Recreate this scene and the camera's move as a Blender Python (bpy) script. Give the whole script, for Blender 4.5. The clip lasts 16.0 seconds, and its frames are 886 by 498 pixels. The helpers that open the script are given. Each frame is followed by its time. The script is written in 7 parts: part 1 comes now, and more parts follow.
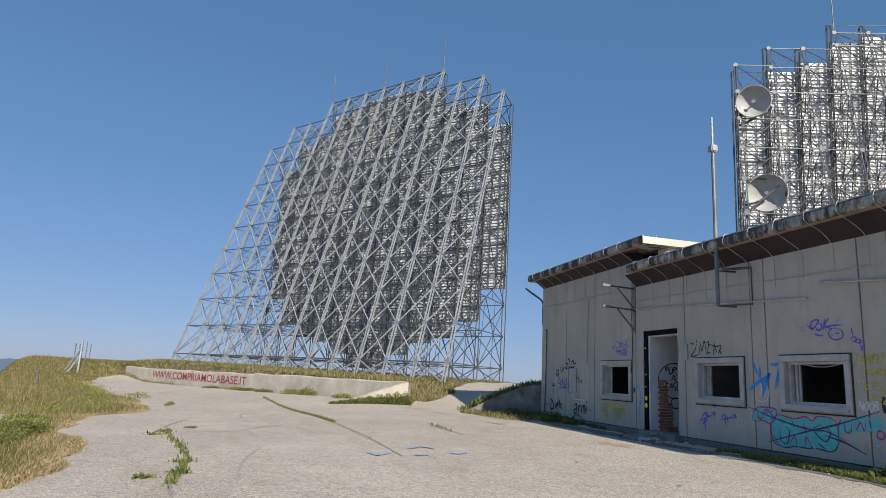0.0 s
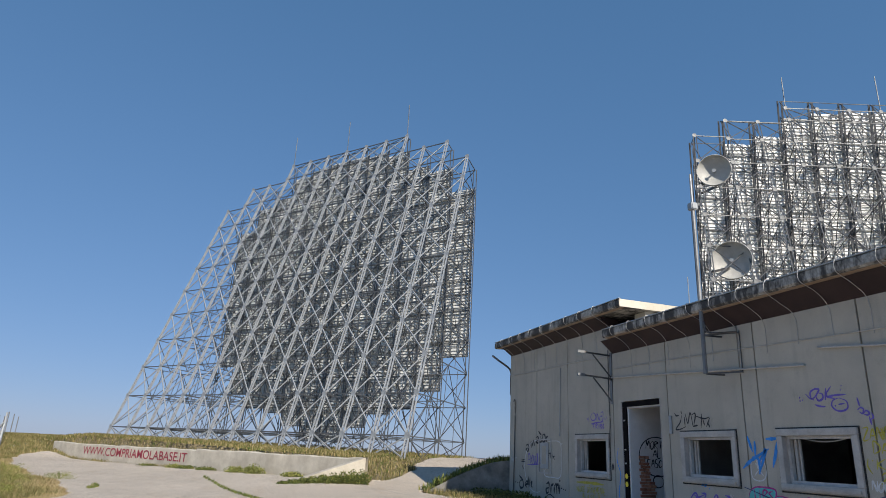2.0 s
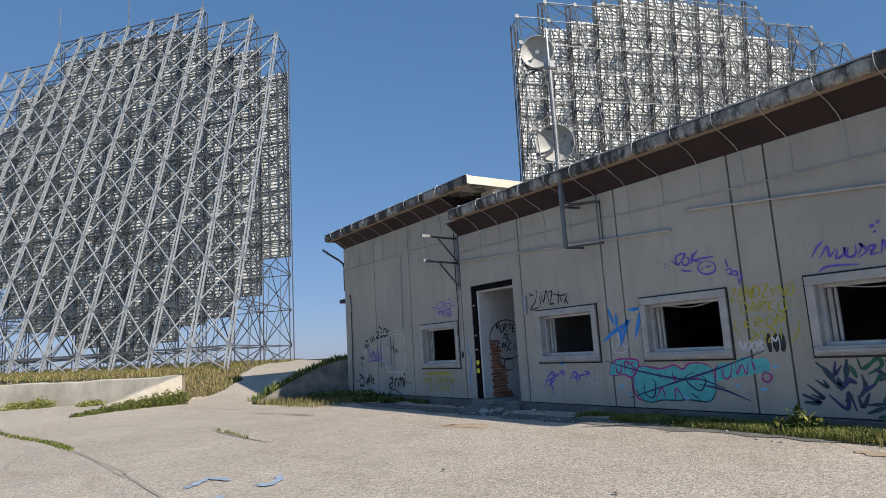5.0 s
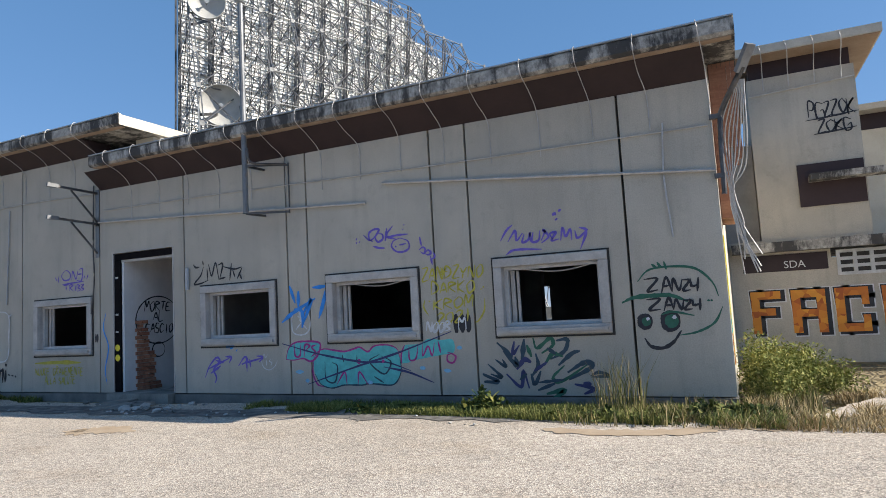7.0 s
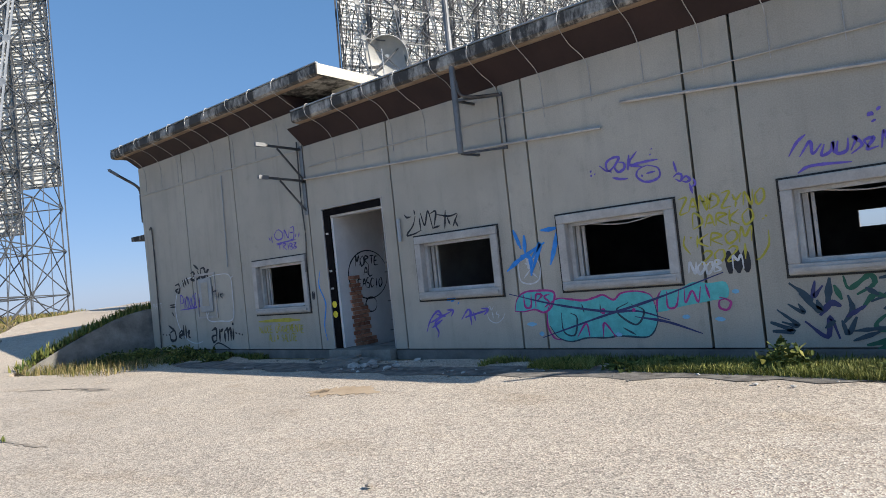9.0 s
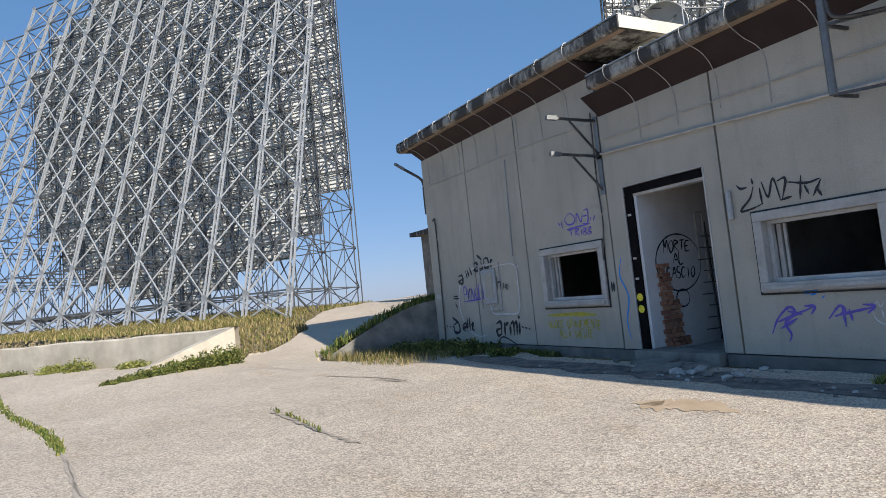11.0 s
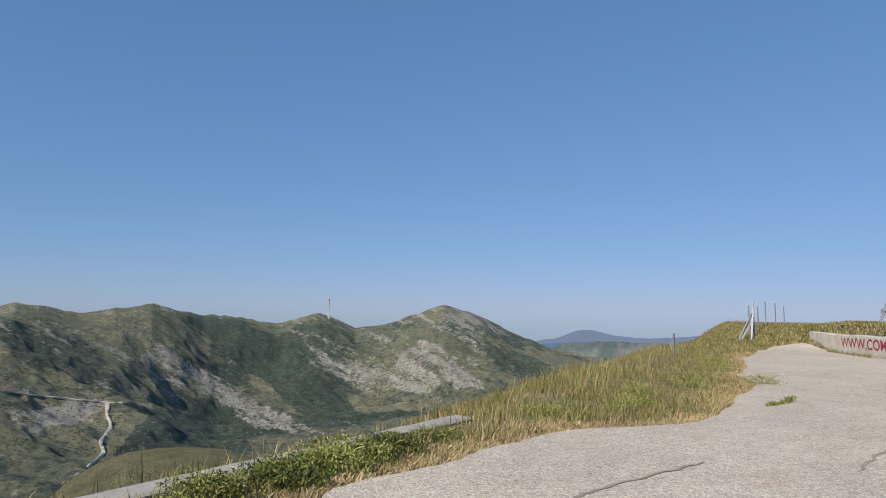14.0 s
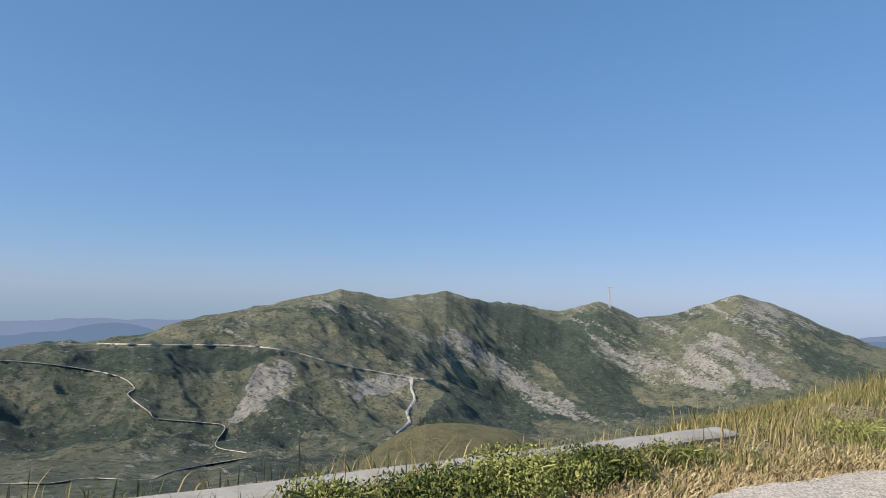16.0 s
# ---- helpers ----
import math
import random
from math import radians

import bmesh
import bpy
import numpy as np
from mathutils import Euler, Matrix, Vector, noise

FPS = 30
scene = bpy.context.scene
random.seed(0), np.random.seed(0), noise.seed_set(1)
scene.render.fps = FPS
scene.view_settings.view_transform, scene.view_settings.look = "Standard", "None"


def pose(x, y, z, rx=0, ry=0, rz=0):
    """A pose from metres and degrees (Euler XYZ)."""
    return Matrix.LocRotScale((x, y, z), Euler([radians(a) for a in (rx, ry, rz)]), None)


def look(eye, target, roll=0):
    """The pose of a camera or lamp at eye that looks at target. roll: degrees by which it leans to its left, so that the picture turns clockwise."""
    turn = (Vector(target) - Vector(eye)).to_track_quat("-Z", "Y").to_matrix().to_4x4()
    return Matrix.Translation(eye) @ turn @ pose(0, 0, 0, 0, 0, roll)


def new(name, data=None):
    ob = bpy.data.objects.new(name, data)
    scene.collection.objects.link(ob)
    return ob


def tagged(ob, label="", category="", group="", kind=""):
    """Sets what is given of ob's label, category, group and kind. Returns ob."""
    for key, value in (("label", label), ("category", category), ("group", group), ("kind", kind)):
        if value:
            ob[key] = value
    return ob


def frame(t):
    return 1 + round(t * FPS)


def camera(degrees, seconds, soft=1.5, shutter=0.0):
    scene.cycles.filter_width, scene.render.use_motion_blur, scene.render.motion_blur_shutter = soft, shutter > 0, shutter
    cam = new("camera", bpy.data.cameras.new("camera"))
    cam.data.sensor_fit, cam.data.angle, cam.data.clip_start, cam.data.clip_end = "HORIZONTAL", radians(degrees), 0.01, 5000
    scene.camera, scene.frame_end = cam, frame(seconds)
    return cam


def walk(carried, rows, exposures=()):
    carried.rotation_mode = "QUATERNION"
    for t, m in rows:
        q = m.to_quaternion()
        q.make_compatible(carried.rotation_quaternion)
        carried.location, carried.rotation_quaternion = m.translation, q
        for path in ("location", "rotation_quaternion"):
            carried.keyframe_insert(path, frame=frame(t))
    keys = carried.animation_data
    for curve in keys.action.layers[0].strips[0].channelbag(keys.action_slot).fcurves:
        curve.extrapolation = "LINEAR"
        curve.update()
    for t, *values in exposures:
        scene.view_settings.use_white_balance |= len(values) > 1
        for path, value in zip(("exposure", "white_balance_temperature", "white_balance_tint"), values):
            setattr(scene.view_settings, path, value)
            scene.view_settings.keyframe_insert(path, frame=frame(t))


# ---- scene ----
cam = camera(69.7, 16.0, soft=0.6)
PATH = [
    (0, (13.358, -8.394, 0.977), (11.46, -7.907, 1.376), 3.0),
    (0.5, (13.092, -8.372, 1.0), (11.237, -7.916, 1.592), 2.4),
    (1, (12.853, -8.375, 1.042), (11.049, -7.79, 1.675), 0.9),
    (1.5, (12.586, -8.269, 1.065), (10.801, -7.706, 1.769), 1.9),
    (2, (12.303, -8.221, 1.042), (10.491, -7.639, 1.655), 2.8),
    (2.5, (11.999, -8.167, 1.066), (10.215, -7.445, 1.608), -0.5),
    (3, (11.69, -8.017, 1.102), (9.845, -7.463, 1.638), 1.2),
    (3.2, (11.556, -7.926, 1.09), (9.723, -7.301, 1.591), 1.2),
    (5.3, (10.231, -7.688, 1.131), (8.696, -6.439, 1.419), -3.9),
    (5.5, (10.134, -7.603, 1.107), (8.678, -6.263, 1.394), -3.7),
    (6, (9.863, -7.418, 1.064), (8.492, -5.986, 1.329), -4.0),
    (6.5, (9.51, -7.321, 1.06), (8.584, -5.561, 1.266), -4.0),
    (7, (9.23, -7.194, 1.142), (8.403, -5.382, 1.324), -3.2),
    (7.5, (8.9, -7.04, 1.178), (7.799, -5.383, 1.383), -0.6),
    (8, (8.586, -6.926, 1.168), (7.411, -5.315, 1.326), -2.8),
    (8.2, (8.432, -6.911, 1.206), (7.256, -5.295, 1.278), -4.1),
    (10.3, (6.984, -6.581, 1.201), (5.514, -5.232, 1.33), -6.2),
    (10.5, (6.849, -6.544, 1.208), (5.319, -5.263, 1.342), -5.2),
    (11, (6.436, -6.517, 1.167), (4.692, -5.546, 1.293), -6.0),
    (11.5, (6.118, -6.534, 1.179), (4.193, -5.994, 1.248), -5.9),
    (12, (5.854, -6.641, 1.152), (3.856, -6.722, 1.202), -2.8),
    (12.5, (5.575, -6.801, 1.167), (3.644, -7.321, 1.207), -2.7),
    (13, (5.296, -6.895, 1.185), (3.574, -7.909, 1.27), -3.6),
    (13.5, (4.961, -7.035, 1.208), (3.391, -8.263, 1.368), -1.4),
    (14, (4.638, -7.316, 1.183), (3.255, -8.746, 1.39), 1.0),
    (14.5, (4.271, -7.549, 1.143), (3.274, -9.278, 1.277), 1.4),
    (15, (3.9, -7.817, 1.122), (3.175, -9.681, 1.13), 0.3),
    (15.5, (3.567, -8.122, 1.104), (2.903, -10.008, 1.127), 0.4),
    (16, (3.14, -8.285, 1.062), (2.483, -10.168, 1.212), 1.8),
]
EXPOSURES = [(0, 0.28), (3, 0.25), (5.5, 0.38), (6.3, 0.54), (7, 0.7), (7.6, 0.7), (8.2, 0.68), (10.3, 0.68), (10.7, 0.62), (12, 0.4), (13, 0.28), (14, 0.35), (15, 0.58), (16, 0.58)]
walk(cam, [(t, look(eye, target, roll)) for t, eye, target, roll in PATH], EXPOSURES)

# ---- world, sun ----
SUN_WAY = Vector((1.5, 0.29, 1.0)).normalized()
world = bpy.data.worlds.new("sky")
scene.world = world
world.use_nodes = True
wn = world.node_tree.nodes
wn.clear()
sky = wn.new("ShaderNodeTexSky")
sky.sky_type = "NISHITA"
sky.sun_disc = False
sky.sun_elevation = math.asin(SUN_WAY.z)
sky.sun_rotation = math.atan2(SUN_WAY.x, SUN_WAY.y)
sky.altitude = 600.0
sky.air_density = 1.0
sky.dust_density = 0.25
sky.ozone_density = 4.0
bg = wn.new("ShaderNodeBackground")
bg.inputs["Strength"].default_value = 0.1
wout = wn.new("ShaderNodeOutputWorld")
# summer haze: the sky's range narrowed channel by channel
split, joined = wn.new("ShaderNodeSeparateColor"), wn.new("ShaderNodeCombineColor")
world.node_tree.links.new(sky.outputs[0], split.inputs[0])
for k, (power, gain) in enumerate(((0.62, 0.306), (0.47, 0.372), (0.46, 0.54))):
    scale, curve, out = (wn.new("ShaderNodeMath") for _ in range(3))
    scale.operation, curve.operation, out.operation = "MULTIPLY", "POWER", "MULTIPLY"
    scale.inputs[1].default_value, curve.inputs[1].default_value, out.inputs[1].default_value = 0.123, power, gain * 10
    for a, b in ((split.outputs[k], scale.inputs[0]), (scale.outputs[0], curve.inputs[0]), (curve.outputs[0], out.inputs[0]), (out.outputs[0], joined.inputs[k])):
        world.node_tree.links.new(a, b)
world.node_tree.links.new(joined.outputs[0], bg.inputs["Color"])
world.node_tree.links.new(bg.outputs[0], wout.inputs["Surface"])
sun_data = bpy.data.lights.new("sun", "SUN")
sun_data.energy = 4.2
sun_data.angle = radians(0.53)
sun_data.color = (1.0, 0.93, 0.82)
sun = new("sun", sun_data)
sun.matrix_world = look(SUN_WAY * 100, (0, 0, 0))


# ---- materials ----
class Nodes:
    """A principled material under construction."""

    def __init__(self, name, rough=0.8, metal=0.0):
        self.m = bpy.data.materials.new(name)
        self.m.use_nodes = True
        self.t = self.m.node_tree
        self.b = self.t.nodes["Principled BSDF"]
        self.b.inputs["Roughness"].default_value = rough
        self.b.inputs["Metallic"].default_value = metal
        self.co = self.t.nodes.new("ShaderNodeTexCoord").outputs["Object"]

    def link(self, a, b):
        self.t.links.new(a, b)

    def noise(self, scale, detail=5.0, rough=0.6, stretch=(1, 1, 1), distortion=0.0):
        mp = self.t.nodes.new("ShaderNodeMapping")
        mp.inputs["Scale"].default_value = stretch
        self.link(self.co, mp.inputs["Vector"])
        n = self.t.nodes.new("ShaderNodeTexNoise")
        n.inputs["Scale"].default_value = scale
        n.inputs["Detail"].default_value = detail
        n.inputs["Roughness"].default_value = rough
        n.inputs["Distortion"].default_value = distortion
        self.link(mp.outputs[0], n.inputs["Vector"])
        return n.outputs["Fac"]

    def voronoi(self, scale, feature="F1"):
        n = self.t.nodes.new("ShaderNodeTexVoronoi")
        n.feature = feature
        n.inputs["Scale"].default_value = scale
        self.link(self.co, n.inputs["Vector"])
        return n

    def ramp(self, fac, stops):
        r = self.t.nodes.new("ShaderNodeValToRGB")
        e = r.color_ramp.elements
        while len(e) < len(stops):
            e.new(0.5)
        for k, (p, c) in enumerate(stops):
            e[k].position = p
            e[k].color = (*c, 1) if isinstance(c, tuple) else (c, c, c, 1)
        self.link(fac, r.inputs["Fac"])
        return r.outputs["Color"]

    def mix(self, fac, a, b, blend="MIX"):
        n = self.t.nodes.new("ShaderNodeMix")
        n.data_type = "RGBA"
        n.blend_type = blend
        for sock, v in ((n.inputs[0], fac), (n.inputs[6], a), (n.inputs[7], b)):
            if isinstance(v, (int, float)):
                sock.default_value = v
            elif isinstance(v, tuple):
                sock.default_value = (*v, 1)
            else:
                self.link(v, sock)
        return n.outputs[2]

    def attr(self, name):
        n = self.t.nodes.new("ShaderNodeAttribute")
        n.attribute_name = name
        return n.outputs["Fac"]

    def random(self):
        return self.t.nodes.new("ShaderNodeObjectInfo").outputs["Random"]

    def island(self):
        return self.t.nodes.new("ShaderNodeNewGeometry").outputs["Random Per Island"]

    def done(self, color, bump=None, strength=0.3, distance=0.01, rough=None):
        if isinstance(color, tuple):
            self.b.inputs["Base Color"].default_value = (*color, 1)
        else:
            self.link(color, self.b.inputs["Base Color"])
        if rough is not None:
            self.link(rough, self.b.inputs["Roughness"])
        if bump is not None:
            n = self.t.nodes.new("ShaderNodeBump")
            n.inputs["Strength"].default_value = strength
            n.inputs["Distance"].default_value = distance
            self.link(bump, n.inputs["Height"])
            self.link(n.outputs[0], self.b.inputs["Normal"])
        return self.m


def worn(name, a, b, scale=3.0, rough=0.8, metal=0.0, fine=60.0, bump=0.3, distance=0.005, stretch=(1, 1, 1)):
    """Two tones mixed by broad stains, with fine grain and relief."""
    n = Nodes(name, rough, metal)
    broad = n.noise(scale, 6, 0.65, stretch)
    grain = n.noise(fine, 4, 0.7)
    c = n.mix(n.ramp(broad, [(0.35, 0.0), (0.68, 1.0)]), a, b)
    c = n.mix(0.35, c, n.ramp(grain, [(0.25, 0.35), (0.75, 0.65)]), "OVERLAY")
    return n.done(c, grain, bump, distance)


def make_materials():
    M = {}
    n = Nodes("facade_concrete", 0.9)
    broad = n.noise(0.9, 6, 0.6)
    drip = n.noise(2.2, 5, 0.6, (2.5, 2.5, 0.25))
    grain = n.noise(70, 4, 0.7)
    c = n.mix(n.ramp(broad, [(0.3, 0.0), (0.7, 1.0)]), (0.43, 0.392, 0.325), (0.56, 0.512, 0.426))
    c = n.mix(n.ramp(drip, [(0.50, 0.0), (0.78, 0.28)]), c, (0.19, 0.175, 0.155))
    c = n.mix(n.ramp(n.noise(4.5, 8, 0.75), [(0.54, 0.0), (0.68, 0.3)]), c, (0.26, 0.235, 0.195))
    c = n.mix(n.ramp(n.random(), [(0.0, 0.0), (1.0, 0.3)]), c, (0.33, 0.305, 0.26))
    c = n.mix(0.55, c, n.ramp(grain, [(0.25, 0.35), (0.75, 0.65)]), "OVERLAY")
    M["facade"] = n.done(c, n.noise(140, 3, 0.7), 0.35, 0.004)

    n = Nodes("slab_concrete", 0.9)
    grime = n.noise(3.0, 8, 0.72, (1.0, 1.0, 0.35))
    lichen = n.noise(11, 6, 0.7)
    c = n.mix(n.ramp(lichen, [(0.42, 0.0), (0.6, 1.0)]), (0.30, 0.28, 0.25), (0.50, 0.47, 0.42))
    c = n.mix(n.ramp(grime, [(0.43, 0.0), (0.53, 0.95)]), c, (0.045, 0.042, 0.04))
    M["slab"] = n.done(c, lichen, 0.5, 0.02)
    M["soffit"] = worn("soffit_wood_tone", (0.32, 0.22, 0.15), (0.42, 0.31, 0.22), 2.5)
    M["concrete"] = worn("pale_concrete", (0.46, 0.405, 0.325), (0.66, 0.60, 0.50), 1.6, 0.9, 0, 40, 0.5, 0.01)
    M["kerb"] = worn("worn_kerb_concrete", (0.30, 0.27, 0.23), (0.44, 0.40, 0.345), 2.5, 0.92, 0, 40, 0.5, 0.01)
    M["concrete_dark"] = worn("weathered_concrete", (0.16, 0.15, 0.135), (0.34, 0.32, 0.28), 2.5, 0.92, 0, 30, 0.6, 0.02)
    M["cream"] = worn("cream_render", (0.62, 0.55, 0.43), (0.76, 0.70, 0.58), 1.3, 0.85, 0, 50, 0.3)
    M["brown"] = worn("brown_band", (0.026, 0.013, 0.014), (0.042, 0.022, 0.022), 2.0, 0.6, 0, 30, 0.1)
    M["joint"] = worn("joint_filler", (0.03, 0.028, 0.025), (0.06, 0.055, 0.05), 5.0, 0.95)
    M["plinth"] = worn("plinth_concrete", (0.13, 0.125, 0.115), (0.26, 0.245, 0.22), 1.8, 0.95, 0, 50, 0.6, 0.01)
    M["frame"] = worn("window_surround", (0.40, 0.37, 0.34), (0.56, 0.53, 0.49), 4.0, 0.8, 0, 60, 0.25)
    M["alu"] = worn("weathered_white_frame", (0.45, 0.44, 0.42), (0.62, 0.61, 0.59), 6.0, 0.5, 0.2)
    M["plaster"] = worn("dirty_plaster", (0.62, 0.61, 0.60), (0.8, 0.79, 0.77), 1.5, 0.85)
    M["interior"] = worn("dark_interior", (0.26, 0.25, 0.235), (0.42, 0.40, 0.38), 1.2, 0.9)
    M["black"] = worn("black_paint", (0.006, 0.005, 0.006), (0.014, 0.012, 0.012), 6.0, 0.95)
    M["black"].node_tree.nodes["Principled BSDF"].inputs["Specular IOR Level"].default_value = 0.1
    M["wire"] = worn("pale_conductor", (0.42, 0.40, 0.38), (0.58, 0.56, 0.53), 8.0, 0.5, 0.3)
    M["steel_dark"] = worn("dark_steel", (0.06, 0.06, 0.06), (0.16, 0.15, 0.145), 6.0, 0.45, 0.5)
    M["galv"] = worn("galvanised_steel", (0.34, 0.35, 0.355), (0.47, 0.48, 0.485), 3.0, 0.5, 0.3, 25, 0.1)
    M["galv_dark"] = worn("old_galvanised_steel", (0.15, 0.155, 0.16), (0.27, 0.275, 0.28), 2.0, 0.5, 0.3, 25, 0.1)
    # same steel in two darker tones: the lattice's shade put into the colour
    M["galv_shade"] = worn("shaded_galvanised_steel", (0.085, 0.088, 0.092), (0.17, 0.175, 0.18), 2.0, 0.5, 0.3, 25, 0.1)
    M["galv_deep_shade"] = worn("deep_shaded_galvanised_steel", (0.06, 0.06, 0.063), (0.13, 0.13, 0.135), 2.0, 0.6, 0.1, 25, 0.1)
    n = Nodes("reflector_sheet", 0.55, 0.0)
    br = n.noise(0.5, 5, 0.6, (1, 1, 0.4))
    c = n.mix(n.ramp(br, [(0.3, 0.0), (0.7, 1.0)]), (0.64, 0.64, 0.61), (0.80, 0.79, 0.755))
    c = n.mix(n.ramp(n.noise(1.7, 6, 0.7, (1, 1, 0.2)), [(0.62, 0.0), (0.75, 0.35)]), c, (0.30, 0.24, 0.18))
    M["sheet"] = n.done(c, br, 0.05, 0.01)
    # paler copy of reflector_sheet, with direct sun put into its colour
    n = Nodes("reflector_sheet_sunlit", 0.5, 0.0)
    br = n.noise(0.5, 5, 0.6, (1, 1, 0.4))
    c = n.mix(n.ramp(br, [(0.3, 0.0), (0.7, 1.0)]), (0.84, 0.83, 0.79), (0.90, 0.89, 0.86))
    M["sheet_sunlit"] = n.done(c, br, 0.05, 0.01)
    M["dish"] = worn("dish_white", (0.42, 0.41, 0.38), (0.54, 0.53, 0.50), 2.0, 0.5)
    n = Nodes("brick", 0.9)
    c = n.mix(n.random(), (0.30, 0.13, 0.08), (0.48, 0.24, 0.15))
    c = n.mix(0.5, c, n.ramp(n.noise(25, 5, 0.7), [(0.3, 0.3), (0.7, 0.7)]), "OVERLAY")
    M["brick"] = n.done(c, n.noise(60), 0.5, 0.004)
    M["redwood"] = worn("red_brown_boards", (0.23, 0.10, 0.06), (0.36, 0.18, 0.11), 3.0, 0.8, 0, 40, 0.3, 0.005, (1, 1, 6))

    n = Nodes("asphalt", 0.95)
    patch = n.noise(0.35, 6, 0.6)
    mid = n.noise(2.6, 8, 0.75)
    v, coarse = n.voronoi(85), n.voronoi(34)
    c = n.mix(n.ramp(patch, [(0.35, 0.0), (0.7, 1.0)]), (0.47, 0.395, 0.315), (0.59, 0.505, 0.41))
    c = n.mix(n.ramp(mid, [(0.36, 0.4), (0.56, 0.0)]), c, (0.36, 0.31, 0.26))
    c = n.mix(n.ramp(n.noise(0.8, 5, 0.7, (1, 2.2, 1)), [(0.54, 0.0), (0.70, 0.5)]), c, (0.40, 0.305, 0.21))
    c = n.mix(0.6, c, n.ramp(v.outputs["Color"], [(0.1, 0.1), (0.5, 0.5), (0.95, 0.92)]), "OVERLAY")
    c = n.mix(0.28, c, n.ramp(coarse.outputs["Color"], [(0.1, 0.22), (0.5, 0.5), (0.95, 0.80)]), "OVERLAY")
    c = n.mix(n.ramp(n.noise(55, 3, 0.6), [(0.66, 0.0), (0.72, 0.7)]), c, (0.16, 0.14, 0.12))
    c = n.mix(n.ramp(n.noise(160, 3, 0.6), [(0.62, 0.0), (0.72, 0.6)]), c, (0.62, 0.58, 0.52))
    c = n.mix(n.ramp(n.noise(120, 3, 0.6), [(0.63, 0.0), (0.72, 0.7)]), c, (0.11, 0.10, 0.09))
    M["asphalt"] = n.done(c, v.outputs["Distance"], 0.5, 0.008)
    M["crack"] = worn("crack_filler", (0.27, 0.23, 0.185), (0.42, 0.36, 0.29), 5.0, 0.95)
    M["sand"] = worn("dried_mud", (0.42, 0.31, 0.205), (0.53, 0.41, 0.285), 3.0, 0.95, 0, 60, 0.4, 0.004)
    M["gravel"] = worn("grey_grit", (0.10, 0.09, 0.08), (0.30, 0.275, 0.245), 6.0, 0.95, 0, 80, 0.8, 0.01)
    M["stone"] = worn("pale_rubble", (0.40, 0.38, 0.35), (0.62, 0.60, 0.57), 6.0, 0.9)

    def foliage(name, stops):
        n = Nodes(name, 0.75)
        c = n.ramp(n.island(), stops)
        c = n.mix(0.5, c, n.ramp(n.noise(1.3, 4, 0.6), [(0.35, 0.32), (0.65, 0.68)]), "OVERLAY")
        n.b.inputs["Specular IOR Level"].default_value = 0.25
        return n.done(c)

    M["grass_dry"] = foliage("dry_grass", [(0.0, (0.10, 0.12, 0.03)), (0.35, (0.16, 0.15, 0.05)), (0.7, (0.28, 0.215, 0.09)), (1.0, (0.44, 0.35, 0.18))])
    M["grass_green"] = foliage("green_grass", [(0.0, (0.05, 0.09, 0.018)), (0.5, (0.12, 0.15, 0.035)), (1.0, (0.25, 0.23, 0.07))])
    M["leaf"] = foliage("weed_leaf", [(0.0, (0.035, 0.055, 0.014)), (0.5, (0.095, 0.12, 0.03)), (1.0, (0.24, 0.23, 0.06))])
    M["leaf_pale"] = foliage("pale_weed", [(0.0, (0.10, 0.125, 0.03)), (0.6, (0.22, 0.235, 0.06)), (1.0, (0.40, 0.37, 0.13))])
    M["straw"] = foliage("straw_thatch", [(0.0, (0.24, 0.17, 0.075)), (0.5, (0.40, 0.30, 0.15)), (1.0, (0.52, 0.42, 0.24))])
    M["tar"] = worn("tarred_seam", (0.36, 0.31, 0.255), (0.47, 0.41, 0.34), 4.0, 0.95, 0, 90, 0.4, 0.004)

    n = Nodes("mountain_ground", 0.95)
    big = n.noise(0.005, 8, 0.65)
    fine = n.noise(0.05, 9, 0.78)
    speck = n.noise(0.14, 8, 0.8)
    dots, chips = n.noise(0.33, 3, 0.55), n.noise(0.24, 4, 0.6)
    near = n.noise(1.2, 6, 0.7)
    grass = n.mix(n.ramp(big, [(0.40, 0.0), (0.60, 1.0)]), (0.140, 0.140, 0.080), (0.235, 0.208, 0.120))
    grass = n.mix(n.ramp(n.noise(0.018, 9, 0.72), [(0.42, 0.7), (0.58, 0.0)]), grass, (0.095, 0.108, 0.066))
    grass = n.mix(n.ramp(fine, [(0.50, 0.0), (0.64, 0.55)]), grass, (0.27, 0.235, 0.15))
    grass = n.mix(n.ramp(speck, [(0.40, 0.9), (0.47, 0.0)]), grass, (0.040, 0.058, 0.037))
    wood = n.mix(n.ramp(speck, [(0.38, 0.0), (0.62, 1.0)]), (0.022, 0.036, 0.028), (0.075, 0.098, 0.060))
    rock = n.mix(n.ramp(speck, [(0.38, 0.0), (0.60, 1.0)]), (0.09, 0.085, 0.075), (0.43, 0.39, 0.325))
    verge = n.mix(n.ramp(near, [(0.35, 0.0), (0.62, 1.0)]), (0.26, 0.205, 0.105), (0.42, 0.335, 0.20))

    def broken(mask, grain, amount, lo, hi):
        add = n.t.nodes.new("ShaderNodeMath")
        add.operation = "MULTIPLY_ADD"
        n.link(mask, add.inputs[0])
        add.inputs[1].default_value = amount
        n.link(grain, add.inputs[2])
        return n.ramp(add.outputs[0], [(lo, 0.0), (hi, 1.0)])

    c = n.mix(broken(n.attr("wood"), n.noise(0.03, 10, 0.8), 0.30, 0.66, 0.72), grass, wood)
    c = n.mix(broken(n.attr("rock"), n.noise(0.07, 11, 0.9), 0.36, 0.66, 0.695), c, rock)
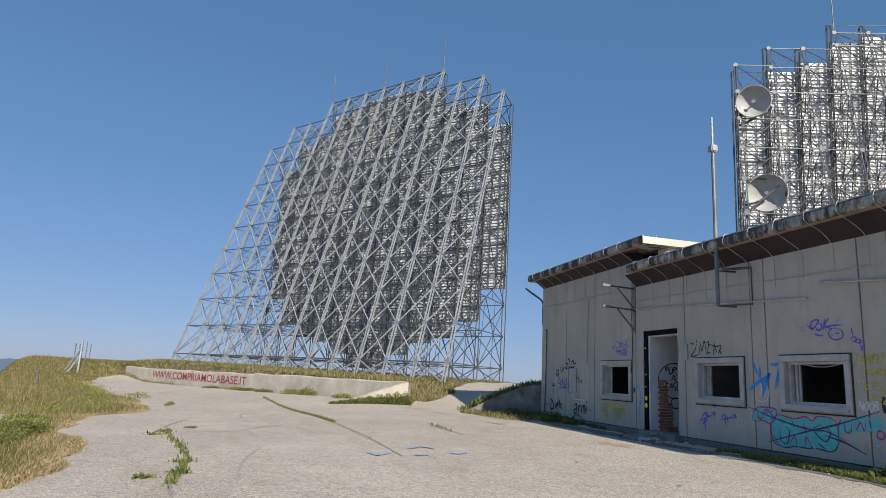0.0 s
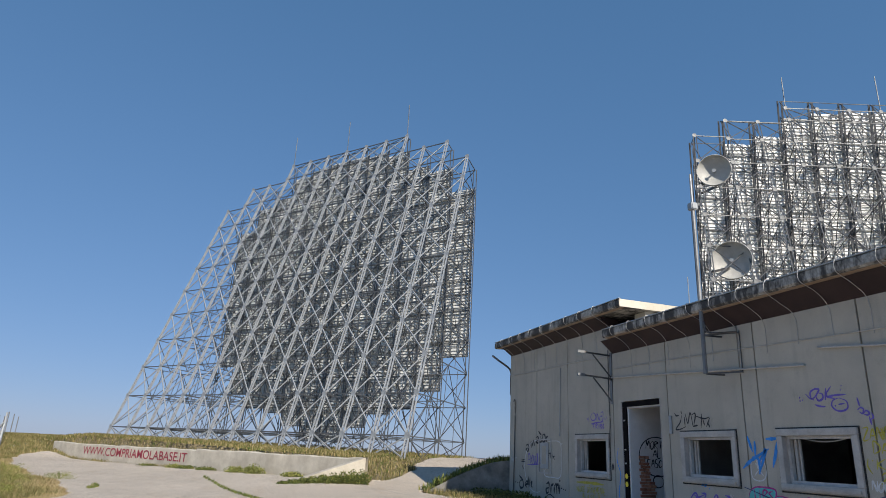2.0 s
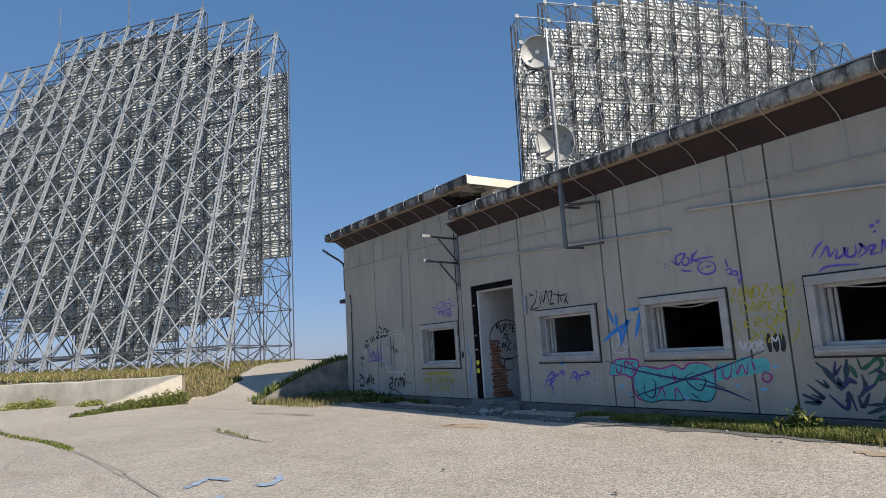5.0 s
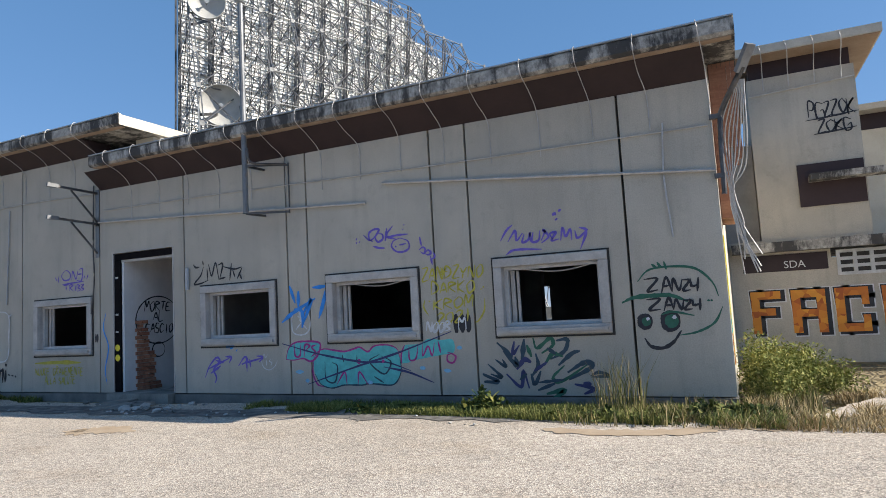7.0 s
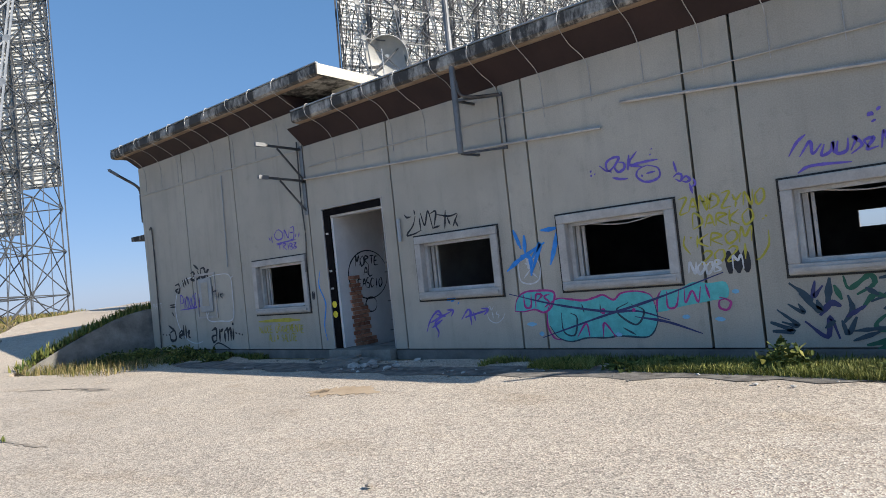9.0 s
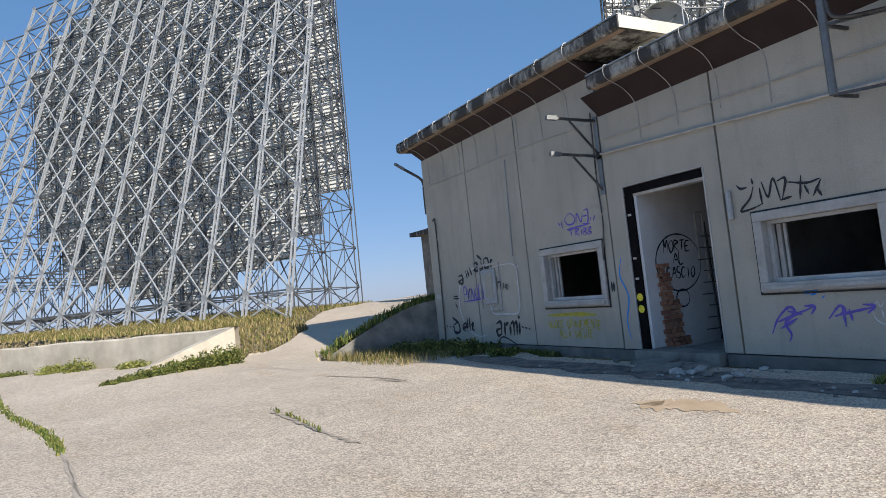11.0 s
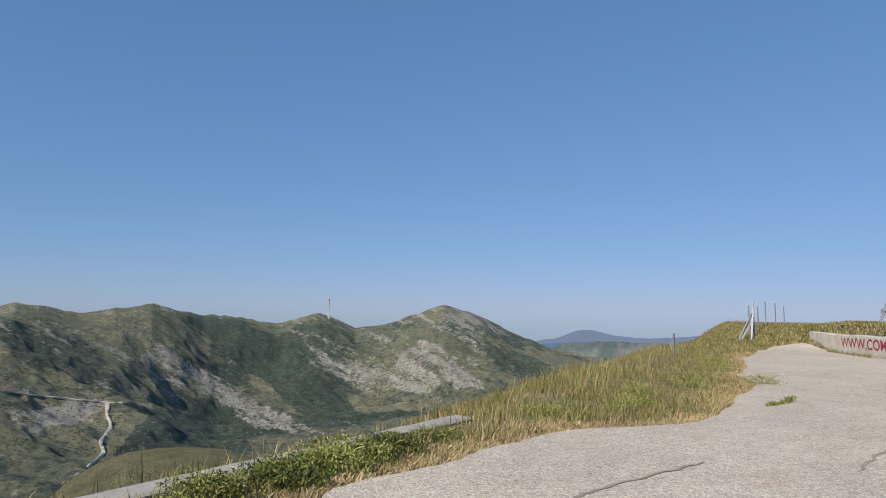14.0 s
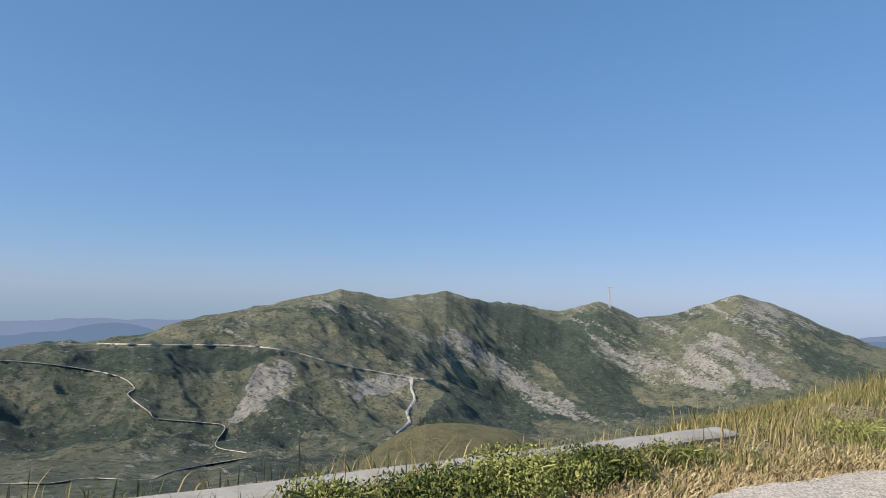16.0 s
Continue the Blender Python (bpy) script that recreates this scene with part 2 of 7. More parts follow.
    c = n.mix(broken(n.attr("rock"), n.noise(0.2, 6, 0.8), 0.22, 0.645, 0.70), c, (0.37, 0.335, 0.28))
    c = n.mix(n.ramp(dots, [(0.36, 0.85), (0.43, 0.0)]), c, (0.035, 0.05, 0.03))
    c = n.mix(n.ramp(chips, [(0.62, 0.0), (0.68, 0.55)]), c, (0.36, 0.33, 0.28))
    c = n.mix(n.attr("knoll"), c, n.mix(n.ramp(speck, [(0.38, 0.0), (0.62, 1.0)]), (0.12, 0.115, 0.042), (0.24, 0.20, 0.085)))
    c = n.mix(n.attr("near"), c, verge)
    relief = n.mix(0.4, fine, n.noise(0.022, 10, 0.78))
    M["mountain"] = n.done(c, relief, 1.0, 12.0)
    M["track"] = worn("gravel_track", (0.36, 0.33, 0.28), (0.46, 0.425, 0.37), 0.05, 0.95)
    # distant hills emit light of their own, haze blue put into the colour
    for key, name, colour in (("far", "haze_glow_hill", (0.105, 0.155, 0.24)), ("far_pale", "palest_haze_glow_hill", (0.15, 0.19, 0.28))):
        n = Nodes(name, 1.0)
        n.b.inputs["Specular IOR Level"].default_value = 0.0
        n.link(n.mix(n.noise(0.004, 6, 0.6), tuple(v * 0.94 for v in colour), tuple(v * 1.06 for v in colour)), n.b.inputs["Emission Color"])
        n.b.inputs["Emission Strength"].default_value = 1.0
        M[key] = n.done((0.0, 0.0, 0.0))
    n = Nodes("spur_hill", 1.0)
    c = n.mix(n.ramp(n.noise(0.012, 9, 0.75), [(0.42, 0.0), (0.60, 1.0)]), (0.075, 0.10, 0.095), (0.17, 0.175, 0.16))
    M["far_spur"] = n.done(c)
    for key, colour in dict(violet=(0.13, 0.09, 0.42), ink=(0.015, 0.015, 0.02), yellow=(0.42, 0.36, 0.04), blue=(0.02, 0.22, 0.62),
                            cyan=(0.09, 0.44, 0.43), magenta=(0.36, 0.03, 0.20), green=(0.015, 0.10, 0.06), teal=(0.02, 0.05, 0.075),
                            white=(0.55, 0.55, 0.55), red=(0.28, 0.03, 0.05), navy=(0.03, 0.035, 0.12),
                            brightyellow=(0.75, 0.6, 0.03), faded=(0.33, 0.40, 0.50), sky=(0.20, 0.45, 0.62)).items():
        M["spray_" + key] = worn("spray_" + key, colour, tuple(min(1, v * 1.35 + 0.01) for v in colour), 9.0, 0.6, 0, 90, 0.1)
    n = Nodes("orange_facets", 0.6)
    v = n.voronoi(9.0)
    M["spray_orange"] = n.done(n.ramp(v.outputs["Color"], [(0.2, (0.42, 0.10, 0.015)), (0.5, (0.62, 0.20, 0.02)), (0.8, (0.72, 0.30, 0.03))]))
    return M


M = make_materials()
random.seed(4)
rng = np.random.default_rng(7)


# ---- mesh helpers ----
def box(bm, x0, x1, y0, y1, z0, z1):
    vs = [bm.verts.new(p) for p in ((x0, y0, z0), (x1, y0, z0), (x1, y1, z0), (x0, y1, z0), (x0, y0, z1), (x1, y0, z1), (x1, y1, z1), (x0, y1, z1))]
    for f in ((0, 3, 2, 1), (4, 5, 6, 7), (0, 1, 5, 4), (1, 2, 6, 5), (2, 3, 7, 6), (3, 0, 4, 7)):
        bm.faces.new([vs[k] for k in f])


def beam(bm, a, b, w, d=None):
    """A straight bar of rectangular section from a to b."""
    a, b = Vector(a), Vector(b)
    ahead = (b - a).normalized()
    side = ahead.cross(Vector((0, 0, 1)))
    if side.length < 1e-3:
        side = Vector((1, 0, 0))
    side.normalize()
    up = side.cross(ahead)
    s, u = side * w / 2, up * (d or w) / 2
    vs = [bm.verts.new(p + k) for p in (a, b) for k in (-s - u, s - u, s + u, -s + u)]
    for f in ((0, 1, 2, 3), (7, 6, 5, 4), (0, 4, 5, 1), (1, 5, 6, 2), (2, 6, 7, 3), (3, 7, 4, 0)):
        bm.faces.new([vs[k] for k in f])


def tube(bm, pts, r, n=6):
    """A round bar that follows the points."""
    pts = [Vector(p) for p in pts]
    rings = []
    for k, p in enumerate(pts):
        ahead = (pts[min(k + 1, len(pts) - 1)] - pts[max(k - 1, 0)]).normalized()
        side = ahead.cross(Vector((0, 0, 1)))
        if side.length < 1e-3:
            side = Vector((1, 0, 0))
        side.normalize()
        up = side.cross(ahead)
        rings.append([bm.verts.new(p + side * r * math.cos(2 * math.pi * j / n) + up * r * math.sin(2 * math.pi * j / n)) for j in range(n)])
    for a, b in zip(rings, rings[1:]):
        for j in range(n):
            bm.faces.new((a[j], a[(j + 1) % n], b[(j + 1) % n], b[j]))
    bm.faces.new(rings[0][::-1])
    bm.faces.new(rings[-1])


def bend(points, steps=8):
    """Catmull-Rom points through the given ones."""
    p = [Vector(q) for q in points]
    p = [p[0] * 2 - p[1], *p, p[-1] * 2 - p[-2]]
    out = []
    for k in range(1, len(p) - 2):
        for s in range(steps):
            t = s / steps
            a, b, c, d = p[k - 1:k + 3]
            out.append(0.5 * ((2 * b) + (c - a) * t + (2 * a - 5 * b + 4 * c - d) * t * t + (3 * b - a - 3 * c + d) * t ** 3))
    return out + [p[-2]]


def mesh_of(name, bm, material, smooth=False):
    me = bpy.data.meshes.new(name)
    bmesh.ops.recalc_face_normals(bm, faces=bm.faces[:])
    bm.to_mesh(me)
    bm.free()
    me.materials.append(material)
    if smooth:
        me.polygons.foreach_set("use_smooth", [True] * len(me.polygons))
    return me


def part(name, bm, material, parent=None, label="", smooth=False):
    ob = new(name, mesh_of(name, bm, material, smooth))
    if parent is not None:
        ob.parent = parent
    if label:
        tagged(ob, label)
    return ob


def empty(name, at, label, category, group="", kind=""):
    ob = new(name)
    ob.location = at
    return tagged(ob, label, category, group, kind)


def thing(name, bm, material, label, category, group="", kind="", smooth=False):
    return tagged(part(name, bm, material, None, "", smooth), label, category, group, kind)


def put_in(ob, parent):
    """Parent ob, built in world places, under an Empty that stands elsewhere."""
    ob.parent = parent
    ob.matrix_parent_inverse = Matrix.Translation(-Vector(parent.location))
    return ob


def boxes(*dims):
    bm = bmesh.new()
    for d in dims:
        box(bm, *d)
    return bm


def raw(name, verts, faces, material, smooth=False):
    me = bpy.data.meshes.new(name)
    me.from_pydata(verts, [], faces)
    me.materials.append(material)
    if smooth:
        me.polygons.foreach_set("use_smooth", [True] * len(me.polygons))
    return new(name, me)


# ---- the lie of the land ----
def smooth(a, b, v):
    t = np.clip((v - a) / (b - a), 0, 1)
    return t * t * (3 - 2 * t)


def lattice(ix, iy, seed):
    h = np.sin(ix * 127.1 + iy * 311.7 + seed * 74.7) * 43758.5453
    return h - np.floor(h)


def value_noise(x, y, seed=0):
    ix, iy = np.floor(x), np.floor(y)
    fx, fy = x - ix, y - iy
    fx, fy = fx * fx * (3 - 2 * fx), fy * fy * (3 - 2 * fy)
    a, b = lattice(ix, iy, seed), lattice(ix + 1, iy, seed)
    c, d = lattice(ix, iy + 1, seed), lattice(ix + 1, iy + 1, seed)
    return (a + (b - a) * fx) * (1 - fy) + (c + (d - c) * fx) * fy


def fbm(x, y, octaves=5, seed=0):
    total, amp, norm = 0.0, 1.0, 0.0
    for k in range(octaves):
        total, norm = total + amp * value_noise(x * 2 ** k + 17.3 * k, y * 2 ** k - 9.1 * k, seed + k), norm + amp
        amp *= 0.5
    return total / norm - 0.5


def ridged(x, y, octaves=5, seed=0):
    total, amp, norm = 0.0, 1.0, 0.0
    for k in range(octaves):
        total, norm = total + amp * (1 - np.abs(2 * value_noise(x * 2 ** k, y * 2 ** k, seed + k) - 1)), norm + amp
        amp *= 0.55
    return total / norm - 0.5


WALL_R, WALL_L = np.array((-8.4, -3.9)), np.array((-25.6, -16.05))
WALL_D = (WALL_L - WALL_R) / np.linalg.norm(WALL_L - WALL_R)
WALL_N = np.array((WALL_D[1], -WALL_D[0]))
EDGE_X = np.array((-60.0, -22.0, -10.0, -1.8, 3.2, 12.0, 40.0))
EDGE_Y = np.array((-30.0, -20.5, -16.6, -13.5, -12.45, -11.2, -9.0))
MID = np.array((4.0, -8.0))


RAMP_F, RAMP_N = np.array((-8.0, -6.05)), np.array((-0.907, 0.42))


def near_height(x, y):
    """Ground of the summit: lot, ramp, plateau of the aerials, verge."""
    s = (x - WALL_R[0]) * WALL_N[0] + (y - WALL_R[1]) * WALL_N[1]
    along = (x - WALL_R[0]) * WALL_D[0] + (y - WALL_R[1]) * WALL_D[1]
    lot = -0.08 - 0.014 * np.clip(-2 - y, 0, 11) + 0.2 * smooth(-5.5, -0.5, s) * smooth(-3, 1, along)
    plateau = 0.78 + 0.018 * np.clip(along, -5, 30) + 0.10 * fbm(x * 0.3, y * 0.3, 3, 5) - 0.4 * smooth(18.0, 24.0, along)
    up = (x - RAMP_F[0]) * RAMP_N[0] + (y - RAMP_F[1]) * RAMP_N[1]
    w_ramp = smooth(0.0, 10.5, up) * smooth(-5.6, -6.6, x - 0.12 * np.clip(y, 0, 20))
    w_wall = smooth(0.15, 0.45, s)
    left = np.where(s < 0, smooth(-0.12, 0.12, along + 0.45 * s + 0.12), smooth(-2.0, 0.5, along))
    path = smooth(-1.5, 0.0, (x + 10.4) * 0.49 + (y + 2.0) * 0.87) * smooth(-25, -16, x)
    grass = left * (1 - path)
    w = w_wall * grass + w_ramp * (1 - grass)
    past = smooth(18.0, 24.0, along)
    w = np.maximum(w, past * smooth(-3.5, 1.5, s))
    z = lot * (1 - w) + plateau * w
    edge = np.interp(x, EDGE_X, EDGE_Y)
    out = edge - y
    mound = smooth(-3, -20, x)
    z = z + mound * 0.18 * np.exp(-((out + 1.2) / 3.2) ** 2) * (1 - past * smooth(-2.0, 2.0, s))
    z = z + 0.06 * fbm(x * 1.1, y * 1.1, 3, 2) * smooth(-1.6, -0.6, out)
    z = z - np.where(out > 0, 0.62 * out * smooth(0, 4, out) + 0.1 * out, 0)
    back = np.maximum(np.maximum(-42 - x, y - 48), x - 45)
    return z - np.where(back > 0, 0.35 * back * smooth(0, 8, back), 0)


# compass bearing (clockwise from y) and elevation of the skyline, and how far off it stands
SKY_AZ = (140, 165, 174, 179.3, 184.4, 190.3, 194.6, 199.7, 203.7, 209.7, 213.1, 216.4, 219.1, 224.3, 228, 233.1, 237, 242.6, 252, 262)
SKY_EL = (-6.5, -5.5, -4.1, -2.3, -1.26, 0.16, -0.36, 0.4, -0.58, -1.23, -0.13, -1.37, -1.02, 0.97, -0.44, -2.94, -3.9, -4.6, -5.5, -6.5)
SKY_R = (800, 850, 900, 950, 1000, 1050, 1120, 1200, 1300, 1400, 1450, 1500, 1500, 1500, 1500, 1500, 1500, 1500, 1500, 1500)
ROAD_AZ = (140, 165, 174, 185.5, 197.1, 205, 215, 225, 235, 262)
ROAD_EL = (-7.0, -6.2, -5.5, -5.0, -7.1, -10.0, -9.5, -8.5, -8.0, -9.0)


def far_height(az, r):
    """Mountain side seen across the valley."""
    crest_el, crest_r = np.interp(az, SKY_AZ, SKY_EL) + 0.30 * fbm(az * 0.9, az * 0 + 3.0, 5, 77), np.interp(az, SKY_AZ, SKY_R)
    mid_el = np.interp(az, ROAD_AZ, ROAD_EL)
    mid_r = crest_r * 0.66
    u = np.log(np.clip(r, 20, None))
    el = np.full_like(r, -25.0)
    stops = [(np.log(28.0), -27.0), (np.log(110.0), -20.0), (np.log(420.0), -14.5), (np.log(mid_r), mid_el), (np.log(crest_r), crest_el)]
    for (ua, ea), (ub, eb) in zip(stops, stops[1:]):
        t = np.clip((u - ua) / (ub - ua), 0, 1)
        t = t * t * (3 - 2 * t) * 0.5 + t * 0.5
        el = np.where(u >= ua, ea + (eb - ea) * t, el)
    past = np.clip((r - crest_r) / 1800, 0, 1)
    z = r * np.tan(np.radians(el))
    z = np.where(r > crest_r, crest_r * np.tan(np.radians(crest_el)) - 460 * smooth(0, 1, past) * 1.2, z)
    px, py = r * np.sin(np.radians(az)), r * np.cos(np.radians(az))
    rough = ridged(px / 330, py / 330, 6, 11) * 62 + ridged(px / 85, py / 85, 5, 31) * 17
    fade = smooth(90, 420, r) * (1 - 0.82 * np.exp(-((r - crest_r) / 160) ** 2))
    z = z + rough * fade + fbm(px / 60, py / 60, 5, 3) * 9 * smooth(200, 800, r)
    spur = r * np.tan(np.radians(np.interp(az, (190.8, 192.8, 194.3, 196.3, 198.4, 200.9, 203.4, 205.9, 207.9, 210.4, 213.4), (-19, -14.1, -12.7, -11.5, -10.8, -10.6, -10.7, -11.0, -11.7, -12.9, -18))))
    k = np.exp(-((r - 210) / 50) ** 2) * smooth(190.3, 192.8, az) * smooth(214.4, 211.4, az)
    return np.maximum(z, z * (1 - k) + spur * k)


LOT = [(30, -10.6), (12, -10.4), (7.1, -10.4), (4.2, -10.6), (2.1, -11.2), (-0.5, -12.0), (-2.3, -12.0), (-3.5, -11.2), (-5.0, -11.5), (-7.2, -11.9), (-9.9, -12.8),
       (-13.2, -14.2), (-18.5, -16.1), (-23.6, -17.2), (-25.0, -15.9), (-13.0, -7.4), (-8.75, -4.5), (-8.25, -6.2), (-7.7, -6.1), (-7.75, -4.1), (-8.4, -3.3), (-10.4, -2.0), (-15, 0.6), (-22, 5), (-31, 13),
       (-29, 15), (-20, 8.0), (-12.5, 2.4), (-8.2, -0.9), (-6.7, -2.5), (-5.2, -1.9), (-4.2, -0.3), (3.0, -0.2), (9.0, -0.3), (9.7, -0.2), (10.6, 2.0), (14, 4.6), (30, 4.6)]


def inside(x, y, poly):
    hit = np.zeros(x.shape, bool)
    for (ax, ay), (bx, by) in zip(poly, poly[1:] + poly[:1]):
        if ay != by:
            hit ^= ((ay > y) != (by > y)) & (x < (bx - ax) * (y - ay) / (by - ay) + ax)
    return hit


# stone runs and thickets of the far slopes, as bearing and elevation
SCREES = [([(199.2, -1.2), (200.3, -2.3), (202.8, -4.5), (205.3, -6.2), (208.3, -7.6), (210.3, -8.3), (213.2, -9.9), (212.3, -10.3), (208.4, -9.6), (205.4, -7.7), (202.3, -6.2), (199.8, -5.2), (197.5, -3.9), (195.2, -2.5), (197.0, -2.9), (199.0, -3.7), (199.5, -2.9)], 0.7),
          ([(211.8, -2.1), (213.2, -2.8), (215.1, -4.3), (217.4, -4.7), (219.3, -4.8), (221.3, -2.7), (222.6, -3.3), (224.0, -6.0), (223.6, -6.7), (220.6, -6.8), (217.4, -6.8), (215.6, -5.9), (214.2, -4.8), (212.7, -3.3)], 0.7),
          ([(221.7, -2.2), (223.6, -2.4), (226.1, -4.6), (228.1, -6.4), (225.3, -6.3), (223.6, -4.7)], 0.85), ([(183.9, -5.9), (185.3, -6.7), (185.6, -8.6), (183.9, -10.0), (181.4, -11.1), (182.5, -9.0), (183.2, -7.1)], 1.0), ([(192.2, -7.5), (195.2, -6.8), (197.0, -7.2), (194.7, -8.6), (191.7, -9.0)], 0.9)]
THICKETS = [[(205.3, -2.2), (210.3, -2.2), (212.7, -5.1), (215.6, -6.7), (216.5, -8.3), (213.2, -9.4), (210.3, -7.1), (208.3, -4.7)], [(198.8, -9.3), (200.3, -7.9), (203.3, -8.4), (206.4, -9.7), (208.6, -11.6), (205.4, -11.3), (200.3, -11.0), (197.3, -11.6)],
            [(169.3, -5.0), (174.1, -4.6), (181.6, -4.7), (185.3, -5.2), (182.5, -6.6), (176.2, -6.8), (169.0, -6.4)]]


def sheet():
    """One sheet of ground from the camera's feet to the horizon."""
    az = np.concatenate([np.arange(150, 262, 0.14), np.arange(262, 335, 0.4), np.arange(335, 510, 1.6)])
    r = np.concatenate([np.geomspace(0.4, 7.9, 50), np.arange(8, 40, 0.3), np.geomspace(40.5, 250, 60), np.geomspace(254, 1700, 400), np.geomspace(1760, 4800, 30)])
    A, R = np.meshgrid(az, r, indexing="ij")
    X, Y = MID[0] + R * np.sin(np.radians(A)), MID[1] + R * np.cos(np.radians(A))
    deg = A % 360
    zn, zf = near_height(X, Y), far_height(deg, R)
    zn = zn - 0.1 * inside(X, Y, LOT)
    w = smooth(28, 110, R)
    Z = zn * (1 - w) + zf * w
    nA, nR = A.shape
    idx = np.arange(nA * nR).reshape(nA, nR)
    a, b = idx[:, :-1], np.roll(idx, -1, 0)[:, :-1]
    c, d = np.roll(idx, -1, 0)[:, 1:], idx[:, 1:]
    faces = np.stack([a, d, c, b], -1).reshape(-1, 4)
    verts = np.stack([X, Y, Z], -1).reshape(-1, 3)
    me = bpy.data.meshes.new("ground")
    me.vertices.add(len(verts))
    me.vertices.foreach_set("co", verts.ravel())
    me.loops.add(faces.size)
    me.loops.foreach_set("vertex_index", faces.ravel().astype(np.int32))
    me.polygons.add(len(faces))
    me.polygons.foreach_set("loop_start", np.arange(0, faces.size, 4, dtype=np.int32))
    me.polygons.foreach_set("use_smooth", np.ones(len(faces), bool))
    el = np.degrees(np.arctan2(Z, R))
    # kinds of cover: woods, bare rock and scree, the near verge
    n1, n2 = fbm(X / 140, Y / 140, 6, 21), fbm(X / 36, Y / 36, 6, 41)
    slant = deg + 1.7 * el
    gully = 0.7 * fbm(slant * 0.9 + 1.5 * n1, el * 0.5, 5, 51) + 0.7 * fbm(slant * 2.6, el * 1.6, 5, 55)
    scree = 0.45 * np.exp(-((deg - 216) / 6.5) ** 2 - ((el + 4.6 - (deg - 216) * 0.10) / 1.9) ** 2) + 0.45 * np.exp(-((deg - 202) / 6.0) ** 2 - ((el + 5.6 + (deg - 202) * 0.30) / 1.5) ** 2)
    scree += 0.4 * np.exp(-((deg - 226) / 4.0) ** 2 - ((el + 2.2) / 1.8) ** 2) + 1.1 * np.exp(-((deg - 185.2) / 1.5) ** 2 - ((el + 7.6 - (deg - 185) * 0.5) / 1.6) ** 2)
    scree += 0.8 * np.exp(-((deg - 193) / 2.6) ** 2 - ((el + 7.7) / 0.5) ** 2) + 0.8 * np.exp(-((deg - 175) / 1.6) ** 2 - ((el + 13.3) / 0.5) ** 2)
    scree += 0.6 * np.exp(-((deg - 179) / 0.5) ** 2 - ((el + 5.9) / 0.4) ** 2) + smooth(-2.8, 0.2, el) * (0.22 + 0.9 * np.clip(ridged(deg * 0.8, el * 1.5 + deg * 0.3, 5, 171), 0, 1) * smooth(203, 212, deg)) + 0.8 * np.exp(-((deg - 182.4) / 0.7) ** 2 - ((el + 3.0) / 0.6) ** 2)
    wx, wy = deg + 0.9 * fbm(deg * 1.1, el * 1.4, 5, 131), el + 0.8 * fbm(deg * 1.3, el * 1.6, 5, 141)
    for shape, gain in SCREES:
        scree = np.maximum(scree * 0.93, gain * inside(wx, wy, shape))
    rock = np.clip(scree * 0.85 + 1.1 * gully + 0.5 * n2 + 0.08, 0, 1.15) * smooth(120, 260, R)
    wood = 0.45 + 2.4 * n1 + 1.0 * n2 + 0.8 * np.exp(-((deg - 209) / 4) ** 2 - ((el + 4.2) / 2.2) ** 2) + 0.7 * np.exp(-((deg - 176) / 5) ** 2 - ((el + 6.0) / 0.9) ** 2)
    for shape in THICKETS:
        wood = np.maximum(wood, 1.25 * inside(wx, wy, shape))
        rock = rock * (1 - 0.8 * inside(wx, wy, shape))
    wood = np.clip(wood, 0, 1.2) * smooth(0.8, -1.5, el) * smooth(120, 260, R)
    stripe = np.exp(-((slant - 202.3) / 2.5) ** 2) * smooth(-7.5, -6.0, el) * smooth(0.3, -1.0, el)
    rock, wood = rock * (1 - 0.85 * stripe), np.clip(wood + 0.9 * stripe, 0, 1.3)
    knoll = np.exp(-((R - 210) / 70) ** 2) * smooth(190.8, 192.8, deg) * smooth(213.9, 211.4, deg)
    rock, wood = rock * (1 - knoll), wood * (1 - knoll)
    near = 1 - smooth(30, 90, R)
    for key, v in (("wood", wood), ("rock", rock), ("near", near), ("knoll", knoll)):
        me.attributes.new(key, "FLOAT", "POINT").data.foreach_set("value", v.ravel().astype(np.float32))
    me.materials.append(M["mountain"])
    me.update()
    me.validate()
    return tagged(new("ground", me), "grassy mountain summit falling to rocky green ridges", "ground", kind="structure")


sheet()


def far_ground(az, r):
    a, q = np.array([az % 360.0]), np.array([float(r)])
    x, y = MID[0] + q * np.sin(np.radians(a)), MID[1] + q * np.cos(np.radians(a))
    w = smooth(28, 110, q)
    z = near_height(x, y) * (1 - w) + far_height(a, q) * w
    return Vector((x[0], y[0], z[0]))


def at_view(az, el):
    """Where the slope is met along a bearing at an elevation."""
    r = np.geomspace(150, 1500, 500)
    z = far_height(np.full_like(r, az), r)
    over = np.nonzero(np.degrees(np.arctan2(z - 1.1, r)) > el)[0]
    return float(r[over[0]]) if len(over) else 1400.0


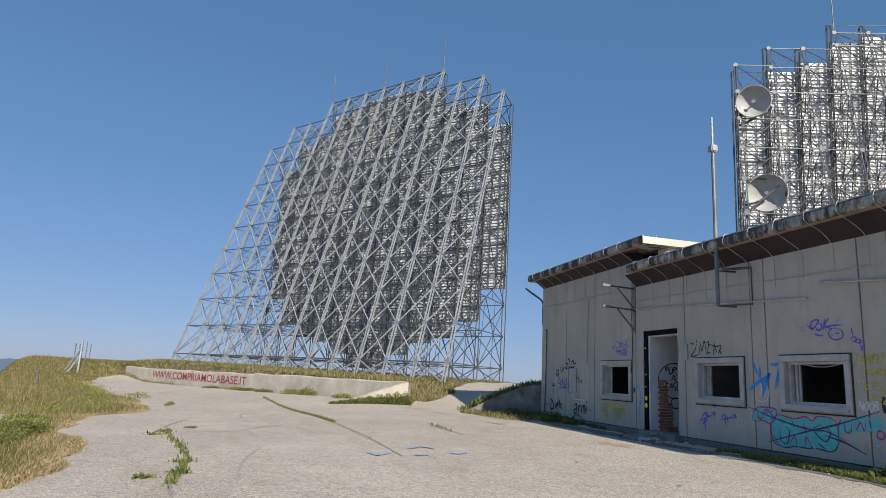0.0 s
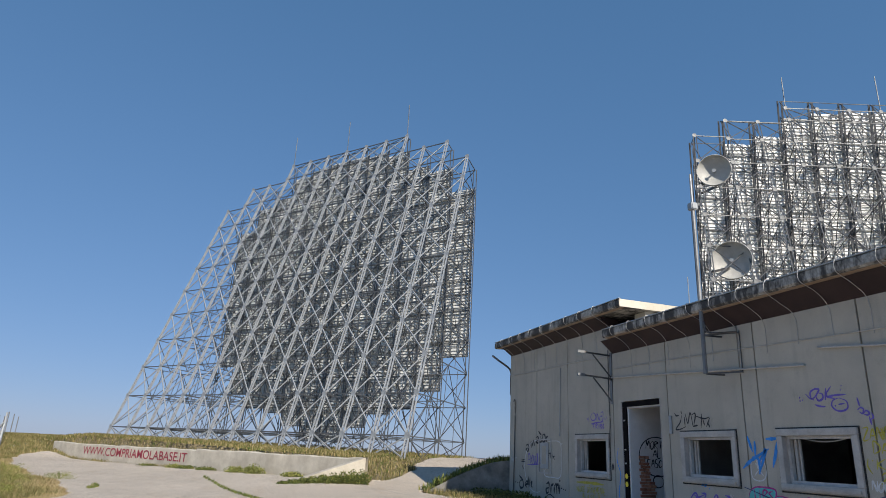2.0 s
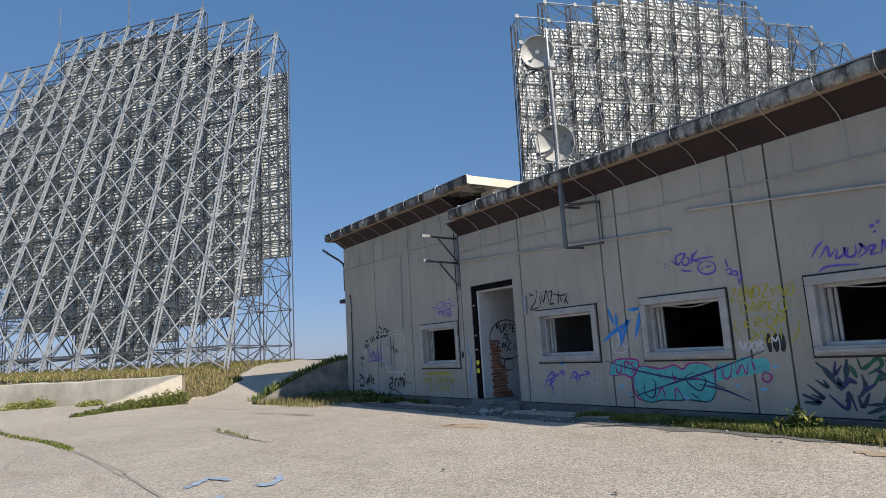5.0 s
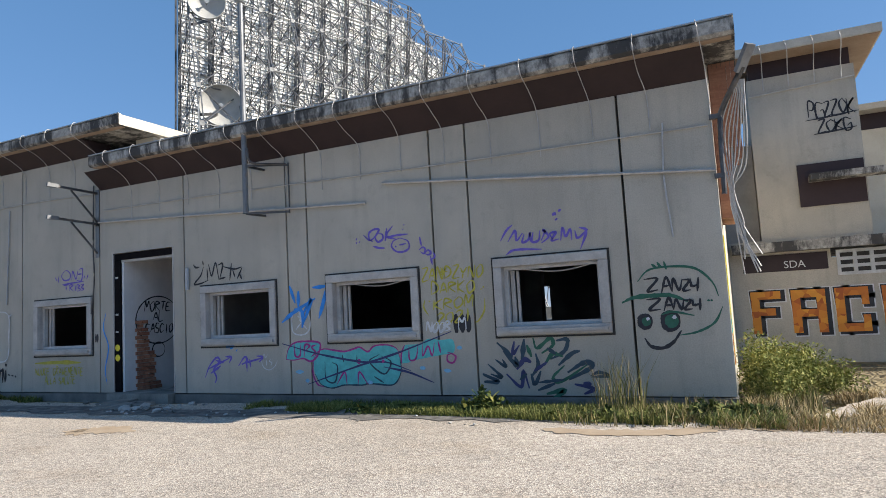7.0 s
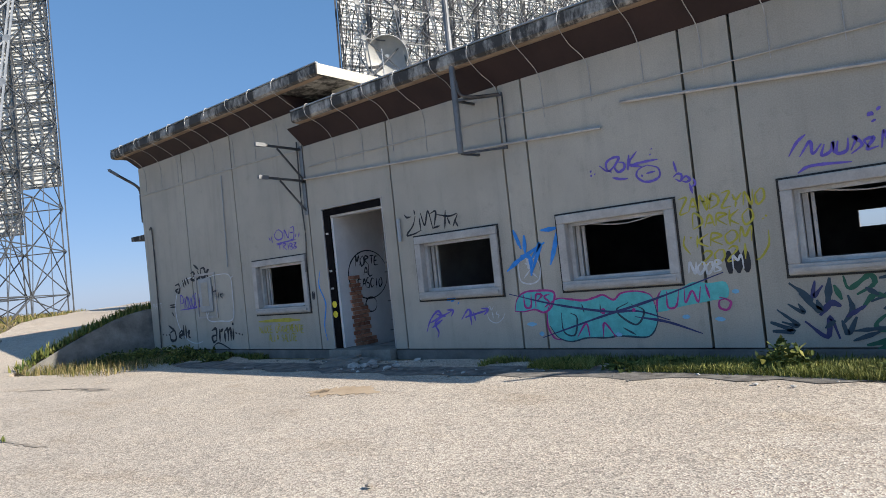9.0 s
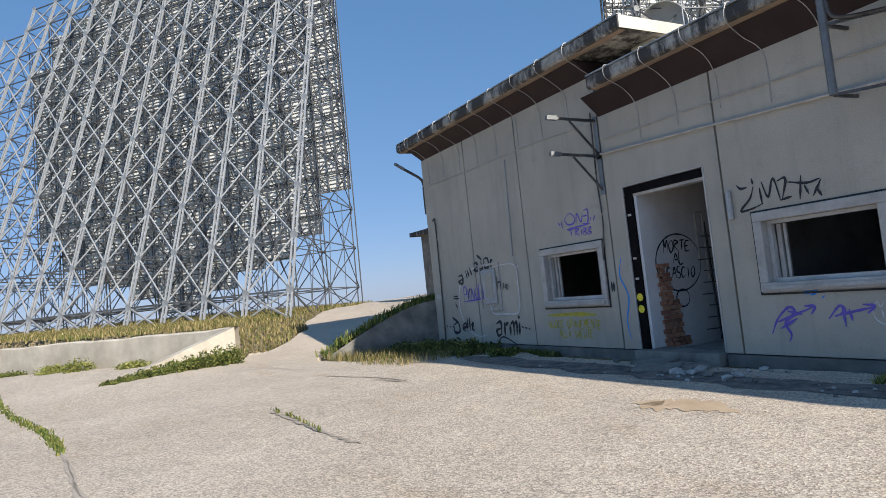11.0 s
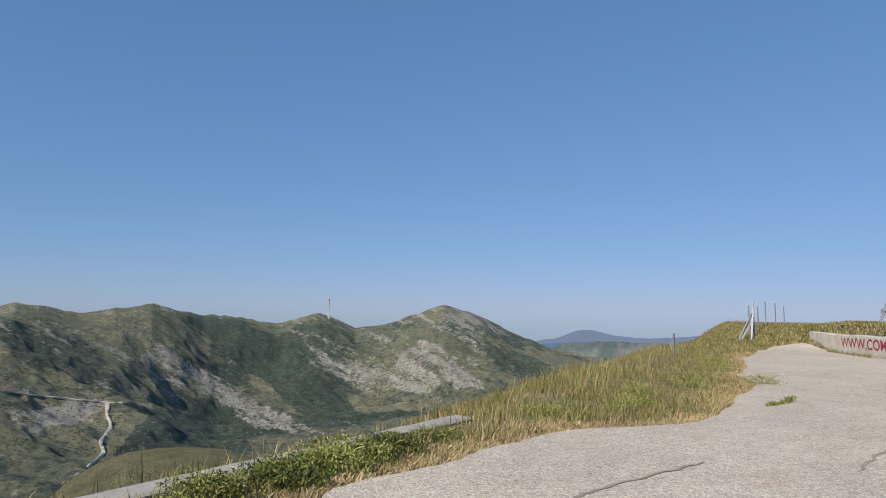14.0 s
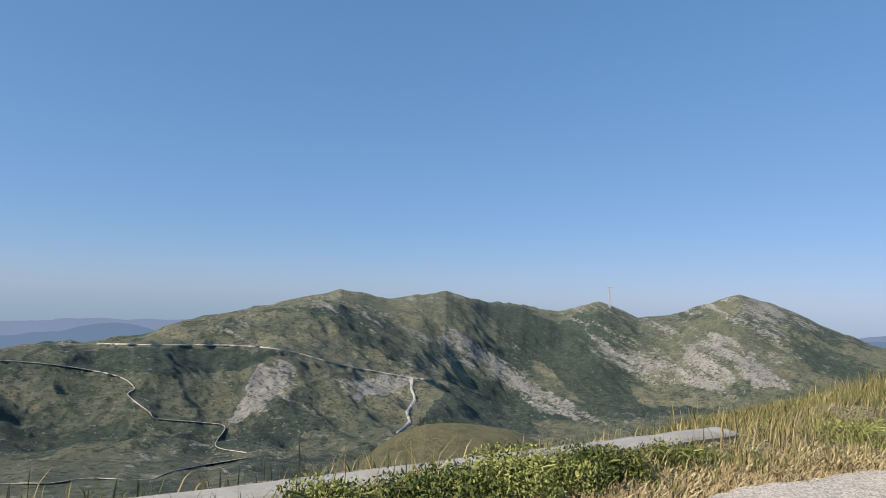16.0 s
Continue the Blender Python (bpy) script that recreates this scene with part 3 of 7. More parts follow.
def track(name, stops, height, label):
    """Road cut into a slope: a narrow bench with its pale bank."""
    rows = bend([(a, e, 0) for a, e in stops], 30)
    reach = np.array([at_view(p.x, p.y) for p in rows])
    reach = np.array([reach[max(0, k - 1):k + 2].min() for k in range(len(reach))])
    reach = np.convolve(np.pad(reach, 1, mode="edge"), np.ones(3) / 3, mode="valid") - 3.0
    verts, faces = [], []
    for k, (p, q) in enumerate(zip(rows, reach)):
        ahead = (rows[min(k + 1, len(rows) - 1)] - rows[max(k - 1, 0)]).normalized()
        side = Vector((-ahead.y, ahead.x, 0)) * (1 if ahead.x >= 0 else -1)
        w = height * (0.85 + 0.4 * noise.noise((p.x * 3, p.y * 3, 1)))
        for e, back in ((-0.5, 0.4), (0.1, 0.0), (0.5, 1.0), (0.45, 8.0)):
            d, a = q + back, radians(p.x + side.x * e * w)
            verts.append((MID[0] + d * math.sin(a), MID[1] + d * math.cos(a), 1.1 + d * math.tan(radians(p.y + side.y * e * w))))
    for k in range(len(rows) - 1):
        for j in range(3):
            faces.append((4 * k + j, 4 * k + j + 1, 4 * k + j + 5, 4 * k + j + 4))
    tagged(raw(name, verts, faces, M["track"], True), label, "road", kind="structure")


track("road_upper", [(171.2, -4.52), (175.5, -4.62), (180.5, -4.64), (183.3, -4.75), (186.2, -5.12), (190.6, -6.2), (196.6, -7.18), (198.8, -7.3)], 0.15, "pale mountain road cut along the hillside")
track("road_branch", [(196.9, -7.3), (196.9, -8.12), (197.2, -9.14), (196.6, -10.15), (196.8, -10.99), (195.8, -11.98)], 0.30, "pale road bending down the slope")
track("road_lower", [(164.0, -5.6), (166.4, -5.8), (169.4, -6.24), (172.8, -7.04), (174.1, -7.98), (173.7, -8.56), (175.3, -9.89), (176.0, -10.46), (179.4, -10.9), (181.2, -11.3), (180.6, -12.77), (183.1, -13.41)], 0.09, "pale gravel track winding down the slope")
track("road_valley", [(160, -14.1), (166.5, -14.38), (168.9, -14.64), (171.5, -14.56), (175.6, -15.01), (177.6, -14.49), (183.1, -13.8)], 0.09, "pale gravel track in the valley")


def hill_backdrop(name, stops, dist, label):
    sa = np.arange(stops[0][0], stops[-1][0], 0.2)
    se = np.interp(sa, [v[0] for v in stops], [v[1] for v in stops])
    se = np.convolve(np.pad(se, 4, mode="edge"), np.ones(9) / 9, mode="valid")
    rows = [Vector((float(u), float(v), 0)) for u, v in zip(sa, se)]
    verts, faces = [], []
    for p in rows:
        a = radians(p.x)
        z = dist * math.tan(radians(p.y)) + 12 * noise.noise((p.x * 0.5, 0, dist)) + 4 * noise.noise((p.x * 1.7, 5, dist))
        for q, h in ((dist - 500, -900), (dist - 40, z - 70), (dist, z), (dist + 300, z - 300)):
            verts.append((MID[0] + q * math.sin(a), MID[1] + q * math.cos(a), h))
    for k in range(len(rows) - 1):
        for j in range(3):
            faces.append((4 * k + j, 4 * k + j + 1, 4 * k + j + 5, 4 * k + j + 4))
    # far and far_pale glow with painted haze; the nearer spur takes real light
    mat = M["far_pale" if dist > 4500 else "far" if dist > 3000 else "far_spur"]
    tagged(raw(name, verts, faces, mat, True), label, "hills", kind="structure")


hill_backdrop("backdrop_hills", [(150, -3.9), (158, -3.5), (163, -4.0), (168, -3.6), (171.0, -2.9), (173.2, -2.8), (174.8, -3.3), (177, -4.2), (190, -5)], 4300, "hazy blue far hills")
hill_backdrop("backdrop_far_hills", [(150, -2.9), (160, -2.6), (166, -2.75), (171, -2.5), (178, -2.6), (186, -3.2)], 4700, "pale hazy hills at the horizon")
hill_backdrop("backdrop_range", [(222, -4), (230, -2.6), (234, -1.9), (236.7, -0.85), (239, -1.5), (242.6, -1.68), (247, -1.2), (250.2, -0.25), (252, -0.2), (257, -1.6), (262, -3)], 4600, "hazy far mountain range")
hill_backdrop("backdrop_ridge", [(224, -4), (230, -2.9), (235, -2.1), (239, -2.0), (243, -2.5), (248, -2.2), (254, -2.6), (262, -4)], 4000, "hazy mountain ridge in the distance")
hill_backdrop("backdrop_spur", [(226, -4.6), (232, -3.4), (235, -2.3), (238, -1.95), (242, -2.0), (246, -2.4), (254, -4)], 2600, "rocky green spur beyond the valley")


# ---- lot, path and kerbs ----
def paved():
    step = 0.105
    gx, gy = np.meshgrid(np.arange(-33, 30, step), np.arange(-17.6, 15.2, step), indexing="ij")
    wx = gx + 0.8 * fbm(gx * 0.7, gy * 0.7, 4, 61)
    wy = gy + 0.8 * fbm(gx * 0.7, gy * 0.7, 4, 71)
    keep = inside(wx, wy, LOT)
    z = near_height(gx, gy) + 0.045 + 0.012 * fbm(gx * 0.8, gy * 0.8, 3, 81)
    n, m = gx.shape
    idx = np.arange(n * m).reshape(n, m)
    k = keep[:-1, :-1] & keep[1:, :-1] & keep[:-1, 1:] & keep[1:, 1:]
    faces = np.stack([idx[:-1, :-1][k], idx[1:, :-1][k], idx[1:, 1:][k], idx[:-1, 1:][k]], -1)
    used, inv = np.unique(faces, return_inverse=True)
    verts = np.stack([gx, gy, z], -1).reshape(-1, 3)[used]
    quads = inv.reshape(-1, 4)
    # broken edge with some thickness
    pairs = np.concatenate([quads[:, [i, (i + 1) % 4]] for i in range(4)])
    key = np.sort(pairs, 1)
    _, first, count = np.unique(key[:, 0].astype(np.int64) * len(verts) + key[:, 1], return_index=True, return_counts=True)
    rim = pairs[first[count == 1]]
    rim_v = np.unique(rim)
    # the rim is eased along itself, so that the edge runs in worn curves
    near_sum, near_n = np.zeros((len(verts), 2)), np.zeros(len(verts))
    for _ in range(9):
        near_sum[:], near_n[:] = 0, 0
        for i, j in ((0, 1), (1, 0)):
            np.add.at(near_sum, rim[:, i], verts[rim[:, j], :2])
            np.add.at(near_n, rim[:, i], 1)
        verts[rim_v, :2] = 0.4 * verts[rim_v, :2] + 0.6 * near_sum[rim_v] / near_n[rim_v, None]
    verts[rim_v, :2] += np.random.default_rng(3).uniform(-0.022, 0.022, (len(rim_v), 2))
    low = {int(v): len(verts) + k for k, v in enumerate(rim_v)}
    all_verts = verts.tolist() + (verts[rim_v] - [0, 0, 0.2]).tolist()
    all_faces = quads.tolist() + [[int(b), int(a), low[int(a)], low[int(b)]] for a, b in rim]
    ob = raw("pavement", all_verts, all_faces, M["asphalt"])
    tagged(ob, "pale worn asphalt lot with cracks and dust", "pavement", kind="structure")


paved()


def ground_z(x, y):
    return float(near_height(np.array([float(x)]), np.array([float(y)]))[0])


def seam(name, pts, width, material, label, lift=0.052, wobble=0.6, category="crack"):
    rows = bend([(x, y, 0) for x, y in pts], 10)
    verts, faces = [], []
    for k, p in enumerate(rows):
        ahead = rows[min(k + 1, len(rows) - 1)] - rows[max(k - 1, 0)]
        side = Vector((-ahead.y, ahead.x, 0)).normalized()
        taper = min(1, k / 3 + 0.2, (len(rows) - 1 - k) / 3 + 0.2)
        q = p + side * width * wobble * random.uniform(-1, 1)
        for s in (-1, 1):
            e = q + side * s * width * taper * random.uniform(0.4, 0.8)
            verts.append((e.x, e.y, ground_z(e.x, e.y) + lift))
    for k in range(len(rows) - 1):
        faces.append((2 * k, 2 * k + 1, 2 * k + 3, 2 * k + 2))
    return tagged(raw(name, verts, faces, material), label, category, kind="structure")


CRACKS = [[(-10.4, -8.5), (-6, -7.8), (-3.4, -7.2), (-1.5, -6.9)], [(-1.4, -4.75), (-0.6, -4.7), (0.3, -4.68), (1.2, -4.6)], [(-3.9, -3.25), (-2.7, -2.9), (-1.7, -2.75)],
          [(1.48, -9.88), (0.78, -10.02), (0.2, -10.13), (-1.46, -10.0)], [(1.4, -9.82), (1.23, -9.29), (0.98, -8.7)], [(-2.42, -2.94), (-1.6, -2.84)], [(-2.03, -8.9), (-3.39, -8.94), (-4.51, -8.47)], [(7.2, -9.1), (6.5, -9.2), (4.5, -9.3), (2.4, -9.6)], [(9.5, -3.6), (10, -3.3), (12, -3.4)], [(-6.9, -11.5), (-6.9, -11.2), (-7.3, -10.7)]]
for c in CRACKS:
    seam("crack", c, 0.032, M["crack"], "dark crack filled with dirt in the asphalt", wobble=0.7)
SEAMS = [([(-1.5, -6.9), (0.5, -6.7), (1.5, -6.6), (2.4, -6.58), (4.5, -6.5)], 0.03), ([(2.22, -8.48), (1.2, -8.63), (0.47, -8.69), (-0.74, -7.82)], 0.04), ([(-0.05, -7.71), (-0.72, -7.7), (-1.88, -7.46)], 0.03), ([(2.24, -6.64), (0.45, -6.73), (-1.1, -6.86)], 0.03),
         ([(-6.5, -4.3), (-6.4, -3.6), (-5.2, -3.1)], 0.09), ([(3.4, -8.4), (5.0, -8.6), (6.6, -8.6)], 0.025)]
for c, w in SEAMS:
    seam("tar_seam", c, w, M["tar"], "faded grey tarred seam in the asphalt", 0.051, 0.5, "seam")
for c, w in (([(2.2, -2.33), (2.47, -2.16), (2.85, -2.03)], 0.32), ([(7.48, -1.36), (8.11, -1.44), (8.79, -1.24), (9.05, -0.87)], 0.2), ([(2.06, -2.28), (2.5, -2.12), (3.06, -2.12)], 0.15), ([(9.2, -1.1), (9.8, -0.9), (10.4, -0.2)], 0.25)):
    seam("mud_patch", c, w, M["sand"], "dried ochre mud on the asphalt", 0.049, 0.1, "mud")
seam("grit_strip", [(-3.2, -1.0), (0, -1.0), (3.0, -0.95), (6, -0.8), (9, -0.6)], 0.45, M["gravel"], "grey grit along the foot of the facade", 0.05, 0.1, "grit")
for c in ([(3.94, -6.93), (4.3, -6.82), (3.88, -6.6)], [(3.54, -6.28), (3.18, -5.97), (3.52, -5.83)], [(4.34, -6.32), (4.18, -6.08)], [(3.92, -5.71), (4.1, -5.62), (3.72, -5.37)]):
    seam("spray_mark", c, 0.075, M["spray_faded"], "faded blue paint mark on the asphalt", 0.056, 0.5, "paint mark")


def retaining_wall():
    """Low wall below the plateau, with a sloping end along the path."""
    wall = empty("retaining_wall", (WALL_R[0], WALL_R[1], 0), "low pale concrete retaining wall with red painted writing", "wall", kind="structure")
    length = np.linalg.norm(WALL_L - WALL_R)
    edges = [0, 0.42, 1.0]
    for k in range(2):
        bm = bmesh.new()
        n = 24
        for j in range(n):
            u0, u1 = (edges[k] + (edges[k + 1] - edges[k]) * q / n for q in (j, j + 1))
            for u in (u0, u1):
                p = WALL_R + WALL_D * length * u + WALL_N * 0.0
                q = p + WALL_N * 0.3
                top = 0.80 + 0.05 * noise.noise((u * 30, 1.5, k)) - 0.06 * k
                low = ground_z(p[0] - WALL_N[0] * 0.3, p[1] - WALL_N[1] * 0.3) - 0.2
                for v in ((p[0], p[1], low), (p[0], p[1], top - 0.03), (p[0] + WALL_N[0] * 0.03, p[1] + WALL_N[1] * 0.03, top), (q[0], q[1], top), (q[0], q[1], low)):
                    bm.verts.new(v)
            bm.verts.ensure_lookup_table()
            b = len(bm.verts) - 10
            for i in range(4):
                bm.faces.new([bm.verts[b + m] for m in (i, i + 1, i + 6, i + 5)])
        bmesh.ops.remove_doubles(bm, verts=bm.verts[:], dist=0.002)
        put_in(part("wall_section", bm, M["concrete"]), wall)
    # sloping end
    a, d = WALL_R, Vector((-0.20, -0.98, 0)).normalized()
    bm = bmesh.new()
    foot = Vector((-8.05, -6.1, 0))
    side = Vector((0.98, 0.2, 0)) * 0.3
    p0, p1 = Vector((a[0], a[1], 0)), foot
    prof = []
    for p, t in ((p0, 0.82), (p1, ground_z(p1.x, p1.y) + 0.06)):
        for s in (Vector((0, 0, 0)), side):
            prof += [bm.verts.new((p.x + s.x, p.y + s.y, -0.4)), bm.verts.new((p.x + s.x, p.y + s.y, t))]
    for f in ((0, 1, 3, 2), (4, 6, 7, 5), (1, 5, 7, 3), (0, 4, 5, 1), (2, 3, 7, 6)):
        bm.faces.new([prof[i] for i in f])
    put_in(part("sloping_end", bm, M["concrete"], None, "sloping concrete wing"), wall)
    return wall


RET = retaining_wall()


def kerb():
    ob = empty("edge_kerb", (0, -13, -0.3), "broken pale concrete kerb along the drop", "kerb", kind="structure")
    for x0, x1 in ((-1.8, 0.1), (0.12, 1.9), (1.92, 3.6), (3.62, 5.6), (5.62, 7.8)):
        bm = bmesh.new()
        n = 6
        rows = []
        for j in range(n + 1):
            x = x0 + (x1 - x0) * j / n
            y = np.interp(x, EDGE_X, EDGE_Y)
            z = -0.19 + 0.015 * noise.noise((x * 3, 0, 0))
            rows.append([bm.verts.new(v) for v in ((x, y + 0.14, z - 0.5), (x, y + 0.14, z - 0.02), (x, y + 0.11, z), (x, y - 0.17, z), (x, y - 0.2, z - 0.6))])
        for a, b in zip(rows, rows[1:]):
            for i in range(4):
                bm.faces.new((a[i], a[i + 1], b[i + 1], b[i]))
        bm.faces.new(rows[0])
        bm.faces.new(rows[-1])
        put_in(part("kerb_stone", bm, M["kerb"]), ob)


kerb()


# ---- main building ----
BX0, BX1, BACK = -5.85, 9.14, 9.0
WINDOWS = [(-1.96, -0.52, 0.71, 1.62), (1.94, 3.30, 0.78, 1.63), (4.21, 5.56, 0.78, 1.635), (6.62, 7.93, 0.785, 1.66)]
DOOR = (0.0, 1.34, 0.08, 2.31)
JOINTS = [-5.85, -4.08, -2.35, -0.32, 1.58, 3.54, 3.89, 5.82, 6.32, 8.18, 9.14]
FRONT = empty("wall_front", (0, 0, 0), "grey concrete panel facade covered in graffiti", "wall", kind="structure")


def facade():
    gap = 0.014
    holes = [*WINDOWS, DOOR]
    for x0, x1 in zip(JOINTS, JOINTS[1:]):
        top = 4.02 if x1 < 0 else 3.40
        a, b, z0 = x0 + gap * (x0 > BX0), x1 - gap * (x1 < BX1), 0.07
        inner = [h for h in holes if h[0] > x0 and h[1] < x1]
        bm = bmesh.new()
        if inner:
            hx0, hx1, hz0, hz1 = inner[0]
            cells = [(a, hx0, z0, top), (hx1, b, z0, top), (hx0, hx1, hz1, top)]
            if hz0 > z0 + 0.03:
                cells.append((hx0, hx1, z0, hz0))
        else:
            cells = [(a, b, z0, top)]
        for cx0, cx1, cz0, cz1 in cells:
            box(bm, cx0, cx1, 0, 0.16, cz0, cz1)
        bmesh.ops.remove_doubles(bm, verts=bm.verts[:], dist=0.001)
        dup = {}
        for f in bm.faces:
            dup.setdefault(tuple(round(c, 3) for c in f.calc_center_median()), []).append(f)
        bmesh.ops.delete(bm, geom=[f for fs in dup.values() if len(fs) > 1 for f in fs], context="FACES_ONLY")
        part("panel", bm, M["facade"], FRONT)
    # dark backing behind the joints
    cells, xs = [], [BX0 + 0.02]
    for hx0, hx1, hz0, hz1 in sorted(holes):
        cells.append((xs[-1], hx0 - 0.002, 0.07, 3.38))
        cells.append((hx0 - 0.002, hx1 + 0.002, hz1 + 0.002, 3.38))
        if hz0 > 0.2:
            cells.append((hx0 - 0.002, hx1 + 0.002, 0.07, hz0 - 0.002))
        xs.append(hx1 + 0.002)
    cells.append((xs[-1], BX1 - 0.02, 0.07, 3.38))
    cells.append((BX0 + 0.02, -0.33, 3.381, 4.0))
    bm = bmesh.new()
    for c in cells:
        box(bm, c[0], c[1], 0.162, 0.26, c[2], c[3])
    part("backing", bm, M["joint"], FRONT, "dark joint filler")
    bm = boxes((BX0 - 0.01, -0.02, -0.03, 0.26, -0.4, 0.055), (1.37, BX1 + 0.01, -0.03, 0.26, -0.4, 0.055))
    part("plinth", bm, M["plinth"], FRONT, "stained dark concrete plinth")
    for x0, x1, z0, z1 in ((BX0, -0.33, 4.022, 4.24), (-0.31, BX1, 3.402, 3.66)):
        bm = bmesh.new()
        vs = [bm.verts.new((x, y, z)) for x in (x0 + 0.02, x1 - 0.02) for y, z in ((0.01, z0), (-0.30, z1), (0.24, z1), (0.24, z0))]
        for f in ((0, 1, 2, 3), (7, 6, 5, 4), (0, 4, 5, 1), (1, 5, 6, 2), (2, 6, 7, 3), (3, 7, 4, 0)):
            bm.faces.new([vs[i] for i in f])
        part("band", bm, M["brown"], FRONT, "dark brown painted band")


facade()


def shell():
    """The building's other walls, floor, partitions and back opening."""
    side = boxes((BX1 - 0.2, BX1, 0.262, BACK, -0.4, 3.64))
    tagged(part("wall_east", side, M["cream"]), "sunlit cream rendered end wall", "wall", kind="structure")
    tagged(part("wall_west", boxes((BX0, BX0 + 0.2, 0.262, BACK, -0.4, 4.2)), M["facade"]), "grey concrete end wall", "wall", kind="structure")
    y0, y1 = BACK - 0.2, BACK
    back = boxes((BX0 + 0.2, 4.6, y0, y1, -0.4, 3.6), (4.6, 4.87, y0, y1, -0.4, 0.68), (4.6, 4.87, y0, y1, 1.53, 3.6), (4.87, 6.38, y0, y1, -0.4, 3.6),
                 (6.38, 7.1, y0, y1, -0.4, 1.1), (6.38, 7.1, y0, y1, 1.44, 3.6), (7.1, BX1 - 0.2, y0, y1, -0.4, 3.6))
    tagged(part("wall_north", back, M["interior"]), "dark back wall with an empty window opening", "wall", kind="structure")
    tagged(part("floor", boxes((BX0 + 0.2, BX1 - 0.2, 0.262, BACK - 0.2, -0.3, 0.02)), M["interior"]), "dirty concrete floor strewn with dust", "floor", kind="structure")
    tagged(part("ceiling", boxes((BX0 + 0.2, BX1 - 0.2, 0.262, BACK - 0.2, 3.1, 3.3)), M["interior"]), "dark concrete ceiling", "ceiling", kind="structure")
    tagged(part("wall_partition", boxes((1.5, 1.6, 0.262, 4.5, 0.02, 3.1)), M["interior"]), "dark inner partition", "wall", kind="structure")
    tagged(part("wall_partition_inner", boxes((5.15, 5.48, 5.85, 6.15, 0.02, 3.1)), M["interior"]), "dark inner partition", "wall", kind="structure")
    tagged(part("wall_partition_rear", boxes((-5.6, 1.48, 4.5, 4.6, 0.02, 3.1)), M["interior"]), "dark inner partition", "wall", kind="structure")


shell()


def roof(name, x0, x1, z0, z1, front, label):
    ob = empty(name, (x0, front, z0), label, "roof", kind="structure")
    bm = bmesh.new()
    n = 40
    rows = []
    for k in range(n + 1):
        x = x0 + (x1 - x0) * k / n
        j = 0.012 * noise.noise((x * 4, 2.0, z0))
        c = 0.02 + 0.015 * max(0, noise.noise((x * 7, 7.0, z0)))
        rows.append([bm.verts.new(v) for v in ((x, front + 0.03, z0), (x, front + j, z0 + 0.03), (x, front + j, z1 - c), (x, front + c, z1), (x, BACK + 0.5, z1), (x, BACK + 0.5, z0))])
    for a, b in zip(rows, rows[1:]):
        for i in range(6):
            bm.faces.new((a[i], a[(i + 1) % 6], b[(i + 1) % 6], b[i]))
    bm.faces.new(rows[0])
    bm.faces.new(rows[-1][::-1])
    put_in(part("slab", bm, M["slab"]), ob)
    put_in(part("soffit", boxes((x0 + 0.03, x1 - 0.03, front + 0.05, -0.302, z0 - 0.012, z0 - 0.002)), M["soffit"], None, "tan painted soffit"), ob)
    put_in(part("edge_strip", boxes((x0, x1, front - 0.006, front + 0.05, z1 + 0.002, z1 + 0.018)), M["galv"], None, "thin metal edge strip"), ob)
    return ob


ROOF_L = roof("roof_left", -6.1, 0.72, 4.255, 4.43, -0.45, "black-stained overhanging concrete roof slab")
ROOF_R = roof("roof_right", 0.02, 9.43, 3.675, 3.85, -0.45, "black-stained overhanging concrete roof slab")
put_in(part("pale_side", boxes((0.722, 0.73, -0.44, 6.0, 4.26, 4.425)), M["cream"], None, "sunlit cream slab side"), ROOF_L)
put_in(part("upstand", boxes((0.2, 0.6, 0.3, 6.0, 3.852, 4.25)), M["cream"], None, "cream wall of the roof step"), ROOF_R)
put_in(part("end_boards", boxes(*[(BX1 + 0.01 + 0.045 * k, BX1 + 0.052 + 0.045 * k, 0.34 + 0.004 * (k % 2), 0.38, 2.5 + 0.07 * (k * 5 % 4), 3.66) for k in range(6)]), M["redwood"], None, "rotten red-brown boards under the slab end"), ROOF_R)
put_in(part("cladding", boxes((BX1 + 0.004, BX1 + 0.16, 0.5, 1.3, 1.95, 3.66)), M["redwood"], None, "rotten red-brown boarding under the slab end"), ROOF_R)


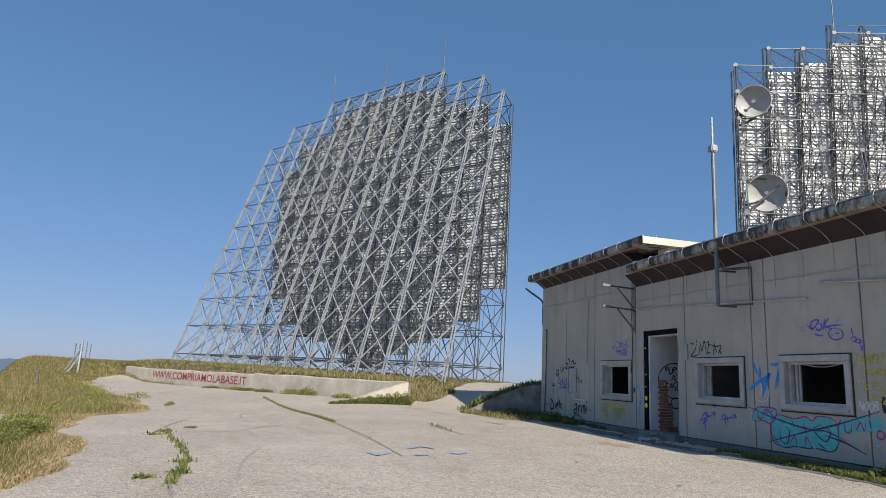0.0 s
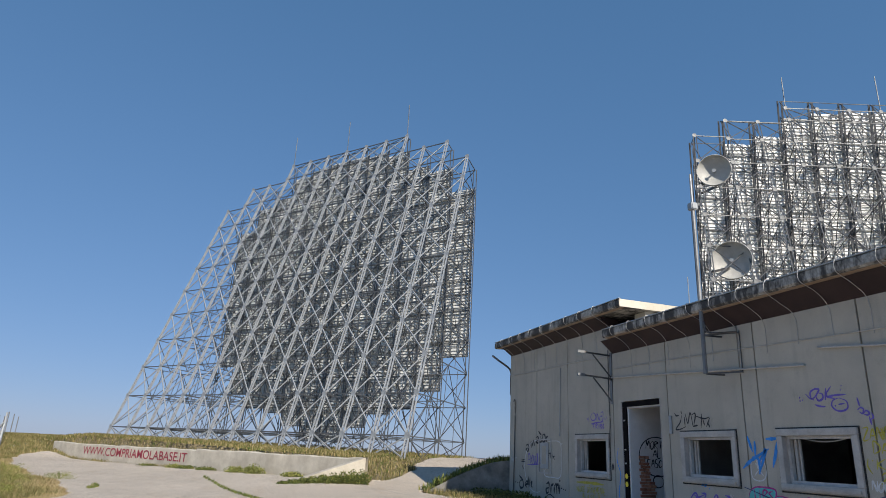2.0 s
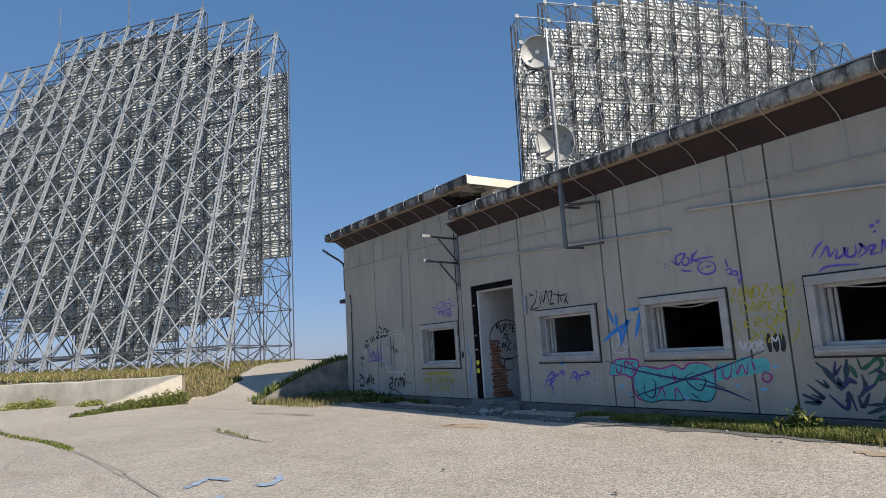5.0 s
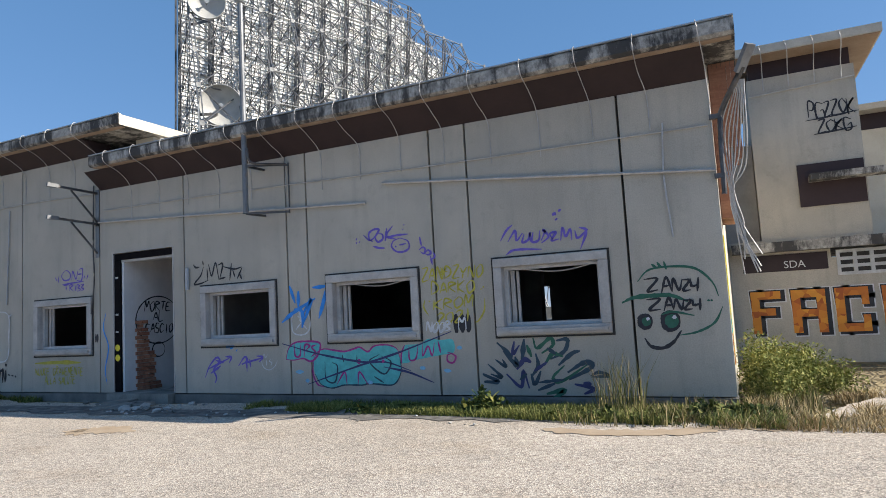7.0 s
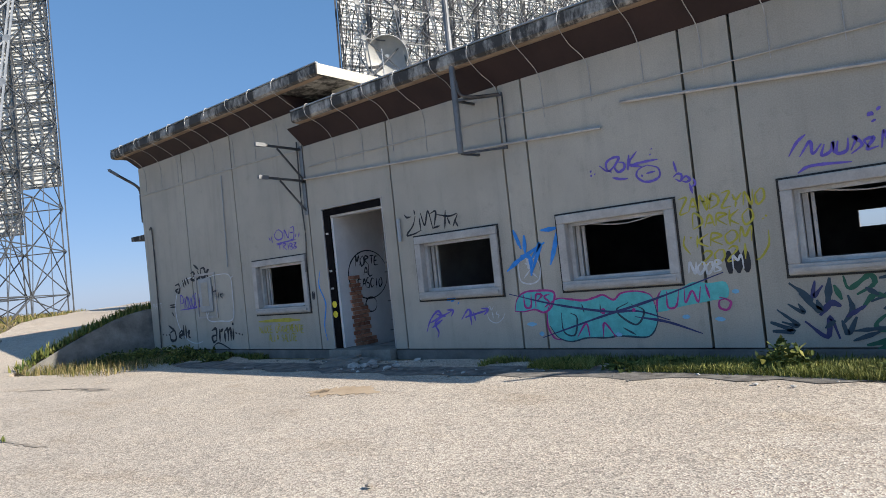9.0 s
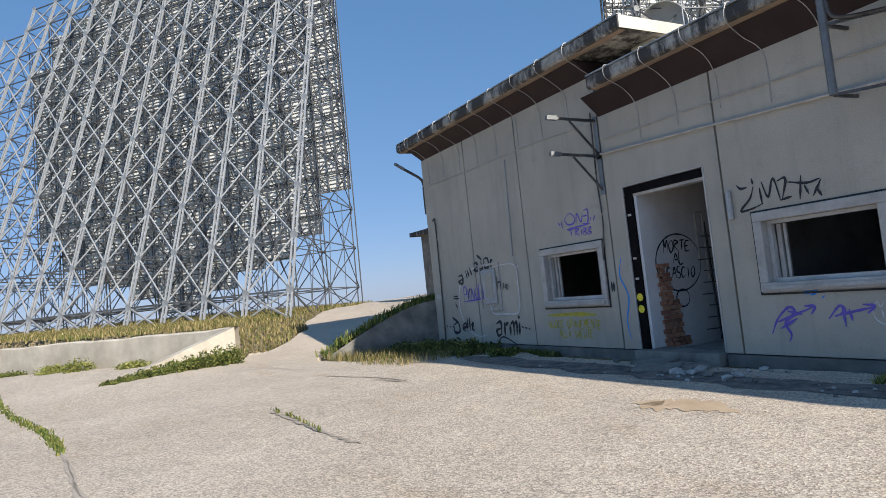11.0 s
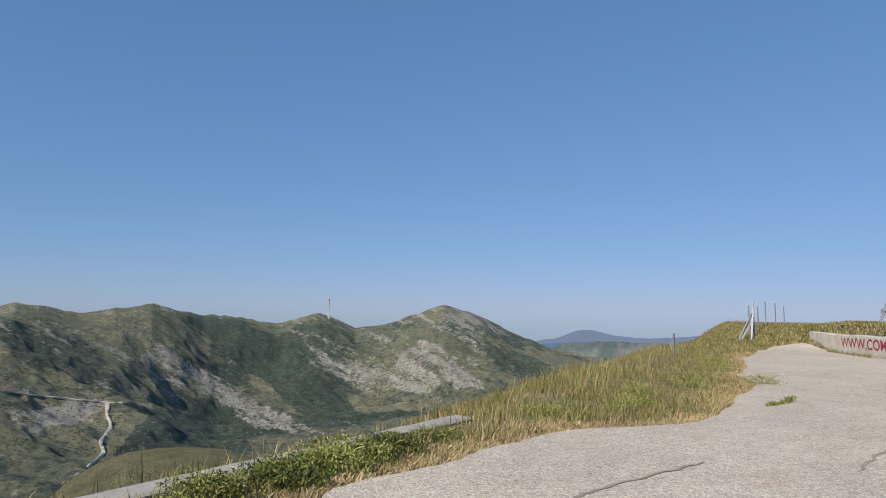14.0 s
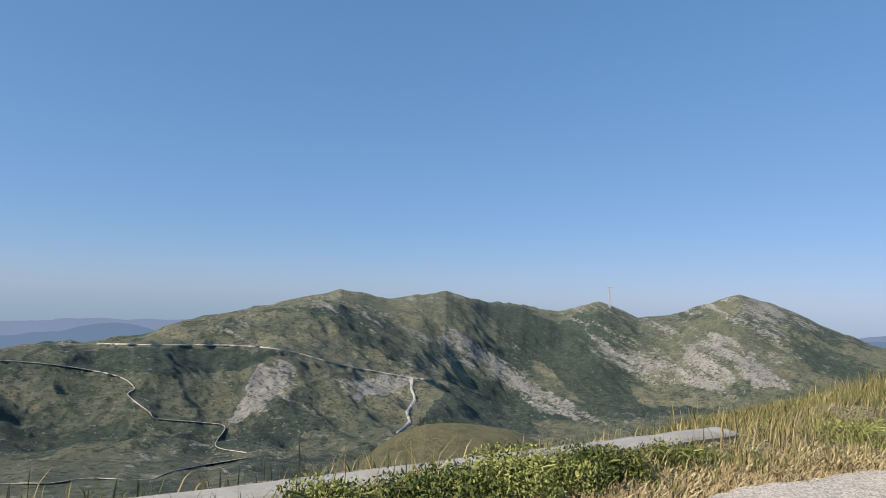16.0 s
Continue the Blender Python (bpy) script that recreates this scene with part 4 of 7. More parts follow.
def window(k, x0, x1, z0, z1):
    """Concrete surround, old frame with the sash slid to one side, no glass left."""
    ob = empty(f"window_{k}", (x0, 0, z0), "glassless window with a pale flaking surround", "window", kind="structure")
    w, y0, y1 = 0.085, -0.045, 0.05
    bm = boxes((x0 - 0.02, x1 + 0.02, y0, y1, z1 - w, z1 + 0.02), (x0 - 0.02, x1 + 0.02, y0, y1, z0 - 0.02, z0 + w))
    box(bm, x0 - 0.02, x0 + w, y0 + 0.002, y1, z0 + w, z1 - w)
    box(bm, x1 - w, x1 + 0.02, y0 + 0.002, y1, z0 + w, z1 - w)
    bmesh.ops.bevel(bm, geom=bm.edges[:], offset=0.008, segments=1, affect="EDGES")
    put_in(part("surround", bm, M["frame"], None, "pale concrete surround"), ob)
    put_in(part("shadow_gap", boxes((x0 - 0.045, x1 + 0.045, -0.012, -0.002, z1 + 0.022, z1 + 0.04), (x0 - 0.045, x0 - 0.022, -0.012, -0.002, z0 - 0.03, z1 + 0.02), (x1 + 0.022, x1 + 0.045, -0.012, -0.002, z0 - 0.03, z1 + 0.02), (x0 - 0.045, x1 + 0.045, -0.012, -0.002, z0 - 0.05, z0 - 0.031)),
                M["joint"], None, "dark seal round the surround"), ob)
    a, b, c, d = x0 + w, x1 - w, z0 + w, z1 - w
    put_in(part("window_frame", boxes((a, b, 0.06, 0.12, d - 0.04, d), (a, b, 0.06, 0.14, c, c + 0.045), (a, a + 0.05, 0.061, 0.12, c + 0.045, d - 0.04), (b - 0.03, b, 0.061, 0.12, c + 0.045, d - 0.04)), M["alu"], None, "weathered pale frame"), ob)
    for q, wide in ((0.055, 0.05), (0.125, 0.03)):
        put_in(part("sash_stile", boxes((a + q, a + q + wide, 0.125 + q * 0.2, 0.155 + q * 0.2, c + 0.046, d - 0.045)), M["frame"], None, "sash stile slid aside"), ob)
    put_in(part("reveal", boxes((a - 0.02, a - 0.001, 0.051, 0.26, c, d), (a, b, 0.141, 0.26, c - 0.02, c - 0.001)), M["frame"], None, "pale plastered reveal"), ob)
    put_in(part("window_sill", boxes((x0 + 0.02, x1 - 0.02, -0.075, 0.055, z0 + 0.012, z0 + 0.05)), M["frame"], None, "thin concrete sill"), ob)
    return ob


for k, w in enumerate(WINDOWS):
    window(k + 1, *w)


def torn_blind(x0, x1, z):
    bm = bmesh.new()
    tube(bm, bend([(x0, 0.1, z), ((x0 * 0.45 + x1 * 0.55), 0.1, z - 0.09), (x1, 0.1, z - 0.01)]), 0.008)
    thing("sagging_cord", bm, M["wire"], "sagging pale cord across the window opening", "cord")


torn_blind(4.3, 5.48, 1.56)
torn_blind(6.7, 7.88, 1.58)


def doorway():
    ob = empty("door_1", (0, 0, 0.08), "open doorway with black frame panel and no leaf", "doorway", kind="structure")
    x0, x1, z0, z1 = DOOR
    put_in(part("black_panel", boxes((x0 + 0.012, x0 + 0.15, 0.01, 0.10, z0, z1 - 0.115)), M["black"], None, "black panel with stickers"), ob)
    put_in(part("lintel_panel", boxes((x0 + 0.012, x1 - 0.012, 0.01, 0.10, z1 - 0.11, z1 - 0.012)), M["black"], None, "black lintel panel"), ob)
    put_in(part("edge_trim", boxes((x0 - 0.012, x0 + 0.01, -0.008, 0.06, z0, z1), (x0 - 0.012, x1 + 0.012, -0.008, 0.06, z1 + 0.001, z1 + 0.014), (x1 - 0.01, x1 + 0.012, -0.008, 0.06, z0, z1)), M["frame"], None, "thin pale trim"), ob)
    put_in(part("lining", boxes((x0 + 0.152, x1 - 0.02, 0.03, 0.20, z1 - 0.15, z1 - 0.113), ), M["frame"], None, "pale inner lining"), ob)
    put_in(part("threshold", boxes((x0, x1, -0.14, 0.3, -0.3, 0.075)), M["concrete_dark"], None, "broken concrete threshold"), ob)
    for z, c in ((0.62, "spray_brightyellow"), (0.78, "spray_brightyellow"), (1.02, "stone"), (1.3, "stone"), (1.9, "stone")):
        bm = bmesh.new()
        if c == "stone":
            box(bm, x0 + 0.04, x0 + 0.10, 0.005, 0.012, z, z + 0.03)
        else:
            bmesh.ops.create_circle(bm, cap_ends=True, segments=14, radius=0.055, matrix=Matrix.Translation((x0 + 0.08, 0.006, z)) @ Matrix.Rotation(radians(90), 4, "X"))
        put_in(part("sticker", bm, M[c]), ob)
    # white inner wall with bared bricks
    wall = empty("wall_corridor", (0.2, 0.3, 0.02), "white corridor wall with bared bricks and black writing", "wall", kind="structure")
    put_in(part("plaster", boxes((0.1, 0.2, 0.262, 2.6, 0.02, 3.1), (0.152, 0.2, 0.04, 0.261, 0.08, 2.19)), M["plaster"]), wall)
    put_in(part("corridor_end", boxes((0.2, 1.5, 2.6, 2.7, 0.02, 3.1)), M["plaster"], None, "white end wall"), wall)
    put_in(part("corridor_top", boxes((0.2, 1.5, 0.262, 2.6, 2.42, 2.5)), M["redwood"], None, "red-brown boarded ceiling"), wall)
    me = mesh_of("brick", boxes((0, 0.03, 0, 0.11, 0, 0.055)), M["brick"])
    for row in range(18):
        z = 0.06 + row * 0.064
        reach = 0.05 + 0.32 * max(0, 1 - (z - 0.05) / 1.2) ** 0.8
        y = 0.27 + (row % 2) * -0.03
        while y < 0.27 + reach:
            b = new("brick", me)
            b.matrix_world = pose(0.195 + random.uniform(0, 0.012), y, z, 0, 0, random.uniform(-3, 3))
            put_in(b, wall)
            y += 0.12
    grid = empty("rebar_grid", (0.3, 1.3, 0.05), "rusty steel grid leaning on the corridor wall", "grid")
    for y in (1.28, 1.42, 1.56):
        bm = bmesh.new()
        beam(bm, (0.30, y, 0.05), (0.24, y, 1.75), 0.022)
        put_in(part("upright", bm, M["steel_dark"]), grid)
    for k in range(9):
        bm = bmesh.new()
        z = 0.2 + k * 0.165
        beam(bm, (0.28, 1.02 + 0.05 * (k % 3), z + 0.02), (0.28, 1.62, z), 0.014)
        put_in(part("bar", bm, M["steel_dark"]), grid)
    bm = bmesh.new()
    tube(bm, bend([(0.24, 1.1, 1.2), (0.24, 1.1, 1.8), (0.24, 1.13, 1.88), (0.24, 1.22, 1.88), (0.24, 1.25, 1.8), (0.24, 1.25, 0.9)]), 0.014)
    thing("bent_pipe", bm, M["frame"], "pale bent pipe on the corridor wall", "pipe")


doorway()


# ---- fittings on the facade ----
def conductor(x, z_roof, z_wall, front=-0.45):
    """A thin drooping lightning wire from the slab's edge to the wall."""
    top = z_roof
    bm = bmesh.new()
    s = random.uniform(-0.03, 0.03)
    tube(bm, bend([(x, -0.3, top + 0.012), (x, front - 0.012, top + 0.016), (x + s, front - 0.03, top - 0.16), (x + s * 2, front * 0.45, top - 0.30), (x + 0.05, -0.02, top - 0.52), (x + 0.06, -0.012, z_wall)], 6), 0.0055, 5)
    return bm


def wires():
    for x in np.arange(-5.6, 0.3, 0.66):
        thing("lightning_wire", conductor(float(x), 4.44, 3.45), M["wire"], "thin pale lightning wire drooping from the roof edge", "wire", "lightning wires")
    for x in np.arange(0.4, 9.1, 0.62):
        thing("lightning_wire", conductor(float(x), 3.86, 2.95 - random.uniform(0, 0.15)), M["wire"], "thin pale lightning wire drooping from the roof edge", "wire", "lightning wires")

    def line(pts, r, label, mat="wire", name="wall_wire"):
        bm = bmesh.new()
        tube(bm, pts, r, 6)
        return thing(name, bm, M[mat], label, "wire")

    line(bend([(-5.8, -0.02, 3.42), (-4, -0.02, 3.40), (-2, -0.02, 3.40), (-0.4, -0.02, 3.36)]), 0.008, "thin pale wire clipped along the wall")
    line(bend([(-0.2, -0.02, 3.05), (1.6, -0.02, 3.03), (3.4, -0.02, 2.99), (6, -0.02, 2.93), (9.1, -0.02, 2.90)]), 0.008, "thin pale wire clipped along the wall")
    line([(-0.3, -0.035, 2.86), (1.4, -0.035, 2.77), (3.0, -0.035, 2.68), (4.88, -0.035, 2.57)], 0.017, "pale conduit pipe along the wall", "wire", "conduit")
    line([(5.14, -0.035, 2.80), (6.6, -0.035, 2.66), (9.14, -0.035, 2.41)], 0.017, "pale conduit pipe along the wall", "wire", "conduit")
    line(bend([(8.65, -0.02, 3.0), (8.62, -0.02, 2.4), (8.66, -0.02, 1.75)]), 0.01, "thin pale wire hanging on the wall")
    line([(-2.69, -0.02, 3.33), (-2.76, -0.02, 1.62)], 0.012, "thin grey conduit down the wall", "galv", "conduit")
    line(bend([(-5.55, -0.03, 2.65), (-5.45, -0.03, 2.6), (-5.45, -0.03, 1.6), (-5.5, -0.03, 0.1)]), 0.016, "dark cable down the wall", "steel_dark", "cable")
    line(bend([(-0.42, -0.03, 3.5), (-0.44, -0.03, 2.5), (-0.42, -0.03, 1.9), (-0.5, -0.03, 1.35)]), 0.012, "dark cable down the wall", "steel_dark", "cable")
    line([(1.66, -0.03, 1.95), (1.66, -0.03, 1.62)], 0.03, "short grey conduit stub", "galv", "conduit")


wires()


def aerial_mast():
    ob = empty("aerial_mast", (3.05, -0.33, 2.6), "tall grey steel tube mast bracketed to the facade", "mast")
    bm = bmesh.new()
    tube(bm, [(3.17, -0.40, 2.58), (3.17, -0.40, 5.6)], 0.038, 10)
    put_in(part("tube", bm, M["galv_dark"]), ob)
    bm = bmesh.new()
    tube(bm, [(3.17, -0.40, 5.6), (3.17, -0.40, 6.35)], 0.022, 8)
    put_in(part("rod", bm, M["galv"]), ob)
    bm = boxes((3.10, 3.24, -0.47, -0.33, 5.62, 5.76))
    bmesh.ops.bevel(bm, geom=bm.edges[:], offset=0.015, segments=2, affect="EDGES")
    put_in(part("junction_box", bm, M["galv"]), ob)
    for z in (2.58, 3.25):
        bm = bmesh.new()
        beam(bm, (3.17, -0.40, z), (3.62, -0.02, z + 0.02), 0.026)
        beam(bm, (3.17, -0.38, z), (3.17, 0.0, z + 0.01), 0.03)
        put_in(part("bracket", bm, M["steel_dark"], None, "dark steel bracket"), ob)
    bm = bmesh.new()
    tube(bm, bend([(3.21, -0.4, 3.5), (3.24, -0.38, 3.32), (3.35, -0.3, 3.27), (3.6, -0.05, 3.28)]), 0.018)
    put_in(part("cable", bm, M["steel_dark"]), ob)
    bm = bmesh.new()
    beam(bm, (3.62, -0.02, 3.3), (3.62, -0.02, 2.58), 0.014)
    put_in(part("wall_plate", bm, M["steel_dark"]), ob)


aerial_mast()


def wall_arm(z):
    ob = empty("bracket_arm", (-0.36, 0, z), "dark steel bracket arm with a diagonal stay", "bracket", "bracket arms on the facade")
    bm = bmesh.new()
    beam(bm, (-0.36, 0, z), (-0.5, -0.78, z + 0.06), 0.035)
    put_in(part("arm", bm, M["steel_dark"]), ob)
    bm = bmesh.new()
    beam(bm, (-0.36, 0, z - 0.5), (-0.44, -0.42, z + 0.01), 0.025)
    put_in(part("stay", bm, M["steel_dark"]), ob)
    bm = bmesh.new()
    beam(bm, (-0.5, -0.78, z + 0.06), (-0.47, -0.62, z + 0.05), 0.06)
    put_in(part("end_cap", bm, M["galv_dark"]), ob)
    bm = boxes((-0.40, -0.32, -0.015, 0, z - 0.56, z + 0.06))
    put_in(part("wall_plate", bm, M["galv_dark"]), ob)


wall_arm(3.36)
wall_arm(2.84)


def corner_lamp():
    ob = empty("street_lamp", (-5.9, 0.1, 2.86), "grey curved-arm lamp fixed to the building's corner", "lamp")
    bm = bmesh.new()
    tube(bm, bend([(-5.95, 0.05, 2.86), (-5.95, 0.05, 3.3), (-5.95, 0.05, 3.55), (-5.98, -0.02, 3.68), (-6.1, -0.2, 3.84), (-6.16, -0.32, 3.93)]), 0.03, 8)
    put_in(part("arm", bm, M["steel_dark"]), ob)
    bm = bmesh.new()
    beam(bm, (-6.14, -0.28, 3.9), (-6.24, -0.47, 4.06), 0.11, 0.06)
    bmesh.ops.bevel(bm, geom=bm.edges[:], offset=0.02, segments=2, affect="EDGES")
    put_in(part("lamp_head", bm, M["galv_dark"]), ob)
    for z in (2.9, 3.45):
        bm = bmesh.new()
        beam(bm, (-5.95, 0.04, z), (-5.84, 0.04, z), 0.04)
        put_in(part("clamp", bm, M["steel_dark"]), ob)


corner_lamp()


def end_lamp():
    """Broken lamp arm at the building's sunlit end, with torn wires."""
    ob = empty("broken_lamp", (9.2, 0.1, 2.2), "broken dark lamp arm at the building's end", "lamp")
    bm = bmesh.new()
    tube(bm, bend([(9.2, -0.02, 2.15), (9.22, -0.03, 2.85), (9.26, -0.06, 3.05), (9.48, -0.25, 3.38)]), 0.028, 8)
    put_in(part("arm", bm, M["steel_dark"]), ob)
    bm = bmesh.new()
    beam(bm, (9.44, -0.22, 3.34), (9.56, -0.36, 3.56), 0.10, 0.05)
    put_in(part("lamp_head", bm, M["galv_dark"]), ob)
    for z in (2.32, 2.95):
        bm = boxes((9.12, 9.22, -0.05, 0.0, z, z + 0.05))
        put_in(part("clamp", bm, M["steel_dark"]), ob)
    for k in range(9):
        a = 9.45 + 0.02 * k
        bm = bmesh.new()
        tube(bm, bend([(9.4 + 0.01 * k, -0.1, 3.3), (9.2 + 0.03 * k, 0.05, 2.9 - 0.05 * k), (9.25 + 0.05 * random.random(), 0.1, 2.2), (9.28 + 0.22 * random.random() * (k % 2), 0.1, 1.9 - 0.1 * random.random()),
                       (9.3 + 0.2 * random.random(), 0.12, 1.55 - 0.3 * random.random())]), 0.007, 5)
        thing("torn_wire", bm, M["wire"], "torn pale wire hanging at the corner", "wire", "torn wires")


end_lamp()


def hydrant_box():
    ob = empty("wall_box", (-3.8, 0, 0.9), "small framed metal hatch on the facade", "hatch")
    bm = boxes((-3.95, -3.25, -0.02, 0, 0.68, 0.72), (-3.95, -3.25, -0.02, 0, 1.52, 1.56), (-3.95, -3.91, -0.021, 0, 0.72, 1.52), (-3.29, -3.25, -0.021, 0, 0.72, 1.52))
    put_in(part("rim", bm, M["frame"]), ob)
    bm = boxes((-3.82, -3.38, -0.035, -0.001, 0.8, 1.46))
    bmesh.ops.bevel(bm, geom=bm.edges[:], offset=0.01, segments=1, affect="EDGES")
    put_in(part("lid", bm, M["galv"]), ob)
    put_in(part("inner_panel", boxes((-3.72, -3.48, -0.04, -0.036, 0.92, 1.38)), M["facade"]), ob)


hydrant_box()


# ---- graffiti ----
def stroke_mesh(bm, pts, width, y=-0.004, steps=6, frm=None):
    """A flat ribbon of paint on the wall through (x, z) points."""
    rows = bend([(x, 0, z) for x, z in pts], steps)
    prev = None
    for k, p in enumerate(rows):
        ahead = (rows[min(k + 1, len(rows) - 1)] - rows[max(k - 1, 0)])
        if ahead.length < 1e-6:
            continue
        ahead.normalize()
        taper = min(1.0, 0.35 + 0.65 * min(k, len(rows) - 1 - k) / max(1, len(rows) * 0.3))
        side = Vector((-ahead.z, 0, ahead.x)) * width / 2 * taper * random.uniform(0.75, 1.15)
        cur = [bm.verts.new((p.x + s * side.x, y, p.z + s * side.z)) for s in (-1, 1)]
        if prev:
            bm.faces.new((prev[0], prev[1], cur[1], cur[0]))
        prev = cur


def graffito(name, strokes, width, colour, label, y=-0.004):
    """One painted mark; a mark of several strokes holds each stroke as a part."""
    if len(strokes) == 1:
        bm = bmesh.new()
        stroke_mesh(bm, strokes[0], width, y)
        return tagged(part(name, bm, M["spray_" + colour]), label, "graffiti")
    ob = empty(name, (strokes[0][0][0], y, strokes[0][0][1]), label, "graffiti")
    for k, s in enumerate(strokes):
        bm = bmesh.new()
        stroke_mesh(bm, s, width, y - 0.0004 * k)
        put_in(part("stroke", bm, M["spray_" + colour]), ob)
    return ob


def lettering(text, x, z, size, colour, label, y=-0.005, m=None, shear=0.0, width=1.0, bold=0.0, span=0.0):
    cu = bpy.data.curves.new("lettering", "FONT")
    cu.body, cu.size, cu.shear, cu.align_x, cu.space_line = text, size, shear, "CENTER", 0.85
    cu.offset = bold
    tmp = bpy.data.objects.new("tmp", cu)
    scene.collection.objects.link(tmp)
    bpy.context.view_layer.update()
    me = bpy.data.meshes.new_from_object(tmp.evaluated_get(bpy.context.evaluated_depsgraph_get()))
    bpy.data.objects.remove(tmp)
    me.materials.clear()
    me.materials.append(M["spray_" + colour])
    ob = new("lettering", me)
    if span:
        xs = [v.co.x for v in me.vertices]
        width = span / (max(xs) - min(xs))
    ob.matrix_world = (m or pose(x, y, z, 90, 0, 0)) @ Matrix.Diagonal((width, 1, 1, 1))
    return tagged(ob, label, "graffiti")


CAPS = dict(A=[[(0, 0), (.45, 1), (.9, 0)], [(.15, .35), (.75, .4)]], B=[[(0, 0), (.02, 1), (.7, .8), (.1, .52), (.8, .25), (0, 0)]], C=[[(.85, .85), (.3, 1), (0, .5), (.3, 0), (.85, .15)]], D=[[(0, 0), (.03, 1), (.8, .7), (.75, .25), (0, 0)]], E=[[(.8, 1), (.05, .95), (.0, .05), (.85, 0)], [(.0, .5), (.6, .52)]],
            G=[[(.85, .9), (.2, .95), (0, .4), (.4, 0), (.85, .2), (.8, .5), (.45, .48)]], I=[[(.4, 1), (.42, 0)]], K=[[(0, 1), (.03, 0)], [(.8, 1), (.05, .5), (.85, 0)]], L=[[(0, 1), (.03, .03), (.8, 0)]], M=[[(0, 0), (.12, 1), (.45, .35), (.8, 1), (.9, 0)]], N=[[(0, 0), (.06, 1), (.75, .03), (.82, 1)]],
            O=[[(.45, 1), (0, .6), (.3, 0), (.85, .35), (.75, .9), (.4, 1)]], R=[[(0, 0), (.03, 1), (.75, .8), (.1, .5), (.85, 0)]], S=[[(.8, .9), (.25, 1), (.1, .65), (.75, .4), (.6, 0), (0, .1)]], T=[[(0, .98), (.9, 1)], [(.45, 1), (.42, 0)]], U=[[(0, 1), (.08, .1), (.6, 0), (.85, 1)]], V=[[(0, 1), (.42, 0), (.85, 1)]],
            Y=[[(0, 1), (.4, .5), (.85, 1)], [(.4, .5), (.35, 0)]], Z=[[(.05, .95), (.85, 1), (.05, .03), (.9, .05)]])
CAPS.update({"F": [[(.8, 1), (.05, .95), (.02, 0)], [(.03, .5), (.6, .52)]], "0": CAPS["O"], "1": CAPS["I"], "2": [[(.1, .8), (.5, 1), (.8, .7), (.05, 0), (.85, .05)]]})


def sprayed(text, x0, x1, z, h, width, colour, label, seed=1, slant=0.15):
    """Capitals sprayed by hand, each stroke a part of the word."""
    r, strokes, w = random.Random(seed), [], (x1 - x0) / len(text)
    for k, ch in enumerate(text):
        dz, grow = r.uniform(-.08, .08) * h, r.uniform(0.9, 1.15)
        for s in CAPS.get(ch, []):
            strokes.append([(x0 + w * (k + (u + r.uniform(-.05, .05)) * 0.95) + slant * v * h, z + dz + h * grow * (v + r.uniform(-.05, .05))) for u, v in s])
    return graffito("paint_tag", strokes, width, colour, label)


def scribble(x0, x1, z0, z1, n, seed):
    """Tag-like strokes: hooked, looped and crossed letter forms in a row."""
    r = random.Random(seed)
    out, w, h = [], (x1 - x0) / n, z1 - z0
    forms = ([(0, 0), (.1, 1), (.7, .9), (.6, .5), (.1, .45)], [(.8, .9), (.2, 1), (0, .5), (.2, 0), (.8, .1), (.75, .5), (.4, .45)], [(0, 1), (.3, 0), (.55, .8), (.8, 0), (1, 1)],
             [(.1, 1), (.8, .95), (.1, .05), (.95, .1)], [(.1, 0), (.15, 1), (.8, .1), (.85, 1)], [(.1, 1), (.15, 0), (.2, .5), (.8, 1), (.25, .5), (.9, 0)], [(.5, 1), (.05, .6), (.4, 0), (.95, .5), (.5, 1)])
    for k in range(n):
        f = forms[r.randrange(len(forms))]
        a, s, dz = x0 + w * k, r.uniform(0.95, 1.3), r.uniform(-.12, .12) * h
        out.append([(a + w * s * (u + r.uniform(-.06, .06)), z0 + dz + h * (v + r.uniform(-.08, .08))) for u, v in f])
    out.append([(x0 - 0.05, z0 - 0.1 * h), (x0 + (x1 - x0) * 0.5, z0 - 0.02 * h), (x1 + 0.06, z0 + 0.12 * h)])
    return out


def patch(rim, colour, label, y):
    """A filled field of paint inside a curving rim."""
    rows = bend([(x, 0, z) for x, z in rim + rim[:1]], 4)[:-1]
    bm = bmesh.new()
    bm.faces.new([bm.verts.new((p.x, y, p.z)) for p in rows])
    bmesh.ops.triangulate(bm, faces=bm.faces[:])
    tagged(part("paint_piece", bm, M["spray_" + colour]), label, "graffiti")


def loop(cx, cz, rx, rz, n=10, a0=0.0, a1=360.0):
    return [(cx + rx * math.cos(radians(a0 + (a1 - a0) * k / n)), cz + rz * math.sin(radians(a0 + (a1 - a0) * k / n))) for k in range(n + 1)]


